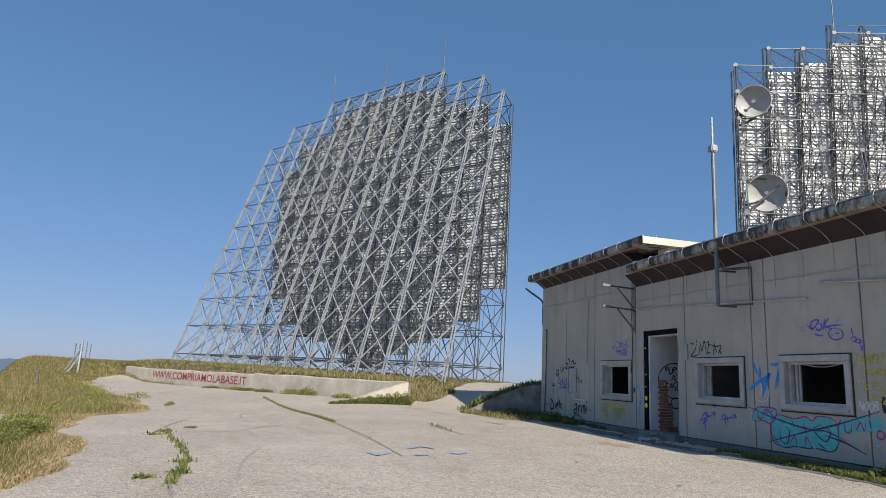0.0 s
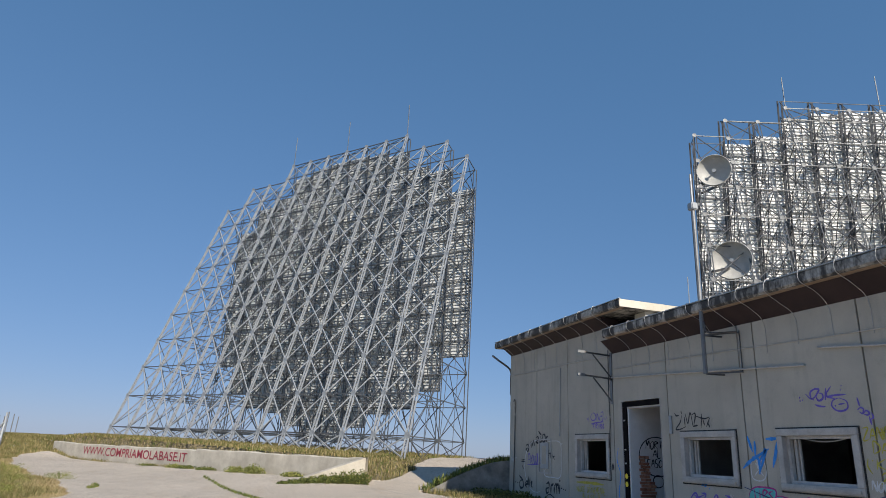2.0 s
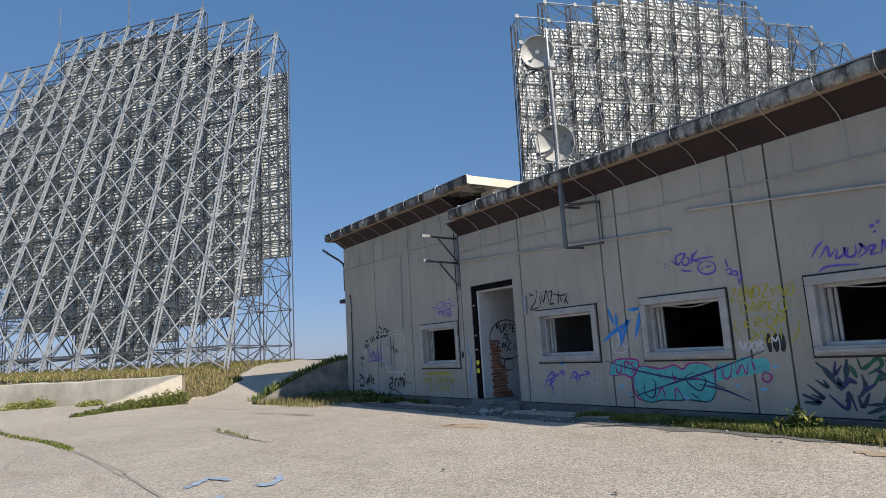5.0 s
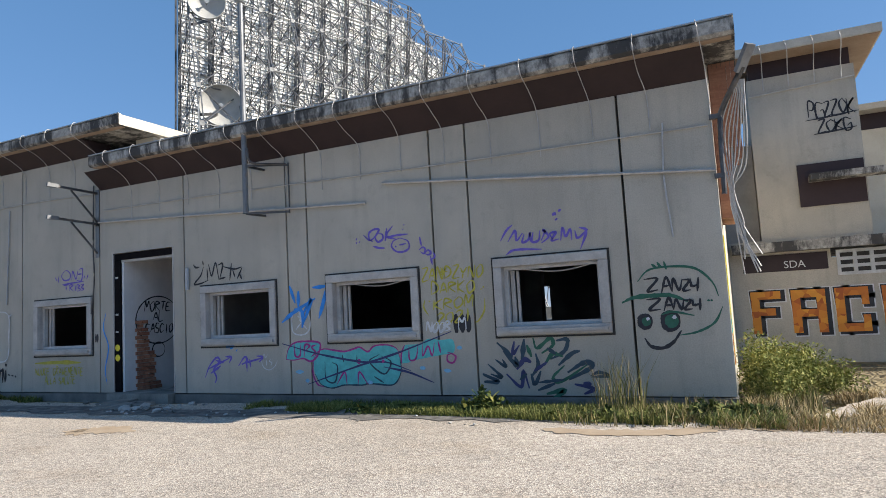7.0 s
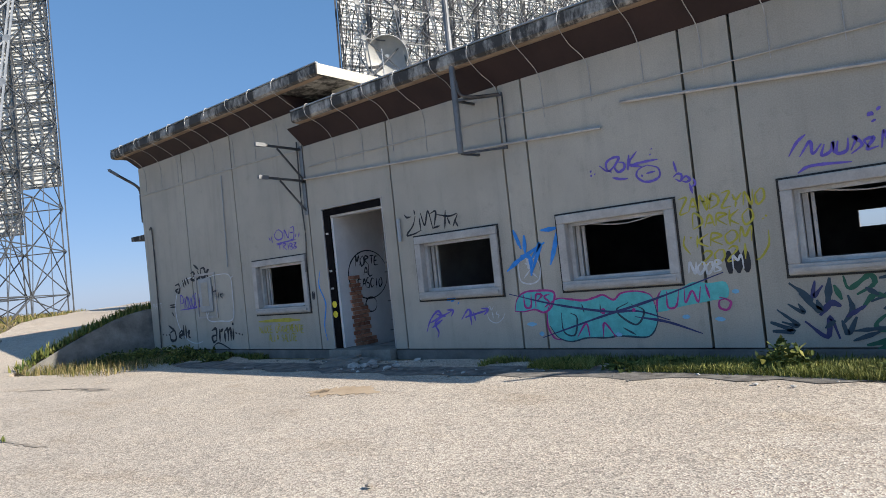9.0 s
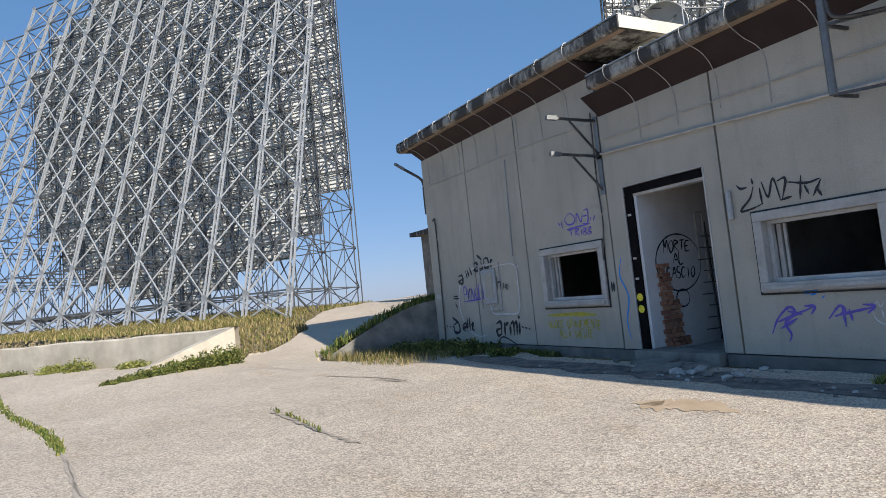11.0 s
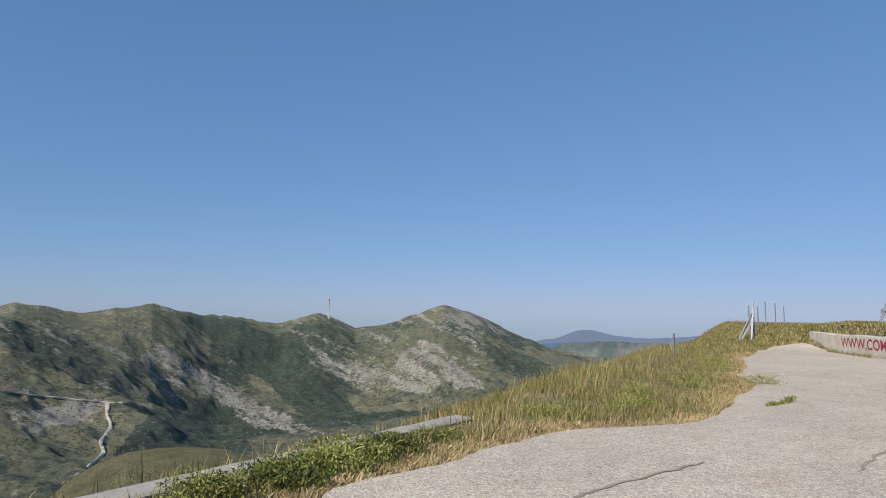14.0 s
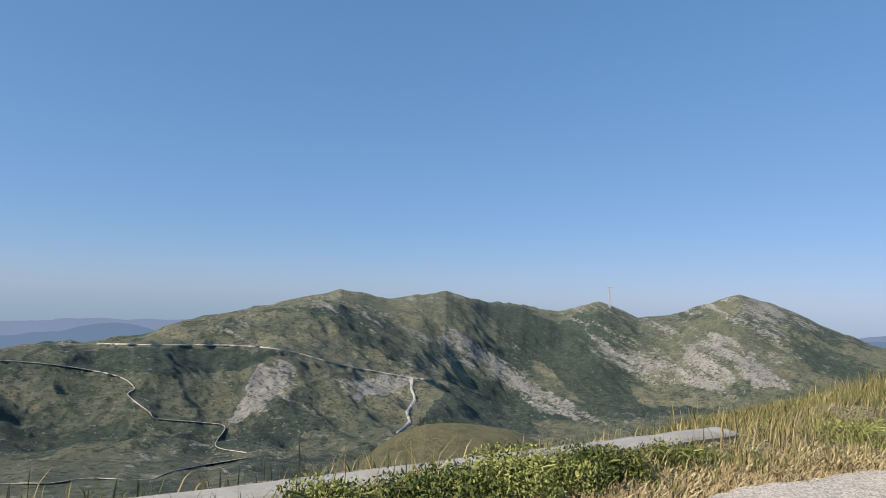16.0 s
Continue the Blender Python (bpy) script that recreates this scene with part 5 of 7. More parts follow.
def graffiti():
    # arched blackletter slogan
    graffito("paint_letter", [[(-4.76, 1.39), (-4.6, 1.4), (-4.6, 1.24), (-4.75, 1.28), (-4.58, 1.33)]], 0.055, "ink", "black blackletter of an arched slogan")
    graffito("paint_letter", [[(-4.45, 1.49), (-4.4, 1.33)], [(-4.38, 1.5), (-4.32, 1.36)], [(-4.29, 1.53), (-4.21, 1.38)]], 0.055, "ink", "black blackletter of an arched slogan")
    graffito("paint_letter", [[(-4.12, 1.59), (-4.0, 1.61), (-3.98, 1.46), (-4.12, 1.48), (-3.99, 1.53)]], 0.055, "ink", "black blackletter of an arched slogan")
    graffito("paint_letter", [[(-3.86, 1.64), (-3.8, 1.49), (-3.95, 1.48), (-3.96, 1.6)], [(-3.98, 1.76), (-3.8, 1.65)]], 0.055, "ink", "black blackletter of an arched slogan")
    graffito("paint_letter", [[(-3.73, 1.66), (-3.61, 1.66), (-3.58, 1.51), (-3.73, 1.5), (-3.73, 1.66)]], 0.055, "ink", "black blackletter of an arched slogan")
    graffito("paint_letter", [[(-3.52, 1.61), (-3.5, 1.47)], [(-3.52, 1.6), (-3.43, 1.62)]], 0.055, "ink", "black blackletter of an arched slogan")
    graffito("paint_word", [[(-5.14, 0.41), (-4.95, 0.46), (-4.91, 0.28), (-5.11, 0.26), (-5.14, 0.41)], [(-5.17, 0.57), (-4.91, 0.45)], [(-4.79, 0.38), (-4.66, 0.45), (-4.63, 0.38), (-4.77, 0.34), (-4.67, 0.28)], [(-4.57, 0.57), (-4.59, 0.28)], [(-4.48, 0.56), (-4.5, 0.29)], [(-4.44, 0.4), (-4.36, 0.45), (-4.4, 0.34), (-4.33, 0.3)]], 0.06, "ink", "black painted gothic word on concrete")
    graffito("paint_word", [[(-3.54, 0.43), (-3.38, 0.46), (-3.39, 0.23)], [(-3.37, 0.35), (-3.53, 0.31), (-3.5, 0.21), (-3.38, 0.25)], [(-3.26, 0.46), (-3.28, 0.21)], [(-3.25, 0.4), (-3.13, 0.46)], [(-3.09, 0.43), (-3.1, 0.21)], [(-3.07, 0.42), (-2.98, 0.45), (-2.99, 0.22)], [(-2.96, 0.42), (-2.88, 0.45), (-2.9, 0.23)], [(-2.8, 0.46), (-2.82, 0.24)], [(-2.82, 0.53), (-2.77, 0.56)]], 0.06, "ink", "black painted gothic word on concrete")
    graffito("paint_word", [[(-5.04, 0.99), (-4.82, 1.0)], [(-5.05, 0.95), (-4.8, 0.95)], [(-4.98, 0.85), (-4.89, 0.75)]], 0.035, "ink", "small black painted word on concrete")
    graffito("paint_flourish", [[(-5.45, 0.39), (-5.4, 0.38)], [(-5.31, 0.38), (-5.26, 0.36)], [(-5.2, 0.38), (-5.14, 0.37)], [(-2.74, 0.38), (-2.68, 0.36)], [(-2.64, 0.36), (-2.58, 0.35)], [(-2.54, 0.35), (-2.5, 0.33)]], 0.035, "ink", "black painted dots beside a gothic word")
    graffito("paint_flourish", [[(-5.0, 0.11), (-4.68, 0.02), (-4.18, -0.0), (-3.92, 0.07)], [(-3.56, 0.11), (-3.33, 0.19), (-3.01, 0.09), (-2.81, 0.0)]], 0.028, "ink", "black painted flourish on concrete")
    graffito("paint_mark", [[(-3.29, 1.3), (-3.31, 1.06)], [(-3.31, 1.18), (-3.2, 1.19), (-3.22, 1.05)], [(-3.09, 1.17), (-3.13, 1.05)], [(-2.96, 1.13), (-3.06, 1.11), (-2.98, 1.04)]], 0.03, "ink", "black painted letters on a wall hatch", -0.046)
    graffito("paint_ring", [[(-3.5, 1.47), (-3.58, 1.07), (-3.6, 0.66), (-3.15, 0.61), (-2.74, 0.65), (-2.69, 1.09), (-2.73, 1.45), (-3.13, 1.5), (-3.5, 1.47)], [(-3.51, 0.82), (-3.63, 0.71)], [(-2.71, 1.4), (-2.62, 1.44)]], 0.028, "white", "loose white sprayed outline round a hatch", -0.0225)
    graffito("paint_circle", [loop(-4.12, 0.85, 0.7, 0.66, 18, 70, 290)], 0.035, "white", "thin white sprayed arc")
    graffito("paint_tag", scribble(-4.6, -3.75, 0.9, 1.15, 6, 31), 0.03, "violet", "violet sprayed tag on concrete")
    lettering("PART", -5.55, 0.95, 0.16, "white", "white sprayed letters on concrete")
    sprayed("NUOCE GRAVEMENTE", -1.98, -0.72, 0.36, 0.12, 0.018, "yellow", "yellow sprayed slogan on concrete", 4, 0.1)
    sprayed("ALLA SALUTE", -1.72, -0.92, 0.21, 0.11, 0.018, "yellow", "yellow sprayed slogan on concrete", 5, 0.1)
    graffito("paint_bar", [[(-1.98, 0.56), (-1.3, 0.57), (-0.8, 0.56)]], 0.07, "yellow", "yellow sprayed line on concrete")
    for text, z, span in (("ZANDZYNO", 1.49, 0.85), ("DARKO", 1.31, 0.6), ("KROM", 1.12, 0.55), ("2021", 0.95, 0.5)):
        sprayed(text, 6.05 - span / 2, 6.05 + span / 2, z, 0.14, 0.024, "yellow", "yellow sprayed words of a tag", len(text), 0.1)
    sprayed("NOOB", 5.66, 6.0, 0.85, 0.12, 0.03, "white", "white sprayed letters on concrete", 9)
    graffito("paint_box", [[(6.07, 1.05), (6.07, 0.82)], [(6.15, 1.06), (6.15, 0.82)], [(6.23, 1.05), (6.23, 0.82)]], 0.09, "ink", "black sprayed box on concrete")
    graffito("paint_box_mark", [[(6.1, 0.86), (6.11, 1.0), (6.15, 0.95), (6.19, 1.0), (6.2, 0.86)]], 0.025, "white", "white mark in a black box", -0.0065)
    # tags, pieces and faces along the facade
    graffito("paint_tag", [[(-1.2, 2.12), (-1.28, 2.04), (-1.21, 1.96), (-1.08, 1.97), (-1.05, 2.05), (-1.13, 2.12), (-1.2, 2.12)], [(-1.02, 1.95), (-0.99, 2.1), (-0.91, 1.96), (-0.86, 2.1)], [(-0.83, 2.12), (-0.74, 2.12), (-0.77, 1.93), (-0.89, 1.94)], [(-0.86, 2.04), (-0.76, 2.04)], [(-1.26, 1.89), (-1.03, 1.9), (-0.71, 1.91)]], 0.026, "violet", "violet sprayed word on bare concrete")
    graffito("paint_tag", [[(-1.24, 1.87), (-1.08, 1.88)], [(-1.16, 1.87), (-1.16, 1.78)], [(-1.07, 1.77), (-1.06, 1.87), (-0.98, 1.86), (-1.05, 1.82), (-0.97, 1.76)], [(-0.93, 1.86), (-0.92, 1.76)], [(-0.88, 1.76), (-0.88, 1.86), (-0.81, 1.84), (-0.86, 1.81), (-0.79, 1.78), (-0.87, 1.75)], [(-0.79, 1.86), (-0.71, 1.86), (-0.77, 1.81), (-0.71, 1.78), (-0.79, 1.75)]], 0.024, "violet", "violet sprayed word under a line")
    graffito("paint_tag", [[(-1.45, 2.03), (-1.4, 1.96)], [(-1.37, 2.04), (-1.35, 1.92)], [(-0.69, 2.01), (-0.71, 1.95)], [(-0.6, 2.02), (-0.64, 1.94)]], 0.022, "violet", "violet sprayed quote marks")
    graffito("paint_tag", [[(1.76, 2.0), (1.81, 1.95), (1.89, 1.95)], [(1.97, 1.95), (1.91, 1.82), (1.78, 1.7), (1.91, 1.7), (2.06, 1.74)], [(2.04, 1.92), (2.05, 1.73)], [(2.07, 1.98), (2.13, 1.8), (2.21, 1.99), (2.27, 1.73)], [(2.29, 1.75), (2.35, 1.96), (2.25, 1.95)], [(2.27, 1.74), (2.4, 1.76)], [(2.36, 1.92), (2.57, 1.87), (2.71, 1.89)], [(2.52, 1.96), (2.48, 1.71)], [(2.54, 1.86), (2.58, 1.75)], [(2.72, 1.88), (2.62, 1.72)], [(2.66, 1.81), (2.71, 1.71)], [(1.97, 1.97), (1.96, 2.04)]], 0.028, "ink", "black dripping sprayed tag above the window")
    graffito("paint_tag", [[(1.96, 0.3), (2.05, 0.47), (2.19, 0.59), (2.25, 0.53), (2.13, 0.42), (2.18, 0.3), (2.15, 0.22)], [(2.04, 0.43), (2.44, 0.58)], [(2.36, 0.6), (2.47, 0.59), (2.43, 0.51)], [(2.17, 0.55), (2.33, 0.51)], [(2.07, 0.36), (2.27, 0.47)]], 0.034, "violet", "violet sprayed arrow on concrete")
    graffito("paint_tag", [[(2.6, 0.46), (2.72, 0.59), (2.77, 0.54), (2.67, 0.48)], [(2.75, 0.6), (2.76, 0.38)], [(2.81, 0.56), (2.83, 0.44)], [(2.66, 0.49), (3.04, 0.57)], [(2.94, 0.6), (3.05, 0.58), (2.98, 0.51)]], 0.03, "violet", "violet sprayed arrow on concrete")
    graffito("paint_tag", [[(2.37, 0.73), (2.5, 0.77)], [(2.45, 0.71), (2.53, 0.76)], [(2.57, 0.69), (2.58, 0.68)]], 0.05, "blue", "blue paint blots below a window")
    graffito("paint_tag", [[(3.02, 0.54), (3.06, 0.44), (3.16, 0.4), (3.26, 0.45), (3.31, 0.53)], [(3.05, 0.59), (3.08, 0.62), (3.1, 0.57), (3.14, 0.62)], [(3.11, 0.55), (3.12, 0.46)], [(3.19, 0.55), (3.17, 0.52), (3.21, 0.5), (3.19, 0.46)]], 0.014, "white", "thin white sprayed circle and digits")
    graffito("paint_tag", [[(4.68, 2.11), (4.7, 2.1)], [(4.73, 2.07), (4.74, 2.06)], [(4.68, 2.06), (4.7, 2.05)], [(4.8, 2.15), (4.91, 2.07), (5.04, 2.19), (4.97, 2.21), (4.89, 2.17), (4.89, 2.09), (4.94, 2.05)], [(5.02, 2.15), (4.98, 2.1), (5.02, 2.04), (5.09, 2.07), (5.09, 2.13), (5.03, 2.15)], [(5.16, 2.21), (5.13, 2.04)], [(5.25, 2.23), (5.15, 2.11), (5.29, 2.05)], [(5.15, 2.09), (5.3, 2.1), (5.47, 2.1)], [(4.94, 1.99), (5.03, 1.96), (5.12, 1.95)]], 0.03, "violet", "violet sprayed tag over the window")
    graffito("paint_tag", [[(5.35, 2.06), (5.25, 2.03), (5.22, 1.96), (5.29, 1.89), (5.39, 1.88), (5.47, 1.92), (5.46, 2.01), (5.35, 2.06)], [(5.27, 1.95), (5.29, 1.96)], [(5.33, 1.97), (5.43, 1.98)], [(5.37, 2.18), (5.37, 2.18)], [(5.41, 2.23), (5.42, 2.22)], [(5.39, 2.17), (5.4, 2.16)]], 0.026, "violet", "violet sprayed round face mark")
    graffito("paint_tag", [[(5.63, 2.05), (5.65, 1.93)], [(5.61, 1.88), (5.66, 1.91), (5.7, 1.89), (5.68, 1.83), (5.63, 1.86)], [(5.69, 1.83), (5.74, 1.87), (5.78, 1.83), (5.74, 1.81), (5.69, 1.83)], [(5.77, 1.79), (5.79, 1.68)], [(5.81, 1.84), (5.83, 1.78), (5.79, 1.75)]], 0.026, "violet", "small violet sprayed marks")
    graffito("paint_tag", [[(5.66, 1.25), (5.64, 1.15), (5.7, 1.05)], [(6.46, 1.22), (6.45, 1.08), (6.37, 0.96), (6.32, 0.94)], [(5.9, 1.64), (5.95, 1.53)], [(5.86, 1.58), (5.99, 1.58)], [(5.98, 1.63), (5.89, 1.53)], [(5.71, 1.23), (5.73, 1.22)], [(6.42, 1.34), (6.43, 1.33)], [(6.45, 1.37), (6.46, 1.35)]], 0.022, "yellow", "yellow sprayed arcs and star")
    graffito("paint_star", [[(3.56, 1.56), (3.65, 1.31)], [(3.71, 1.48), (3.7, 1.24)], [(3.41, 1.05), (3.61, 1.18), (3.99, 1.36)], [(3.78, 1.17), (3.93, 1.35), (3.75, 0.97)], [(3.63, 1.23), (3.76, 1.19), (3.76, 0.97)], [(3.95, 1.51), (4.08, 1.51), (4.21, 1.52)], [(4.19, 1.52), (4.12, 1.29), (4.04, 1.08)]], 0.055, "blue", "bright blue sprayed angular strokes", -0.0065)
    graffito("paint_circle", [[(3.74, 1.2), (3.61, 1.16), (3.58, 1.05), (3.6, 0.91), (3.73, 0.87), (3.85, 0.91), (3.89, 1.03), (3.86, 1.15), (3.74, 1.2)], [(3.74, 1.04), (3.64, 0.94)], [(3.74, 1.04), (3.84, 0.94)]], 0.02, "white", "white sprayed peace ring")
    graffito("paint_blob", [[(3.7, 1.17), (3.77, 1.15)], [(3.68, 1.13), (3.8, 1.1)], [(3.71, 1.08), (3.78, 1.06)]], 0.05, "white", "white sprayed smear on concrete", -0.0055)
    patch([(3.46, 0.54), (3.51, 0.69), (3.63, 0.77), (3.84, 0.78), (4.02, 0.76), (4.04, 0.68), (3.97, 0.56), (3.87, 0.51), (3.75, 0.55), (3.6, 0.53)], "cyan", "small turquoise letters of a sprayed piece", -0.003)
    patch([(3.92, 0.5), (3.98, 0.62), (4.1, 0.67), (4.26, 0.65), (4.43, 0.63), (4.57, 0.66), (4.67, 0.68), (4.79, 0.62), (4.89, 0.69), (5.08, 0.7), (5.22, 0.65), (5.26, 0.54), (5.27, 0.36), (5.16, 0.2), (4.94, 0.2), (4.79, 0.21), (4.68, 0.19), (4.41, 0.19), (4.21, 0.15), (4.04, 0.2), (3.94, 0.34)], "cyan", "turquoise swelling letters of a sprayed piece", -0.0033)
    patch([(5.28, 0.46), (5.29, 0.6), (5.34, 0.69), (5.54, 0.7), (5.68, 0.76), (5.85, 0.74), (6.01, 0.74), (6.02, 0.59), (5.87, 0.56), (5.67, 0.53), (5.49, 0.5), (5.38, 0.47)], "cyan", "slanting turquoise letters of a sprayed piece", -0.0036)
    graffito("paint_outline", [[(3.46, 0.54), (3.51, 0.69), (3.63, 0.77), (3.84, 0.78), (4.02, 0.76), (4.04, 0.68), (3.97, 0.56), (3.87, 0.51), (3.75, 0.55), (3.6, 0.53), (3.46, 0.54)], [(3.61, 0.74), (3.62, 0.59), (3.7, 0.59), (3.72, 0.74)], [(3.77, 0.57), (3.79, 0.73), (3.87, 0.72), (3.79, 0.65)], [(3.98, 0.73), (3.9, 0.7), (3.96, 0.63), (3.89, 0.57)]], 0.03, "magenta", "magenta outline of a sprayed piece", -0.0045)
    graffito("paint_outline", [[(3.92, 0.5), (3.98, 0.62), (4.1, 0.67), (4.26, 0.65), (4.43, 0.63), (4.57, 0.66), (4.67, 0.68), (4.79, 0.62), (4.89, 0.69), (5.08, 0.7), (5.22, 0.65), (5.26, 0.54)], [(3.92, 0.5), (3.91, 0.34), (3.98, 0.2), (4.08, 0.17)], [(4.29, 0.2), (4.42, 0.36), (4.45, 0.2)], [(4.62, 0.2), (4.65, 0.36), (4.77, 0.2)]], 0.026, "magenta", "magenta outline of a sprayed piece", -0.0047)
    graffito("paint_outline", [[(5.26, 0.54), (5.27, 0.36), (5.16, 0.2), (4.94, 0.2), (4.79, 0.21), (4.68, 0.19), (4.41, 0.19), (4.21, 0.15), (4.04, 0.2), (3.94, 0.34)], [(4.11, 0.5), (4.12, 0.27), (4.26, 0.23), (4.31, 0.43), (4.23, 0.49)], [(4.39, 0.59), (4.41, 0.49)], [(4.62, 0.58), (4.62, 0.49), (4.66, 0.49)], [(4.96, 0.58), (4.81, 0.49), (5.02, 0.33), (5.13, 0.48), (4.99, 0.56)], [(4.87, 0.3), (5.01, 0.22)]], 0.022, "teal", "dark outline of a sprayed piece", -0.0049)
    graffito("paint_outline", [[(5.28, 0.46), (5.29, 0.6), (5.34, 0.69)], [(5.4, 0.68), (5.4, 0.51), (5.49, 0.52), (5.53, 0.68)], [(5.59, 0.7), (5.59, 0.55), (5.67, 0.67), (5.72, 0.55), (5.76, 0.71)], [(5.81, 0.73), (5.84, 0.58)], [(5.93, 0.59), (5.99, 0.57), (6.04, 0.53), (6.0, 0.46), (5.93, 0.48), (5.93, 0.55), (5.99, 0.57)]], 0.024, "magenta", "magenta strokes of a sprayed piece", -0.0051)
    graffito("paint_blob", [[(4.63, 0.52), (4.68, 0.49)], [(4.62, 0.49), (4.67, 0.47)], [(5.0, 0.51), (5.03, 0.48)]], 0.045, "magenta", "magenta blots on a sprayed piece", -0.0058)
    graffito("paint_stroke", [[(3.4, 0.76), (4.04, 0.6), (4.69, 0.49), (5.06, 0.48), (5.41, 0.37)], [(3.82, 0.2), (4.61, 0.43), (5.25, 0.6), (6.0, 0.84)], [(5.02, 0.42), (5.38, 0.35), (5.73, 0.22)]], 0.028, "navy", "dark stroke crossing a sprayed piece", -0.0065)
    graffito("paint_blob", [[(3.62, 0.37), (3.76, 0.37)], [(3.78, 0.25), (3.85, 0.25)], [(5.54, 0.4), (5.62, 0.4)], [(5.87, 0.37), (5.97, 0.36)], [(6.06, 0.64), (6.13, 0.64)], [(4.77, 0.23), (4.85, 0.22)]], 0.05, "sky", "pale blue paint blots", -0.0062)
    graffito("paint_tag", [[(6.71, 1.89), (6.79, 2.01), (6.87, 2.07)], [(6.8, 1.87), (6.9, 2.0), (6.91, 1.88), (6.99, 1.96)], [(7.01, 1.95), (6.98, 1.85), (7.06, 1.88), (7.08, 1.96), (7.08, 1.85)], [(7.12, 1.96), (7.1, 1.85), (7.18, 1.86), (7.2, 1.97)], [(7.21, 1.85), (7.26, 1.95), (7.24, 1.97), (7.3, 1.89), (7.21, 1.82)], [(7.35, 1.85), (7.32, 1.92), (7.39, 1.93), (7.33, 1.84), (7.42, 1.85)], [(7.44, 1.83), (7.47, 1.98), (7.5, 1.87), (7.56, 1.95), (7.57, 1.82)], [(7.61, 1.93), (7.64, 1.84), (7.76, 1.93)], [(7.66, 1.96), (7.74, 1.91), (7.66, 1.71)], [(6.77, 1.72), (6.89, 1.77), (7.21, 1.75)]], 0.03, "violet", "violet sprayed tag above the window")
    graffito("paint_blob", [[(7.37, 2.16), (7.39, 2.13)], [(7.38, 2.14), (7.41, 2.15)], [(7.44, 2.19), (7.46, 2.17)], [(7.4, 2.09), (7.41, 2.07)]], 0.045, "violet", "violet paint blots on concrete")
    graffito("paint_plume", [[(6.58, 0.69), (6.73, 0.55), (6.75, 0.48)]], 0.05, "teal", "dark green sprayed plume stroke", -0.003)
    graffito("paint_plume", [[(6.8, 0.7), (6.77, 0.55), (6.86, 0.65)]], 0.04, "navy", "dark green sprayed plume stroke", -0.0032)
    graffito("paint_plume", [[(6.92, 0.72), (6.88, 0.45)]], 0.06, "teal", "dark green sprayed plume stroke", -0.0034)
    graffito("paint_plume", [[(7.03, 0.73), (7.07, 0.61), (7.23, 0.72), (7.26, 0.64), (7.12, 0.55)]], 0.045, "green", "dark green sprayed plume stroke", -0.0036)
    graffito("paint_plume", [[(7.3, 0.69), (7.43, 0.7), (7.39, 0.57), (7.22, 0.48)]], 0.05, "teal", "dark green sprayed plume stroke", -0.0038)
    graffito("paint_plume", [[(6.55, 0.49), (6.68, 0.4), (6.64, 0.49)]], 0.04, "teal", "dark green sprayed plume stroke", -0.004)
    graffito("paint_plume", [[(6.81, 0.37), (6.91, 0.48), (6.99, 0.45)]], 0.06, "navy", "dark green sprayed plume stroke", -0.0042)
    graffito("paint_plume", [[(7.05, 0.55), (7.07, 0.41), (6.98, 0.28)]], 0.045, "teal", "dark green sprayed plume stroke", -0.0044)
    graffito("paint_plume", [[(7.14, 0.41), (7.25, 0.54), (7.37, 0.51)]], 0.05, "green", "dark green sprayed plume stroke", -0.0046)
    graffito("paint_plume", [[(6.45, 0.44), (6.62, 0.28), (6.48, 0.32)]], 0.04, "teal", "dark green sprayed plume stroke", -0.0048)
    graffito("paint_plume", [[(6.38, 0.32), (6.57, 0.23), (6.39, 0.23)]], 0.06, "teal", "dark green sprayed plume stroke", -0.005)
    graffito("paint_plume", [[(6.68, 0.32), (6.85, 0.17), (6.89, 0.35), (6.95, 0.15)]], 0.045, "navy", "dark green sprayed plume stroke", -0.0052)
    graffito("paint_plume", [[(6.98, 0.32), (7.02, 0.2), (7.1, 0.35)]], 0.05, "teal", "dark green sprayed plume stroke", -0.0054)
    graffito("paint_plume", [[(7.38, 0.41), (7.24, 0.28), (7.33, 0.23), (7.68, 0.44)]], 0.04, "green", "dark green sprayed plume stroke", -0.0056)
    graffito("paint_plume", [[(7.41, 0.33), (7.61, 0.44), (7.69, 0.39), (7.42, 0.25)]], 0.06, "teal", "dark green sprayed plume stroke", -0.0058)
    graffito("paint_plume", [[(7.67, 0.29), (7.76, 0.33), (7.86, 0.29), (7.68, 0.28)]], 0.045, "teal", "dark green sprayed plume stroke", -0.006)
    graffito("paint_plume", [[(7.48, 0.2), (7.69, 0.15), (7.58, 0.09)]], 0.05, "navy", "dark green sprayed plume stroke", -0.0062)
    graffito("paint_plume", [[(7.06, 0.22), (7.37, 0.25)]], 0.04, "teal", "dark green sprayed plume stroke", -0.0064)
    graffito("paint_plume", [[(7.15, 0.09), (7.36, 0.13), (7.17, 0.0)]], 0.06, "green", "dark green sprayed plume stroke", -0.0066)
    graffito("paint_plume", [[(7.05, 0.13), (7.26, 0.21)]], 0.045, "teal", "dark green sprayed plume stroke", -0.0068)
    graffito("paint_plume", [[(7.31, 0.41), (7.47, 0.54), (7.57, 0.57)]], 0.05, "teal", "dark green sprayed plume stroke", -0.007)
    graffito("paint_plume", [[(7.02, 0.35), (7.18, 0.45)]], 0.04, "navy", "dark green sprayed plume stroke", -0.0072)
    graffito("paint_plume", [[(6.66, 0.59), (6.81, 0.42), (6.8, 0.52)]], 0.06, "teal", "dark green sprayed plume stroke", -0.0074)
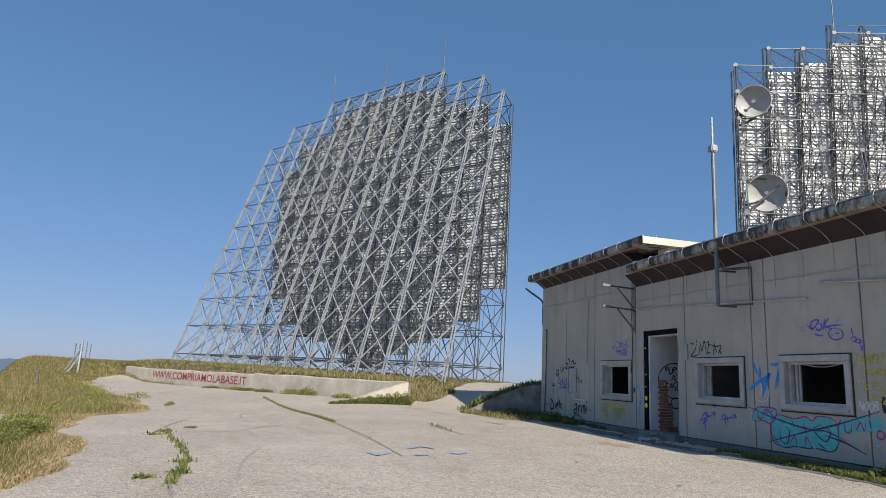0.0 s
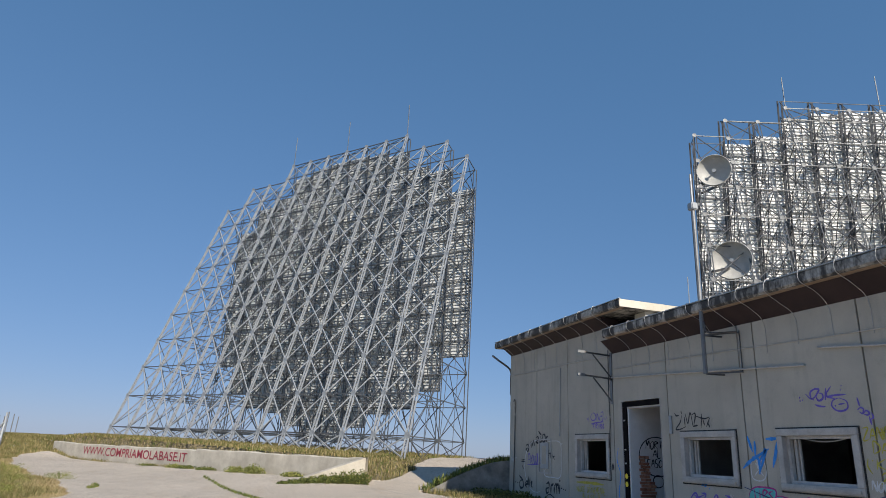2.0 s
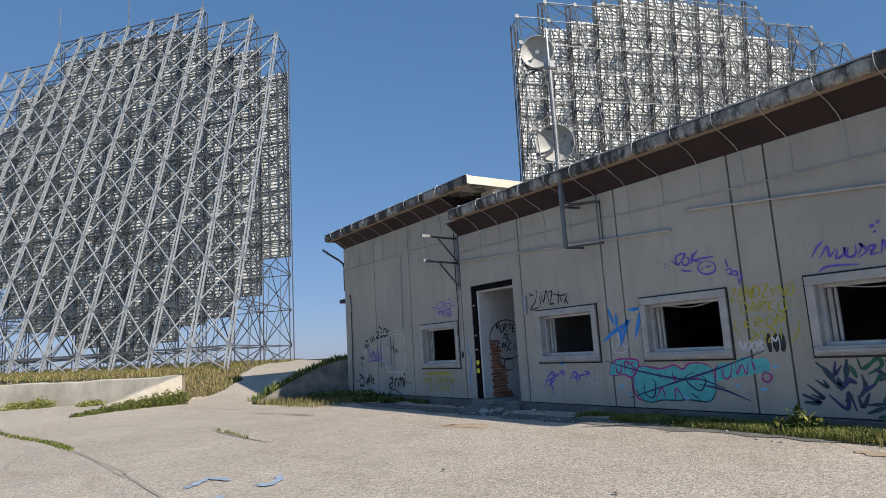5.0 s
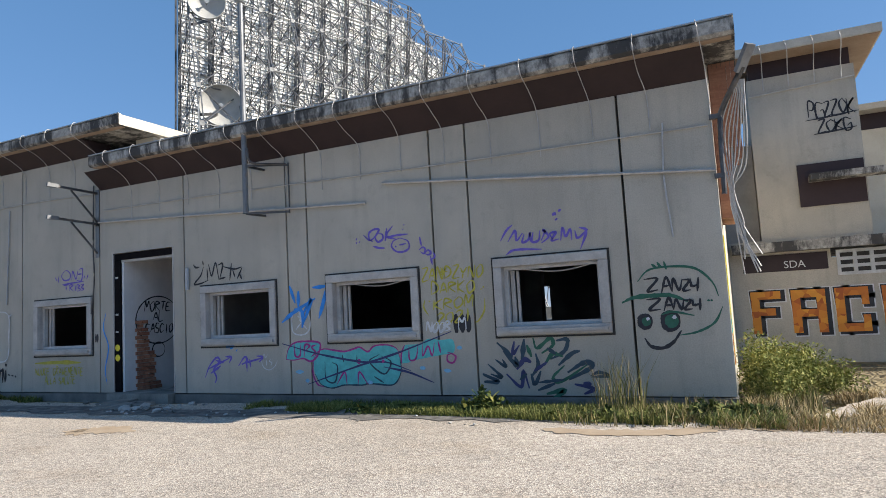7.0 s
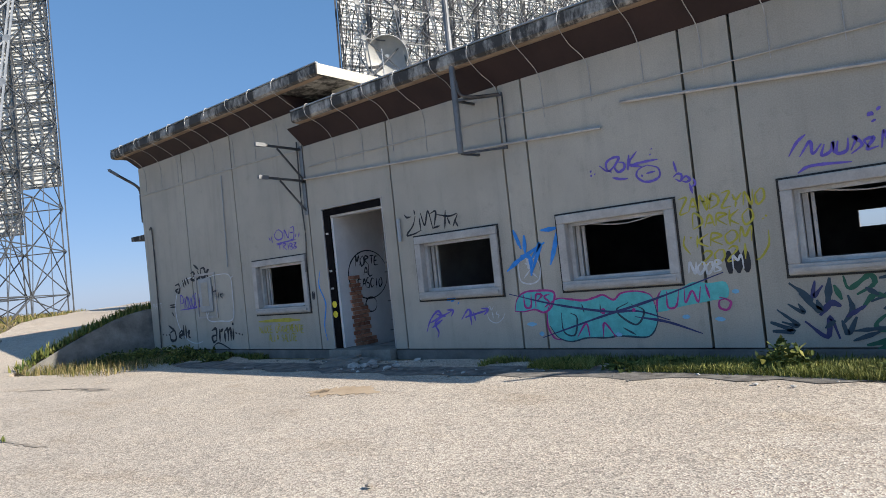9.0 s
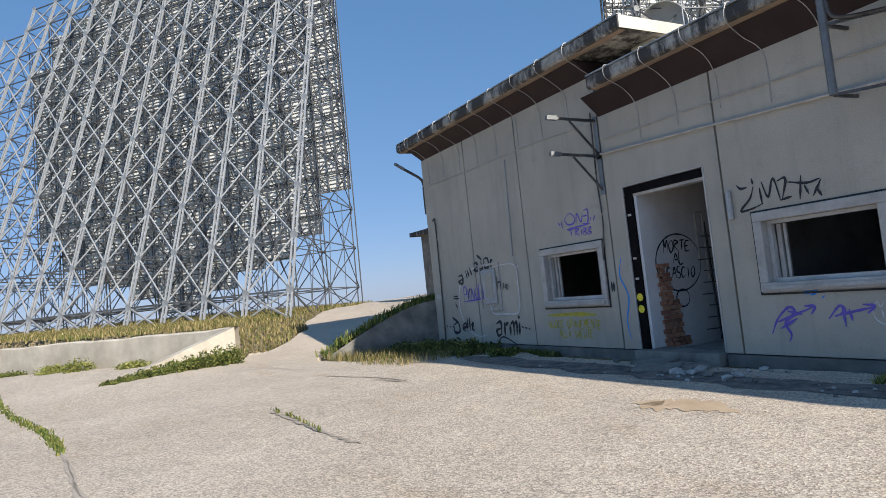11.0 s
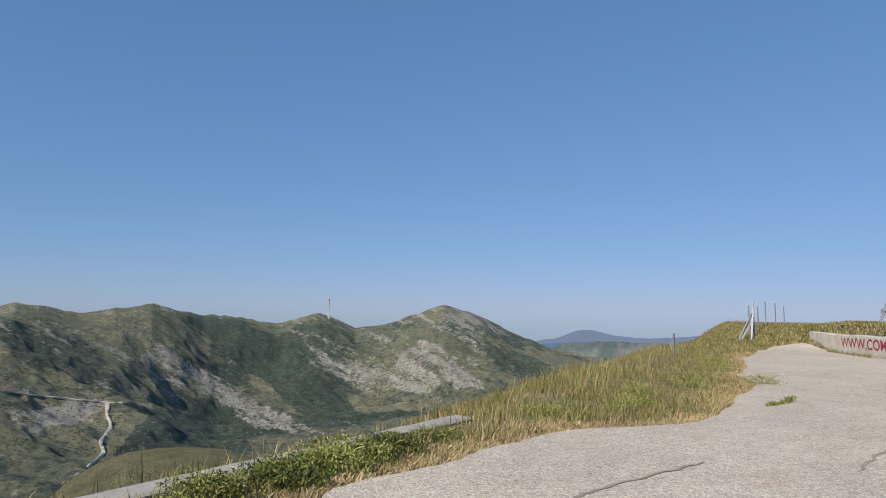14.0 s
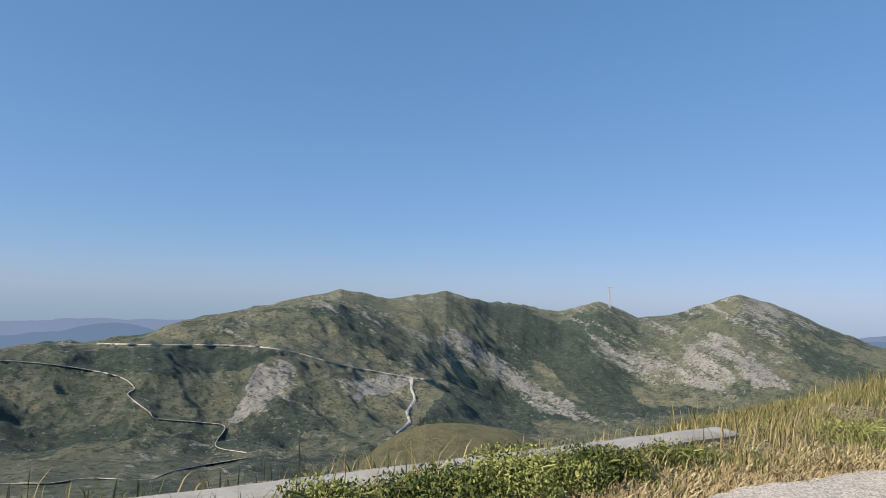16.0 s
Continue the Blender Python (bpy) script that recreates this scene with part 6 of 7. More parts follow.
    graffito("paint_plume", [[(6.95, 0.65), (7.0, 0.51)]], 0.045, "green", "dark green sprayed plume stroke", -0.0076)
    graffito("paint_plume", [[(7.19, 0.61), (7.29, 0.54)]], 0.05, "teal", "dark green sprayed plume stroke", -0.0078)
    graffito("paint_plume", [[(6.84, 0.25), (6.93, 0.32)]], 0.04, "teal", "dark green sprayed plume stroke", -0.008)
    graffito("paint_plume", [[(7.58, 0.21), (7.67, 0.2)]], 0.06, "navy", "dark green sprayed plume stroke", -0.0082)
    graffito("paint_circle", [[(8.25, 1.3), (8.38, 1.42), (8.62, 1.44), (8.85, 1.4), (9.0, 1.25), (9.05, 1.1)], [(9.08, 0.99), (8.99, 0.83), (8.82, 0.74), (8.64, 0.71)]], 0.026, "green", "green sprayed arcs of a head")
    graffito("paint_tag", [[(8.32, 1.32), (8.46, 1.32), (8.35, 1.19), (8.46, 1.2)], [(8.49, 1.16), (8.55, 1.33), (8.6, 1.17)], [(8.51, 1.23), (8.57, 1.24)], [(8.6, 1.17), (8.62, 1.31), (8.67, 1.18), (8.71, 1.3)], [(8.71, 1.29), (8.78, 1.28), (8.71, 1.18), (8.79, 1.18)], [(8.79, 1.3), (8.8, 1.22), (8.86, 1.23)], [(8.87, 1.31), (8.85, 1.16)]], 0.03, "ink", "black sprayed letters of a tag", -0.006)
    graffito("paint_tag", [[(8.33, 1.1), (8.47, 1.1), (8.35, 0.99), (8.47, 0.99)], [(8.5, 0.97), (8.56, 1.11), (8.6, 0.98)], [(8.52, 1.03), (8.58, 1.03)], [(8.6, 0.98), (8.63, 1.09), (8.68, 0.98), (8.71, 1.09)], [(8.71, 1.07), (8.78, 1.07), (8.71, 0.98), (8.79, 0.98)], [(8.8, 1.08), (8.8, 1.02), (8.87, 1.03)], [(8.87, 1.09), (8.86, 0.96)]], 0.03, "ink", "black sprayed letters of a tag", -0.006)
    graffito("paint_stroke", [[(8.07, 1.08), (8.2, 1.13), (8.42, 1.14), (8.59, 1.13), (8.75, 1.06)]], 0.055, "green", "green sprayed stroke on concrete")
    patch([(8.37, 0.86), (8.36, 0.83), (8.33, 0.8), (8.3, 0.79), (8.27, 0.81), (8.24, 0.83), (8.24, 0.86), (8.24, 0.9), (8.28, 0.93), (8.31, 0.93), (8.34, 0.92), (8.36, 0.89)], "green", "green sprayed eye of a face", -0.0046)
    graffito("paint_eye_ring", [[(8.37, 0.86), (8.35, 0.82), (8.32, 0.8), (8.28, 0.8), (8.25, 0.83), (8.24, 0.86), (8.25, 0.91), (8.29, 0.93), (8.33, 0.93), (8.36, 0.9), (8.37, 0.86)]], 0.05, "ink", "black ring of a sprayed eye", -0.0056)
    graffito("paint_glint", [[(8.32, 0.9), (8.34, 0.89)], [(8.33, 0.91), (8.33, 0.88)]], 0.045, "white", "white glint of a sprayed eye", -0.0072)
    patch([(8.65, 0.85), (8.63, 0.81), (8.6, 0.78), (8.56, 0.77), (8.51, 0.78), (8.48, 0.81), (8.48, 0.86), (8.49, 0.91), (8.53, 0.94), (8.57, 0.95), (8.61, 0.94), (8.64, 0.9)], "green", "green sprayed eye of a face", -0.0046)
    graffito("paint_eye_ring", [[(8.65, 0.85), (8.63, 0.8), (8.58, 0.77), (8.53, 0.77), (8.49, 0.81), (8.48, 0.86), (8.49, 0.92), (8.54, 0.95), (8.6, 0.95), (8.64, 0.91), (8.65, 0.85)]], 0.05, "ink", "black ring of a sprayed eye", -0.0056)
    graffito("paint_glint", [[(8.59, 0.91), (8.61, 0.9)], [(8.6, 0.92), (8.6, 0.88)]], 0.045, "white", "white glint of a sprayed eye", -0.0072)
    graffito("paint_stroke", [[(8.28, 0.69), (8.34, 0.6), (8.46, 0.58), (8.57, 0.64), (8.66, 0.76)]], 0.04, "ink", "black sprayed smile of a face")
    graffito("paint_stroke", [[(8.47, 0.93), (8.58, 0.96), (8.8, 0.91)], [(8.41, 1.48), (8.47, 1.43)], [(8.47, 1.5), (8.51, 1.43)], [(8.54, 1.5), (8.56, 1.41)], [(8.95, 1.07), (8.95, 1.05)], [(8.98, 1.07), (8.98, 1.05)]], 0.028, "green", "green sprayed lashes of a face", -0.0062)
    # inside the doorway
    onto = Matrix(((0, 1, 0, 0.207), (1, 0, 0, 0), (0, 0, 1, 0), (0, 0, 0, 1)))
    for text, y0, y1, z in (("MORTE", 0.42, 0.98, 1.36), ("AL", 0.6, 0.82, 1.18), ("FASCIO", 0.44, 1.02, 0.98)):
        word = sprayed(text, y0, y1, z, 0.15, 0.026, "ink", "black sprayed word on the corridor wall", len(text) + 20, 0.1)
        for stroke in word.children:
            stroke.data.transform(onto)
    for k in range(2):
        pts = loop(0.7, 1.2, 0.45, 0.4, 14) if k == 0 else loop(0.7, 0.7, 0.13, 0.12, 10)
        bm = bmesh.new()
        stroke_mesh(bm, pts, 0.025, 0)
        ob = tagged(part("paint_circle", bm, M["spray_ink"]), "black sprayed ring on the corridor wall", "graffiti")
        ob.matrix_world = onto
    graffito("paint_stroke", [[(-0.18, 1.35), (-0.24, 1.1), (-0.12, 0.8), (-0.2, 0.45), (-0.16, 0.2)]], 0.03, "blue", "blue sprayed wavy line beside the door")
    graffito("sticker_mark", [[(-0.42, 1.02), (-0.42, 0.88)], [(-0.38, 1.02), (-0.38, 0.88)]], 0.05, "ink", "black sticker beside the window")
    # retaining wall slogan
    d, n = Vector((-WALL_D[0], -WALL_D[1], 0)), Vector((-WALL_N[0], -WALL_N[1], 0))
    p = Vector((WALL_R[0], WALL_R[1], 0)) - d * 13.65 + n * 0.012
    m = Matrix((( d.x, 0, n.x, p.x), (d.y, 0, n.y, p.y), (0, 1, 0, 0.27), (0, 0, 0, 1)))
    lettering("WWW.COMPRIAMOLABASE.IT", 0, 0, 0.50, "red", "dark red painted web address on the wall", m=m, span=8.5, bold=0.004)


graffiti()


# ---- lattice aerials ----
COLS = 13


def mirrored(half):
    return half + half[::-1]


def billboard(name, right, left, back, top_share, lean, base, level, level0, bay_tops, panel_span, sheet_mat, label, rods, lit, dim, slim, cap, dense):
    """A flat troposcatter aerial: thirteen lattice trusses, bracing, stepped reflector bays. Heights are over base."""
    # lit, dim: sunlit and shaded tones of one steel, painted member by member
    R, L, V = Vector(right), Vector(left), Vector(back)
    bk = V.normalized()
    ob = empty(name, (*((R + L) / 2), base), label, "aerial", "lattice aerials")

    def P(i, z, rear):
        if rear and z in bay_tops:
            z -= cap
        q = R + (L - R) * i / (COLS - 1)
        q = q + V * ((1 + (top_share - 1) * z / 17.2) if rear else lean * (1 - z / 17.2))
        return Vector((q.x, q.y, base + z))

    def mid(i, z, u):
        return P(i, z, False).lerp(P(i, z, True), u)

    def depth(z):
        return (P(0, z, True) - P(0, z, False)).length

    z_of = [0.0] + [level0 + level * k for k in range(13) if level0 + level * k > 0.6]
    tops = [max((bay_tops[i] if i < COLS - 1 else 0), (bay_tops[i - 1] if i else 0)) for i in range(COLS)]

    def levels(top):
        return [z for z in z_of if z < top - 0.6 - cap] + [top]

    ax = Vector(((L - R).x, (L - R).y, 0)).normalized()
    out = Vector((bk.x, bk.y, 0))
    w = 0.16 * slim
    bm = bmesh.new()
    vs = [bm.verts.new(ax * a * w + Vector((0, 0, b * w)) + out * d) for d in (0, 0.015) for a, b in ((-1, -.5), (-.5, -1), (.5, -1), (1, -.5), (1, .5), (.5, 1), (-.5, 1), (-1, .5))]
    bm.faces.new(vs[8:])
    bm.faces.new(vs[:8][::-1])
    for j in range(8):
        bm.faces.new((vs[j], vs[(j + 1) % 8], vs[8 + (j + 1) % 8], vs[8 + j]))
    gusset = mesh_of("gusset", bm, lit)
    web = 0.036 * slim if dense else 0.05 * slim
    for i in range(COLS):
        lv = levels(tops[i])
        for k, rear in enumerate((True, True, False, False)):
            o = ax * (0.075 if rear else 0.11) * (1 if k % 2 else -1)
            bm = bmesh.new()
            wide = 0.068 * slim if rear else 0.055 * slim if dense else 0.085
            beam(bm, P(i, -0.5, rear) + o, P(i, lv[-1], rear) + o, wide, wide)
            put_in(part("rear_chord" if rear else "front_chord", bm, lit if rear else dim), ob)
        bm = bmesh.new()
        for k, (a, b) in enumerate(zip(lv, lv[1:])):
            beam(bm, P(i, b, False), P(i, b, True), 0.048 * slim)
            n = max(1, round(depth(a) / 2.1))
            for j in range(n):
                u0, u1 = j / n, (j + 1) / n
                up = (k + j) % 2
                beam(bm, mid(i, a, u0 if up else u1), mid(i, b, u1 if up else u0), web)
                if j:
                    beam(bm, mid(i, a, u0), mid(i, b, u0), web * 0.8)
            # lacing of the rear chord
            for q in range(6 if dense else 0):
                z0, z1 = a + (b - a) * q / 6, a + (b - a) * (q + 1) / 6
                s = 0.075 * (1 if q % 2 else -1)
                beam(bm, P(i, z0, True) + ax * s, P(i, z1, True) - ax * s, 0.022 * slim)
        tagged(put_in(part("truss_web", bm, dim), ob), kind="stuff")
        for z in lv[1:]:
            g = new("gusset", gusset)
            g.location = P(i, z, True) + out * 0.05
            put_in(g, ob)
        bm = bmesh.new()
        foot = P(i, 0, True)
        box(bm, foot.x - 0.3, foot.x + 0.3, foot.y - 0.3, foot.y + 0.3, base - 0.7, base - 0.12)
        put_in(part("footing", bm, M["concrete"], None, "concrete footing"), ob)
    for i in range(COLS - 1):
        lv = levels(bay_tops[i])
        for a, b in zip(lv, lv[1:]):
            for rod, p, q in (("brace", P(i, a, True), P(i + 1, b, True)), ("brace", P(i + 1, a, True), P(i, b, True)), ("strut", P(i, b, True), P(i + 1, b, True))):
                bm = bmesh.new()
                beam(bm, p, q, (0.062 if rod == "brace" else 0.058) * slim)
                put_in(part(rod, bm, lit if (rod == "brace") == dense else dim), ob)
        bm = bmesh.new()
        for a, b in zip(lv, lv[1:]):
            beam(bm, P(i, a, False), P(i + 1, b, False), 0.045 * slim)
            beam(bm, P(i + 1, a, False), P(i, b, False), 0.045 * slim)
            beam(bm, P(i, b, False), P(i + 1, b, False), 0.05 * slim)
        tagged(put_in(part("front_bracing", bm, dim), ob), kind="stuff")
        bm = bmesh.new()
        for k, (a, b) in enumerate(zip(lv[:-1], lv[1:])):
            if k % 2 and dense:
                beam(bm, P(i, b, True), P(i + 1, b, False), 0.03 * slim)
            if depth(a) > 3.2 and dense:
                beam(bm, mid(i, a, 0.5), mid(i + 1, a, 0.5), 0.04 * slim)
        tagged(put_in(part("inner_bracing", bm, dim), ob), kind="stuff")
        # reflector bay of many lapped strips
        z0, z1 = panel_span[i]
        verts, faces = [], []
        n = max(2, int((z1 - z0) / 0.19))
        for k in range(n):
            za = z0 + (z1 - z0) * k / n
            zb = z0 + (z1 - z0) * (k + 1) / n - 0.03
            for z, proud in ((za, -0.02), (za + 0.004, 0.045), (zb, -0.02)):
                for j in (i, i + 1):
                    q = P(j, z, False) + out * (proud - 0.16)
                    verts.append(q)
            s = 6 * k
            faces += [(s, s + 1, s + 3, s + 2), (s + 2, s + 3, s + 5, s + 4)]
            if k:
                faces.append((s - 2, s - 1, s + 1, s))
        put_in(raw("reflector_bay", verts, faces, sheet_mat), ob)
        bm = bmesh.new()
        for u in (0.01, 0.34, 0.66, 0.99):
            a, b = (P(i, z, False).lerp(P(i + 1, z, False), u) - out * 0.075 for z in (z0, z1))
            beam(bm, a, b, 0.04, 0.045)
        z = z0 + 0.05
        while z < z1:
            beam(bm, P(i, z, False) - out * 0.065, P(i + 1, z, False) - out * 0.065, 0.045)
            z += level / 2
        put_in(part("bay_frame", bm, M["galv_dark"]), ob)
    for i, h in rods:
        bm = bmesh.new()
        p = P(i, tops[i], True)
        tube(bm, [p, p + Vector((0, 0, h))], 0.028, 6)
        put_in(part("lightning_rod", bm, M["galv_dark"]), ob)
    return P


def bays(t0, t1, t2):
    tops = mirrored([t0, t1, t1, t2, t2, t2])
    low = mirrored([5.5, 3.6, 2.6, 2.3, 1.5, 0.6])
    drop = mirrored([1.1, 1.15, 0.65, 0.85, 0.5, 0.35])
    return tops, [(a, b - c) for a, b, c in zip(low, tops, drop)]


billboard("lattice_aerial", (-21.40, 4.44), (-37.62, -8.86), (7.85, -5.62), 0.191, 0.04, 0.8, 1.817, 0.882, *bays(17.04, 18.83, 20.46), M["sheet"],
          "huge grey galvanised lattice aerial with stepped louvred reflector", ((3, 2.4), (6, 2.4), (9, 2.4)), M["galv"], M["galv_shade"], 0.85, 0.0, True)
# both steel tones are shade-dark here, set against the bright sheet
PB = billboard("lattice_aerial", (-13.84, 14.44), (-7.32, 33.75), (9.08, -7.08), 0.224, -0.30, 1.0, 1.735, 0.27, *bays(17.22, 18.51, 19.8), M["sheet_sunlit"],
               "huge galvanised lattice aerial with sunlit white reflector", ((3, 1.9), (6, 2.2)), M["galv_shade"], M["galv_deep_shade"], 0.62, 1.2, False)


def dish(at, aim, radius):
    """Drum-rimmed parabolic dish on a short bracket."""
    ob = empty("dish_aerial", at, "white drum-rimmed dish aerial on the lattice", "dish aerial", "dish aerials")
    m = look(at, Vector(at) + Vector(aim)) @ pose(0, 0, 0, 180, 0, 0)
    bm = bmesh.new()
    n, prof = 36, [(0.0, -0.40), (0.3, -0.37), (0.6, -0.26), (0.85, -0.1), (1.0, 0.04), (1.0, 0.20), (1.035, 0.20), (1.035, 0.0), (0.9, -0.16), (0.6, -0.36), (0.3, -0.46), (0.05, -0.5)]
    rings = []
    for r, z in prof:
        rings.append([bm.verts.new((max(r, 0.002) * radius * math.cos(2 * math.pi * k / n), max(r, 0.002) * radius * math.sin(2 * math.pi * k / n), z * radius)) for k in range(n)])
    for a, b in zip(rings, rings[1:]):
        for k in range(n):
            bm.faces.new((a[k], a[(k + 1) % n], b[(k + 1) % n], b[k]))
    bm.transform(m)
    put_in(part("reflector", bm, M["dish"], None, "", True), ob)
    bm = bmesh.new()
    tube(bm, [(0, 0, -0.4 * radius), (0, 0, 0.1 * radius)], 0.035, 8)
    tube(bm, [(0, 0, 0.02 * radius), (0, 0, 0.12 * radius)], 0.09, 10)
    bm.transform(m)
    put_in(part("feed", bm, M["galv"]), ob)
    bm = bmesh.new()
    beam(bm, (0, 0, -0.5 * radius), (0, 0.0, -1.6 * radius), 0.12)
    beam(bm, (0, 0.5 * radius, -0.4 * radius), (0, 0.1, -1.5 * radius), 0.07)
    bm.transform(m)
    put_in(part("bracket", bm, M["steel_dark"]), ob)


dish((-9.4, 11.74, 14.11), (0.7, -0.7, -0.1), 0.72)
dish((-8.1, 11.03, 9.3), (0.7, -0.7, -0.08), 0.78)
carrier = empty("dish_platform", PB(0, 8, True), "dark steel outriggers that carry the dishes", "bracket")
for z in (9.2, 13.6, 14.2):
    bm = bmesh.new()
    beam(bm, PB(0, z - 1.6, True), (-9.9 if z > 10 else -8.6, 12.25 if z > 10 else 11.55, z), 0.1)
    put_in(part("outrigger", bm, M["steel_dark"]), carrier)


# ---- neighbouring block beyond the corner ----
def annex():
    Y = 4.75
    low = boxes((9.145, 22, Y, Y + 0.25, -0.4, 1.6), (9.145, 10.65, Y + 0.02, Y + 0.25, 1.6, 1.95), (11.6, 22, Y, Y + 0.25, 1.6, 1.95))
    tagged(part("wall_annex", low, M["facade"]), "grey annex wall painted with large orange letters", "wall", kind="structure")
    tagged(part("wall_annex_band", boxes((9.35, 10.6, Y - 0.004, Y + 0.02, 1.42, 1.70)), M["brown"]), "dark brown painted band", "wall", kind="structure")
    tagged(part("roof_annex", boxes((9.2, 22, Y - 0.25, Y + 3.5, 1.74, 1.9)), M["slab"]), "stained low concrete roof slab", "roof", kind="structure")
    tall = boxes((9.68, 11.26, Y + 0.01, Y + 4, 1.905, 4.72))
    tagged(part("wall_tower", tall, M["facade"]), "tall grey concrete block with a brown band", "wall", kind="structure")
    tagged(part("wall_tower_band", boxes((9.72, 11.22, Y + 0.06, Y + 3.9, 4.722, 5.02)), M["brown"]), "dark brown painted band", "wall", kind="structure")
    tagged(part("roof_tower", boxes((9.3, 11.62, Y - 0.4, Y + 4.3, 5.022, 5.16)), M["concrete"]), "overhanging pale concrete roof slab", "roof", kind="structure")
    tagged(part("soffit_tower", boxes((9.33, 11.59, Y - 0.37, Y + 4.2, 5.01, 5.0205)), M["soffit"]), "tan soffit", "trim", kind="structure")
    tagged(part("wall_tower_panel", boxes((10.3, 11.24, Y - 0.02, Y + 0.008, 2.45, 3.15)), M["brown"]), "dark brown painted step", "wall", kind="structure")
    tagged(part("roof_ledge", boxes((10.45, 22, Y - 0.35, Y - 0.022, 2.84, 2.94)), M["slab"]), "broken concrete ledge", "ledge", kind="structure")
    tagged(part("wall_wing", boxes((11.5, 22, Y + 2.5, Y + 3, 1.9, 4.1)), M["cream"]), "sunlit cream wing wall", "wall", kind="structure")
    tagged(part("wall_wing_band", boxes((11.5, 22, Y + 2.48, Y + 2.98, 4.102, 4.4)), M["brown"]), "dark brown painted band", "wall", kind="structure")
    tagged(part("roof_wing", boxes((11.4, 22, Y + 2.1, Y + 5, 4.402, 4.52)), M["concrete"]), "pale concrete roof slab", "roof", kind="structure")
    tagged(part("wall_gap", boxes((9.145, 9.67, Y + 0.3, Y + 0.5, 1.9, 3.66)), M["interior"]), "dark recess between the blocks", "wall", kind="structure")
    win = empty("window_grid", (10.65, Y, 1.25), "small window of many broken panes", "window", kind="structure")
    put_in(part("window_frame", boxes(*[(10.72, 11.6, Y - 0.02, Y + 0.03, z, z + 0.05) for z in (1.3, 1.42, 1.54, 1.66)], *[(x, x + 0.05, Y - 0.022, Y + 0.03, 1.3, 1.71) for x in (10.72, 10.95, 11.18, 11.4)]), M["alu"]), win)
    for k in range(9):
        x, z = 10.77 + 0.23 * (k % 3), 1.352 + 0.12 * (k // 3)
        put_in(part("pane", boxes((x, x + 0.17, Y - 0.006, Y - 0.001, z, z + 0.066)), M["joint"]), win)
    for k in range(4):
        bm = bmesh.new()
        x = 9.9 + 0.38 * k
        tube(bm, bend([(x, Y - 0.38, 5.17), (x + 0.02, Y - 0.42, 5.0), (x + 0.03, Y - 0.1, 4.75), (x + 0.03, Y - 0.02, 4.5)]), 0.009, 5)
        thing("lightning_wire", bm, M["wire"], "thin pale lightning wire drooping from the roof edge", "wire", "lightning wires")
    bm = bmesh.new()
    tube(bm, [(9.7, Y - 0.02, 4.42), (11.25, Y - 0.02, 4.5)], 0.011)
    thing("wall_wire", bm, M["wire"], "thin pale wire clipped along the wall", "wire")
    graffito("paint_tag", [[(x, z) for x, z in s] for s in scribble(10.55, 11.2, 3.9, 4.15, 6, 91) + scribble(10.65, 11.15, 3.65, 3.85, 4, 92)], 0.03, "ink", "black sprayed tag on the tall block", Y + 0.004)
    lettering("SDA", 10.12, 1.47, 0.17, "white", "white sprayed letters on brown paint", y=Y - 0.01)
    W, T = 0.12, 1.10
    letters = {"F": [(0, .13, 0, .7), (.13, .45, .57, .7), (.13, .36, .3, .42)], "A": [(0, .13, 0, .7), (.36, .49, 0, .7), (.13, .36, .57, .7), (.13, .36, .26, .38)],
               "C": [(0, .13, 0, .7), (.13, .46, .57, .7), (.13, .46, 0, .13), (.36, .46, .42, .57), (.36, .46, .13, .26)], "E": [(0, .13, 0, .7), (.13, .46, .57, .7), (.13, .40, .3, .42), (.13, .46, 0, .13)]}
    for k, (ch, x) in enumerate((("F", 9.42), ("A", 10.02), ("C", 10.64), ("E", 11.28))):
        for depth, dx, grow, mat in ((-0.003, 0.05, 0.035, "white"), (-0.006, 0.045, 0.02, "ink"), (-0.009, 0, 0, "orange")):
            bm = bmesh.new()
            for a, b, c, d in letters[ch]:
                vs = [bm.verts.new(v) for v in ((x + a - grow + dx, Y + depth, 0.4 + c - grow - dx * 0.5), (x + b + grow + dx, Y + depth, 0.4 + c - grow - dx * 0.5), (x + b + grow + dx, Y + depth, 0.4 + d + grow), (x + a - grow + dx * 0, Y + depth, 0.4 + d + grow))]
                bm.faces.new(vs)
            tagged(part("painted_letter", bm, M["spray_" + mat]), "big orange painted letter with a dark drop edge", "graffiti")
    for k in range(12):
        z0 = random.uniform(0.3, 1.0)
        bm = bmesh.new()
        y = 0.3 + 0.06 * k
        beam(bm, (BX1 + 0.004, y, z0), (BX1 + 0.004, y, 1.75), 0.006, 0.055)
        tagged(part("paint_drip", bm, M["spray_" + ("brightyellow", "cyan", "orange", "brightyellow")[k % 4]]), "dripping bright paint on the end wall", "graffiti")


annex()


def hut():
    """Small concrete hut beyond the building's far end."""
    x, y = -16.9, 5.5
    ob = empty("concrete_hut", (x, y, 0.3), "small weathered concrete hut with a flat roof", "hut")
    put_in(part("wall", boxes((x, x + 3.2, y, y + 3, 0.0, 3.45)), M["concrete_dark"]), ob)
    put_in(part("roof", boxes((x - 0.35, x + 3.5, y - 0.35, y + 3.3, 3.452, 3.62)), M["slab"]), ob)


hut()


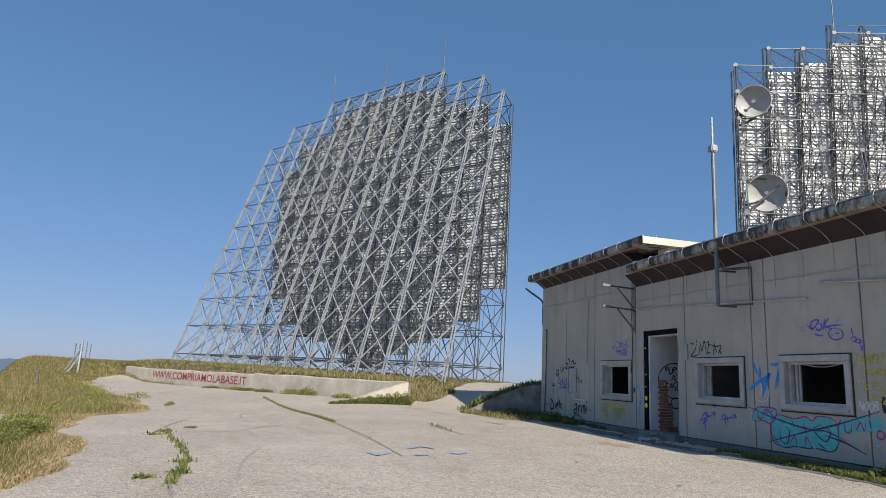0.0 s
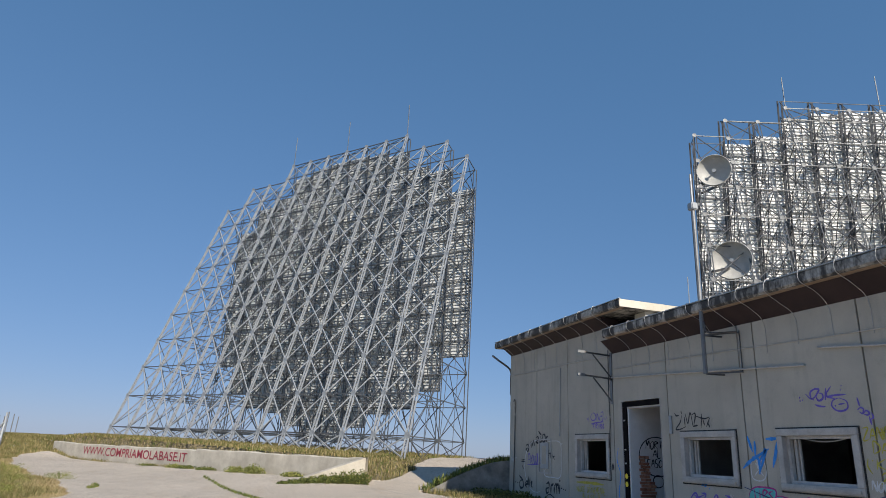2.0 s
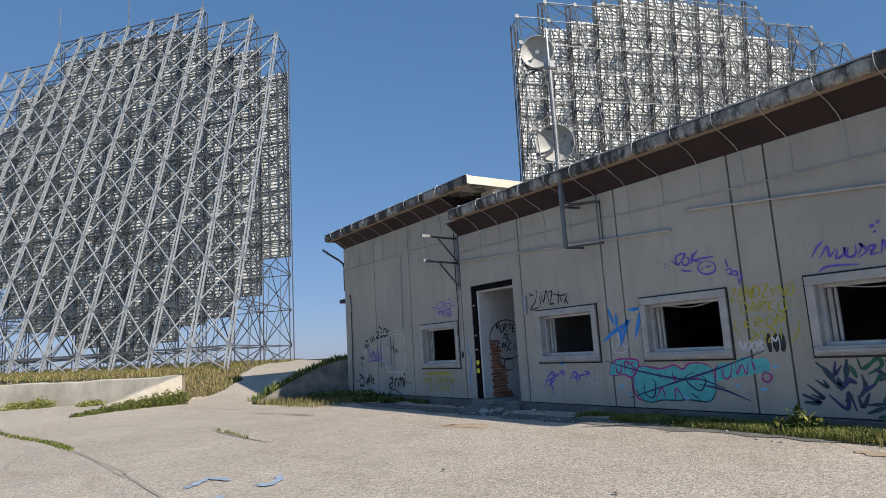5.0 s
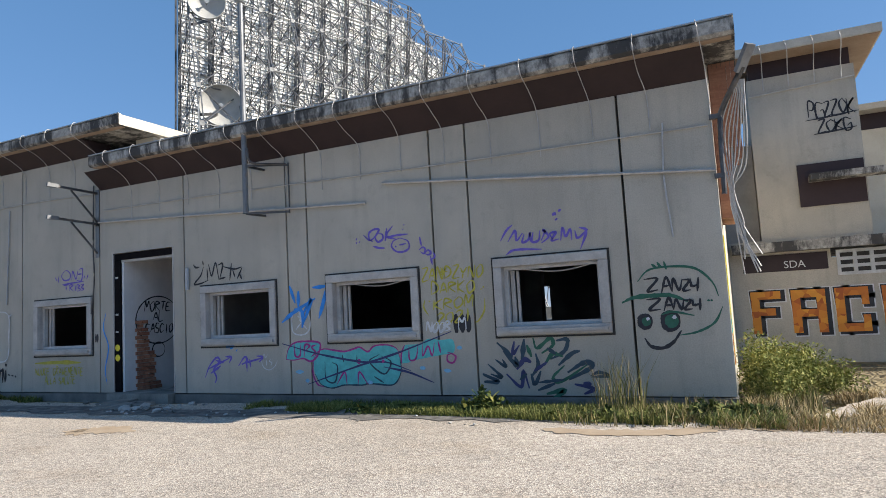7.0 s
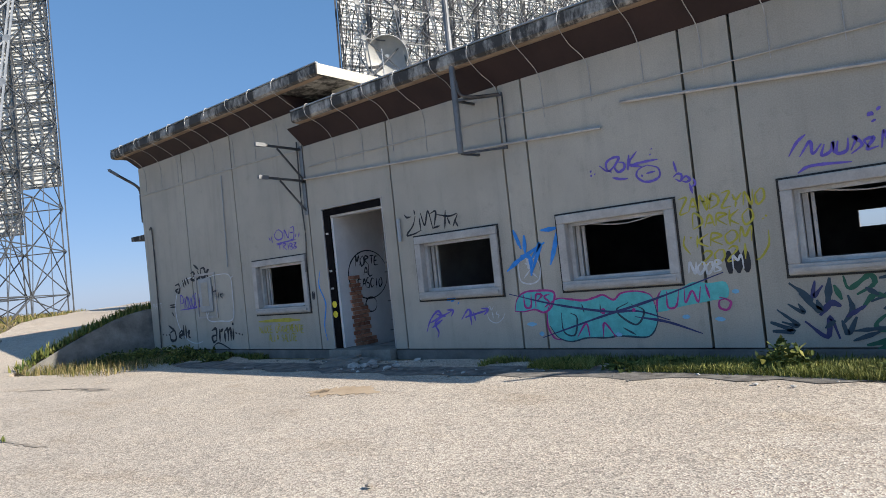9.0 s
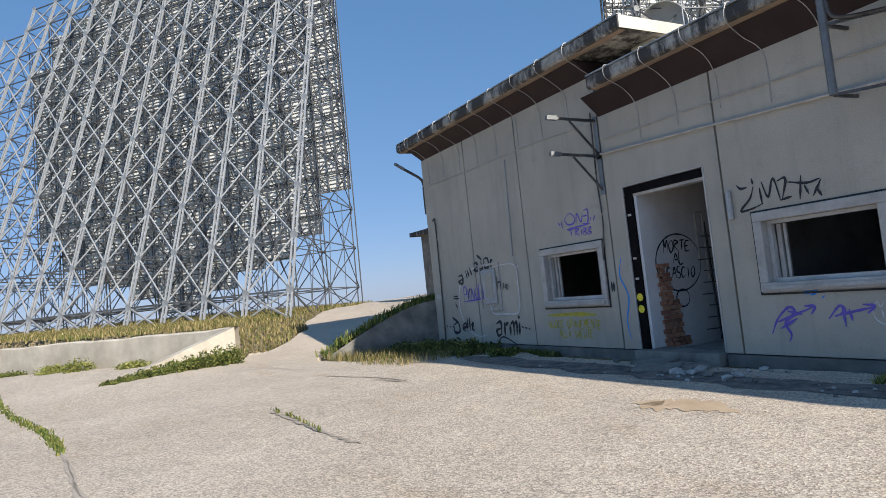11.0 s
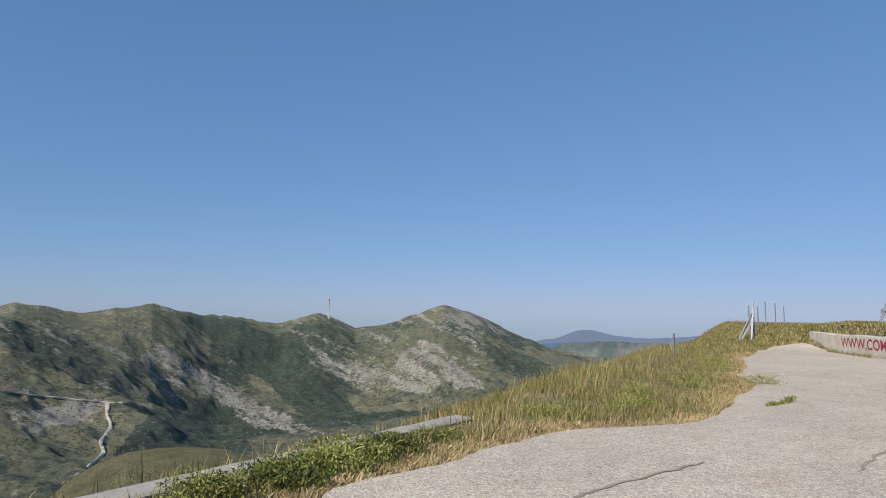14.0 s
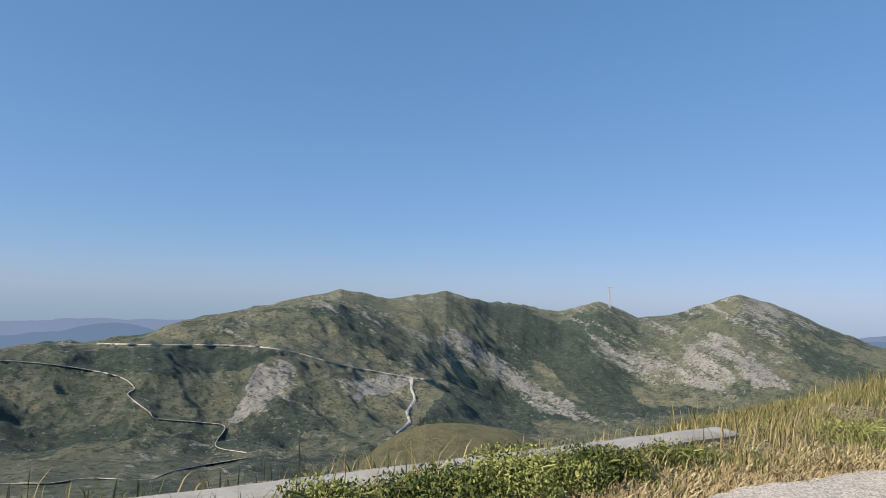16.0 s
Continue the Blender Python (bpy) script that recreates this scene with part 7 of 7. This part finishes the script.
def ramp_wall():
    """Curving low wall that holds the bank at the building's far corner."""
    ob = empty("bank_wall", (-7, -1, 0), "dark weathered low concrete wall holding a grassy bank", "wall", kind="structure")
    rows = bend([(-5.87, 0.3, 0.98), (-6.1, -0.4, 0.88), (-6.35, -1.05, 0.62), (-6.55, -1.6, 0.34), (-6.75, -2.2, 0.0)], 5)
    for k, (a, b) in enumerate(zip(rows, rows[1:])):
        n = Vector((-(b - a).y, (b - a).x, 0)).normalized() * 0.22
        n = n if n.x < 0 else -n
        bm = bmesh.new()
        vs = [bm.verts.new(v) for v in ((a.x, a.y, -0.4), (b.x, b.y, -0.4), (b.x, b.y, b.z), (a.x, a.y, a.z), (a.x + n.x, a.y + n.y, -0.4), (b.x + n.x, b.y + n.y, -0.4), (b.x + n.x, b.y + n.y, b.z), (a.x + n.x, a.y + n.y, a.z))]
        for f in ((0, 1, 2, 3), (7, 6, 5, 4), (3, 2, 6, 7), (0, 3, 7, 4), (1, 5, 6, 2)):
            bm.faces.new([vs[i] for i in f])
        put_in(part("wall_section", bm, M["concrete_dark"]), ob)
    verts, faces = [], []
    N = 14
    for i, p in enumerate(rows):
        for j in range(N):
            u = j / (N - 1)
            x, y = p.x - 0.2 - u * 3.2, p.y + u * 2.6
            z = (p.z - 0.02) * (1 - smooth(0.15, 1.0, u)) + ground_z(x, y) * smooth(0.15, 1.0, u) - 0.03 * (j == N - 1)
            verts.append((x, y, float(z) + 0.06 * noise.noise((x * 2, y * 2, 3))))
    for i in range(len(rows) - 1):
        for j in range(N - 1):
            a = i * N + j
            faces.append((a, a + 1, a + N + 1, a + N))
    bank = raw("bank", verts, faces, M["sand"], True)
    tagged(bank, "dry grassy earth bank", "bank", kind="structure")
    return verts


BANK = ramp_wall()


# ---- plants ----
def blades(name, pts, height, material, label, lean=0.9, width=0.0035, spread=0.5):
    """Bent grass blades on given ground places, joined as one mass."""
    pts = np.asarray(pts)
    n = len(pts)
    h = height * rng.uniform(0.45, 1.25, n) * (pts[:, 3] if pts.shape[1] > 3 else 1)
    a = rng.uniform(0, 2 * np.pi, n)
    tilt = rng.uniform(0.1, 1, n) * lean
    d = np.stack([np.cos(a), np.sin(a), np.zeros(n)], -1)
    s = np.stack([-np.sin(a + 0.6), np.cos(a + 0.6), np.zeros(n)], -1) * width * rng.uniform(0.6, 1.5, n)[:, None]
    base = pts[:, :3]
    up = np.array([0, 0, 1.0])
    mid = base + d * (h * tilt * 0.35)[:, None] + up * (h * 0.6)[:, None]
    tip = base + d * (h * tilt)[:, None] + up * h[:, None]
    verts = np.stack([base - s, base + s, mid + s * 0.8, mid - s * 0.8, tip], 1).reshape(-1, 3)
    k = np.arange(n) * 5
    quads = np.stack([k, k + 1, k + 2, k + 3], -1).tolist()
    tris = np.stack([k + 3, k + 2, k + 4], -1).tolist()
    ob = raw(name, verts.tolist(), quads + tris, material)
    return tagged(ob, label, "grass", kind="stuff")


def scatter(n, x0, x1, y0, y1, keep):
    x, y = rng.uniform(x0, x1, n), rng.uniform(y0, y1, n)
    k = keep(x, y)
    x, y = x[k], y[k]
    return np.stack([x, y, near_height(x, y) - 0.01, np.ones(len(x))], -1)


def off_lot(x, y):
    wx = x + 0.8 * fbm(x * 0.7, y * 0.7, 4, 61)
    wy = y + 0.8 * fbm(x * 0.7, y * 0.7, 4, 71)
    return ~inside(wx, wy, LOT)


def verge(x, y):
    out = np.interp(x, EDGE_X, EDGE_Y) - y
    rim = rng.uniform(0.1, 0.55, len(x))
    return off_lot(x, y) & off_lot(x, y + rim) & (y < -9.5) & (out < 1.8) & ((out < -0.25) | (x < -1.9) | ((out > 0.25) & (rng.random(len(x)) < 0.06)))


def clumped(x, y, seed, cut=0.0, scale=0.9):
    return fbm(x * scale, y * scale, 3, seed) > cut


blades("dry_grass", scatter(620000, -42, 14, -29, -9.4, lambda x, y: verge(x, y) & (clumped(x, y, 5, -0.03) | (rng.random(len(x)) < 0.22)) & (rng.random(len(x)) < np.clip(11 / np.hypot(x - 4, y + 8), 0.12, 1))), 0.15, M["grass_dry"], "dry yellow grass along the lot's edge", 1.0, 0.0045)
blades("tall_grass", scatter(95000, -42, 14, -29, -9.8, lambda x, y: verge(x, y) & (np.interp(x, EDGE_X, EDGE_Y) - y > -1.3) & clumped(x, y, 9, 0.02, 0.6) & (rng.random(len(x)) < np.clip(14 / np.hypot(x - 4, y + 8), 0.15, 1))), 0.34, M["grass_dry"], "tall dry grass stalks on the verge", 0.6, 0.0045)
blades("green_grass", scatter(300000, -42, 14, -29, -9.4, lambda x, y: verge(x, y) & clumped(x, y, 15, 0.03) & (rng.random(len(x)) < np.clip(9 / np.hypot(x - 4, y + 8), 0.1, 1))), 0.12, M["grass_green"], "green grass tufts on the verge")


blades("mound_grass", scatter(150000, -46, -21, -28, -8, lambda x, y: off_lot(x, y) & ((x - WALL_R[0]) * WALL_D[0] + (y - WALL_R[1]) * WALL_D[1] > 15)), 0.16, M["grass_dry"], "dry grass on the mound past the wall's end", 0.7, 0.014)


def lot_rim(x, y):
    wx = x + 0.8 * fbm(x * 0.7, y * 0.7, 4, 61)
    wy = y + 0.8 * fbm(x * 0.7, y * 0.7, 4, 71)
    band = 0.25 + 0.9 * rng.random(len(x)) ** 2
    return ~inside(wx, wy - 0.08, LOT) & inside(wx + 0.2, wy + band, LOT) & (y < -9.0)


blades("straw_thatch", scatter(1100000, -30, 14, -19, -9.2, lambda x, y: lot_rim(x, y) & (rng.random(len(x)) < np.clip(9 / np.hypot(x - 4, y + 8), 0.15, 1))), 0.07, M["straw"], "short dry straw along the asphalt's edge", 1.6, 0.006)


def on_plateau(x, y):
    s = (x - WALL_R[0]) * WALL_N[0] + (y - WALL_R[1]) * WALL_N[1]
    along = (x - WALL_R[0]) * WALL_D[0] + (y - WALL_R[1]) * WALL_D[1]
    return (s > 0.3) & off_lot(x, y) & (along > -4) & (s < 16) & ((s < 5) | (rng.random(len(x)) < 0.3)) & ~((x > -10.5) & (y > -1.6))


blades("plateau_grass", scatter(300000, -46, -7, -26, 10, on_plateau), 0.15, M["grass_dry"], "dry grass on the plateau under the aerial", 0.7, 0.013)
blades("plateau_green", scatter(120000, -46, -7, -26, 10, lambda x, y: on_plateau(x, y) & clumped(x, y, 25, 0.02, 0.5)), 0.11, M["grass_green"], "green grass on the plateau", 0.7, 0.015)


def facade_strip(x, y):
    edge = -0.55 - 0.28 * smooth(3, 8, x) + 0.25 * fbm(x * 1.5, y, 3, 91)
    return (y > edge) & ((x > 3.8) | (x < -1.4)) & (y < -0.05)


blades("facade_grass", scatter(46000, -6, 9.6, -1.6, 0, lambda x, y: facade_strip(x, y - 0.3) & clumped(x, y, 35, -0.12, 2.0)), 0.11, M["grass_green"], "low weeds along the foot of the facade", 0.8, 0.006)
blades("facade_dry_grass", scatter(34000, -8.5, 10.6, -2.3, 1.5, lambda x, y: (((x > 7.5) & (y > -1.15) & (y < 0.3 + (x - 9) * 0.8) & (x < 9.9) & ((x > 9.2) | (y < -0.05))) | ((x < -3.4) & (y > -2.0 + 0.2 * (x + 3)) & (y < -0.1) & (x > -7.2 - 0 * y) & (x > -6.0 + 0.5 * y)))), 0.2, M["grass_dry"], "dry grass at the building's corners", 0.8, 0.005)
blades("corner_straw", scatter(26000, 7.6, 11.0, -1.4, 1.2, lambda x, y: (y < 0.2 + (x - 9.2) * 0.7) & (y > -1.15 + 0.25 * fbm(x * 1.5, y, 3, 97) + 0.5 * smooth(10.0, 11.0, x)) & ((x > 9.2) | (y < -0.1)) & clumped(x, y, 65, -0.08, 1.3)), 0.13, M["straw"], "tangled straw at the building's corner", 1.3, 0.005)
blades("corner_stalks", scatter(260, 7.75, 8.35, -0.75, -0.2, lambda x, y: np.hypot(x - 8.05, y + 0.45) < 0.25), 0.6, M["grass_dry"], "tall dry stalks against the facade", 0.5, 0.0035)
blades("foot_weeds", scatter(90000, 3.3, 9.5, -1.3, -0.3, lambda x, y: (y > -0.72 - 0.05 * (x - 3) + 0.2 * fbm(x * 1.7, y, 3, 95)) & clumped(x, y, 45, -0.1, 1.6)), 0.12, M["leaf_pale"], "yellow-green weeds along the facade's foot", 0.8, 0.0055)
bank = np.array(BANK)
blades("bank_grass", [(*(bank[i] + [rng.uniform(-.2, .2), rng.uniform(-.2, .2), 0]), 1) for i in rng.integers(0, len(bank), 7000)], 0.16, M["grass_green"], "weeds on the earth bank", 0.6, 0.014)
crack_pts = []
for c, n, w in ((bend([(-10.4, -8.5, 0), (-6, -7.8, 0), (-3.4, -7.2, 0), (-1.5, -6.9, 0)]), 1000, 0.045), (bend([(-1.4, -4.7, 0), (-0.6, -4.65, 0), (0.3, -4.68, 0)]), 60, 0.012), (bend([(6.5, -9.2, 0), (4.5, -9.3, 0), (1.3, -10.0, 0)]), 380, 0.07), (bend([(-7.6, -11.2, 0), (-6.8, -11.0, 0), (-6.2, -11.1, 0)]), 200, 0.06)):
    for _ in range(n):
        p = c[rng.integers(0, len(c))]
        q = (p.x + rng.normal(0, w) + rng.uniform(-.2, .2), p.y + rng.normal(0, w * 0.5))
        crack_pts.append((*q, ground_z(*q) + 0.045, 1))
blades("crack_grass", crack_pts, 0.055, M["grass_green"], "grass growing in the asphalt's cracks", 0.8, 0.009)


def bush(name, at, size, height, leaves, material, label, leaf=0.04):
    """A weed of many small leaves on bent stems."""
    ob = empty(name, at, label, "bush")
    bm = bmesh.new()
    tips = []
    for k in range(9):
        a, l = random.uniform(0, 6.28), random.uniform(0.3, 1.0)
        tip = Vector(at) + Vector((math.cos(a) * size * l, math.sin(a) * size * l, height * random.uniform(0.6, 1.0)))
        tube(bm, bend([at, (Vector(at) + tip) / 2 + Vector((0, 0, height * 0.2)), tip], 4), 0.006, 4)
        tips.append(tip)
    tagged(put_in(part("stalk_tangle", bm, M["leaf_pale"]), ob), kind="stuff")
    u = rng.normal(0, 1, (leaves, 3))
    u /= np.linalg.norm(u, axis=1)[:, None]
    rad = rng.uniform(0.25, 1, leaves) ** 0.5
    lump = 1 + 0.35 * np.sin(u[:, 0] * 5 + u[:, 1] * 4 + at[0] * 3)
    c = np.array(at) + u * (rad * lump)[:, None] * [size, size, height * 0.6] + [0, 0, height * 0.35]
    c[:, 2] = np.maximum(c[:, 2], at[2] + 0.01)
    d, e = rng.normal(0, 1, (leaves, 3)), rng.normal(0, 1, (leaves, 3))
    d /= np.linalg.norm(d, axis=1)[:, None]
    e = np.cross(d, e)
    e /= np.linalg.norm(e, axis=1)[:, None]
    l = (leaf * rng.uniform(0.5, 1.4, leaves))[:, None]
    verts = np.stack([c - d * l, c + e * l * 0.45, c + d * l, c - e * l * 0.45], 1).reshape(-1, 3)
    k = np.arange(leaves) * 4
    put_in(raw("foliage", verts.tolist(), np.stack([k, k + 1, k + 2, k + 3], -1).tolist(), material), ob)


def bushes():
    g = lambda x, y: (x, y, ground_z(x, y))
    for x, y, s, h, n in ((9.45, 0.6, 0.3, 0.62, 5200), (9.62, 1.2, 0.32, 0.6, 4600), (9.85, 1.8, 0.32, 0.55, 4200), (9.45, 1.9, 0.3, 0.66, 4000), (10.15, 1.5, 0.28, 0.36, 2600)):
        bush("weed_bush", g(x, y), s, h, n, M["leaf_pale"], "tall pale green weeds beside the end wall", 0.02)
    for x, y, s, h in ((6.6, -0.55, 0.2, 0.3), (5.6, -0.5, 0.15, 0.12), (8.9, -0.6, 0.2, 0.2), (7.4, -0.7, 0.2, 0.12), (9.2, -0.6, 0.2, 0.18), (8.4, -0.8, 0.25, 0.12), (4.4, -0.6, 0.2, 0.1), (5.1, -0.6, 0.25, 0.12), (7.9, -0.8, 0.2, 0.14)):
        bush("broadleaf_weed", g(x, y), s, h, 420, M["leaf"], "green broad-leaved weed at the foot of the facade", 0.045)
    for x, y, s, h in ((-4.6, -0.7, 0.55, 0.3), (-3.5, -0.6, 0.45, 0.28), (-5.4, -1.0, 0.5, 0.25), (-2.6, -0.5, 0.3, 0.15)):
        bush("low_weed", g(x, y), s, h, 1100, M["leaf"], "low green weeds at the foot of the facade", 0.04)
    for x, y, s, h, n in ((-4.5, -12.5, 0.4, 0.26, 900), (-8.0, -13.2, 0.45, 0.3, 900), (-10.0, -12.5, 0.4, 0.25, 900), (-12.2, -14.4, 0.5, 0.34, 900), (-14.5, -15.6, 0.5, 0.3, 900), (1.1, -12.3, 0.42, 0.24, 6000), (1.8, -12.05, 0.36, 0.22, 5000), (0.4, -12.45, 0.36, 0.2, 4400), (2.5, -12.0, 0.3, 0.22, 2600), (3.4, -11.85, 0.3, 0.16, 1400), (4.6, -11.6, 0.3, 0.2, 1400), (-2.9, -13.0, 0.35, 0.22, 900), (-6.0, -13.2, 0.4, 0.3, 900), (-0.5, -12.7, 0.32, 0.16, 1400)):
        bush("verge_bush", g(x, y), s, h, int(n * 1.5), M["leaf_pale" if n in (6000, 2600, 900) else "leaf"], "leafy green bush on the verge", 0.015)
    for u, h, m in ((4.6, 0.42, "leaf_pale"), (5.6, 0.3, "leaf_pale"), (7.4, 0.2, "leaf"), (8.6, 0.2, "leaf"), (9.4, 0.22, "leaf_pale"), (11.4, 0.14, "leaf"), (2.6, 0.25, "leaf_pale"), (1.4, 0.2, "leaf_pale")):
        p = WALL_R + WALL_D * u - WALL_N * 0.45
        bush("wall_weed", g(*p), 0.34, h * 0.8, 1100, M[m], "scrubby weed before the retaining wall", 0.035)
    for k in range(9):
        t = k / 8
        p = (-7.72 + 0.2 * t, -4.0 - 2.3 * t)
        bush("creeper", g(*p), 0.2, 0.1 + 0.34 * (1 - t), 1300, M["leaf"], "dark green creeper over the sloping wall end", 0.03)
    for x, y in ((5.9, -9.2), (6.2, -9.5), (0.5, -9.7), (1.85, -10.1), (5.0, -9.3), (1.3, -10.0)):
        bush("crack_weed", g(x, y), 0.14, 0.08, 160, M["leaf"], "small green weed in an asphalt crack", 0.03)


bushes()


def rubble():
    g = lambda x, y: ground_z(x, y) + 0.05
    for k in range(120):
        x, y = random.gauss(1.5, 0.5), random.uniform(-1.0, -0.3)
        if k > 24:
            x, y = random.uniform(-1, 9), random.uniform(-1.3, -0.4)
        s = random.uniform(0.02, 0.09) if k < 25 else random.uniform(0.01, 0.03)
        bm = bmesh.new()
        bmesh.ops.create_icosphere(bm, subdivisions=1, radius=s)
        for v in bm.verts:
            v.co *= random.uniform(0.6, 1.2)
            v.co.z *= 0.5
        bm.transform(Matrix.Translation((x, y, g(x, y) + s * 0.25)))
        thing("rubble_stone", bm, M["stone" if k % 3 else "concrete_dark"], "pale broken concrete lump before the doorway", "rubble", "rubble before the doorway")
    for x, y, a in ((0.6, -0.42, 10), (1.2, -0.55, -15), (0.95, -0.75, 30)):
        bm = boxes((-0.28, 0.28, -0.12, 0.12, 0, 0.04))
        bm.transform(pose(x, y, g(x, y), 3, -2, a))
        thing("broken_slab", bm, M["concrete_dark"], "broken piece of concrete slab", "rubble")
    for x, y in ((2.0, -6.6), (5.0, -4.2), (6.9, -3.9)):
        bm = bmesh.new()
        bmesh.ops.create_icosphere(bm, subdivisions=1, radius=0.022)
        for v in bm.verts:
            v.co = (v.co.x * 1.6, v.co.y, v.co.z * 0.4 + random.uniform(0, .01))
        bm.transform(Matrix.Translation((x, y, g(x, y) + 0.01)))
        thing("dry_leaf_lump", bm, M["crack"], "small dark lump of dirt on the asphalt", "debris")


rubble()


def fence():
    row = [(-27.5, -19.2, 1.5), (-29.5, -19.5, 1.3), (-32, -20, 1.3), (-35, -20.5, 1.3), (-38, -21, 1.2), (-15.8, -17.3, 0.8)]
    for x, y, h in row:
        bm = bmesh.new()
        z = ground_z(x, y)
        beam(bm, (x, y, z - 0.3), (x + 0.02, y, z + h), 0.045)
        thing("fence_post", bm, M["galv_dark"], "thin grey metal fence post on the verge", "post", "fence posts")
    x, y = -26.4, -18.6
    z = ground_z(x, y)
    ob = empty("braced_post", (x, y, z), "grey corner fence post with slanting stays", "post")
    for name, a, b in (("post", (0, 0, -0.3), (0, 0, 1.7)), ("stay", (0.9, 0.2, -0.2), (0.05, 0, 1.1)), ("stay", (-0.3, -0.9, -0.3), (0, -0.05, 1.2)), ("stay", (0.45, -0.5, -0.2), (0.02, 0, 0.9))):
        bm = bmesh.new()
        beam(bm, Vector((x, y, z)) + Vector(a), Vector((x, y, z)) + Vector(b), 0.07)
        put_in(part(name, bm, M["galv"]), ob)


fence()


def pylon():
    """Thin aerial mast on the distant saddle."""
    p = far_ground(214.0, 1440)
    ob = empty("distant_mast", p, "thin pale lattice mast on a distant summit", "mast")
    bm = bmesh.new()
    for s in ((-2, -2), (2, -2), (2, 2), (-2, 2)):
        beam(bm, p + Vector((*s, -10)), p + Vector((s[0] * 0.4, s[1] * 0.4, 46)), 0.8)
    for k in range(8):
        z = -2 + 6 * k
        beam(bm, p + Vector((-1.8, 0, z)), p + Vector((1.8, 0, z + 6)), 0.5)
    put_in(part("tower", bm, M["galv"]), ob)
    bm = bmesh.new()
    beam(bm, p + Vector((-6, 3, 44)), p + Vector((6, -3, 44)), 1.4)
    put_in(part("crossarm", bm, M["galv"]), ob)


pylon()


def roof_things():
    for x, h in ((-3.2, 0.55), (-0.6, 0.6)):
        bm = bmesh.new()
        tube(bm, [(x, 2.5, 4.43), (x, 2.5, 4.43 + h + 0.6)], 0.012, 5)
        tube(bm, [(x - 0.2, 2.5, 4.43), (x, 2.5, 4.9)], 0.008, 5)
        tube(bm, [(x + 0.2, 2.5, 4.43), (x, 2.5, 4.9)], 0.008, 5)
        thing("roof_rod", bm, M["galv"], "thin lightning rod on the roof", "rod", "roof rods")


roof_things()
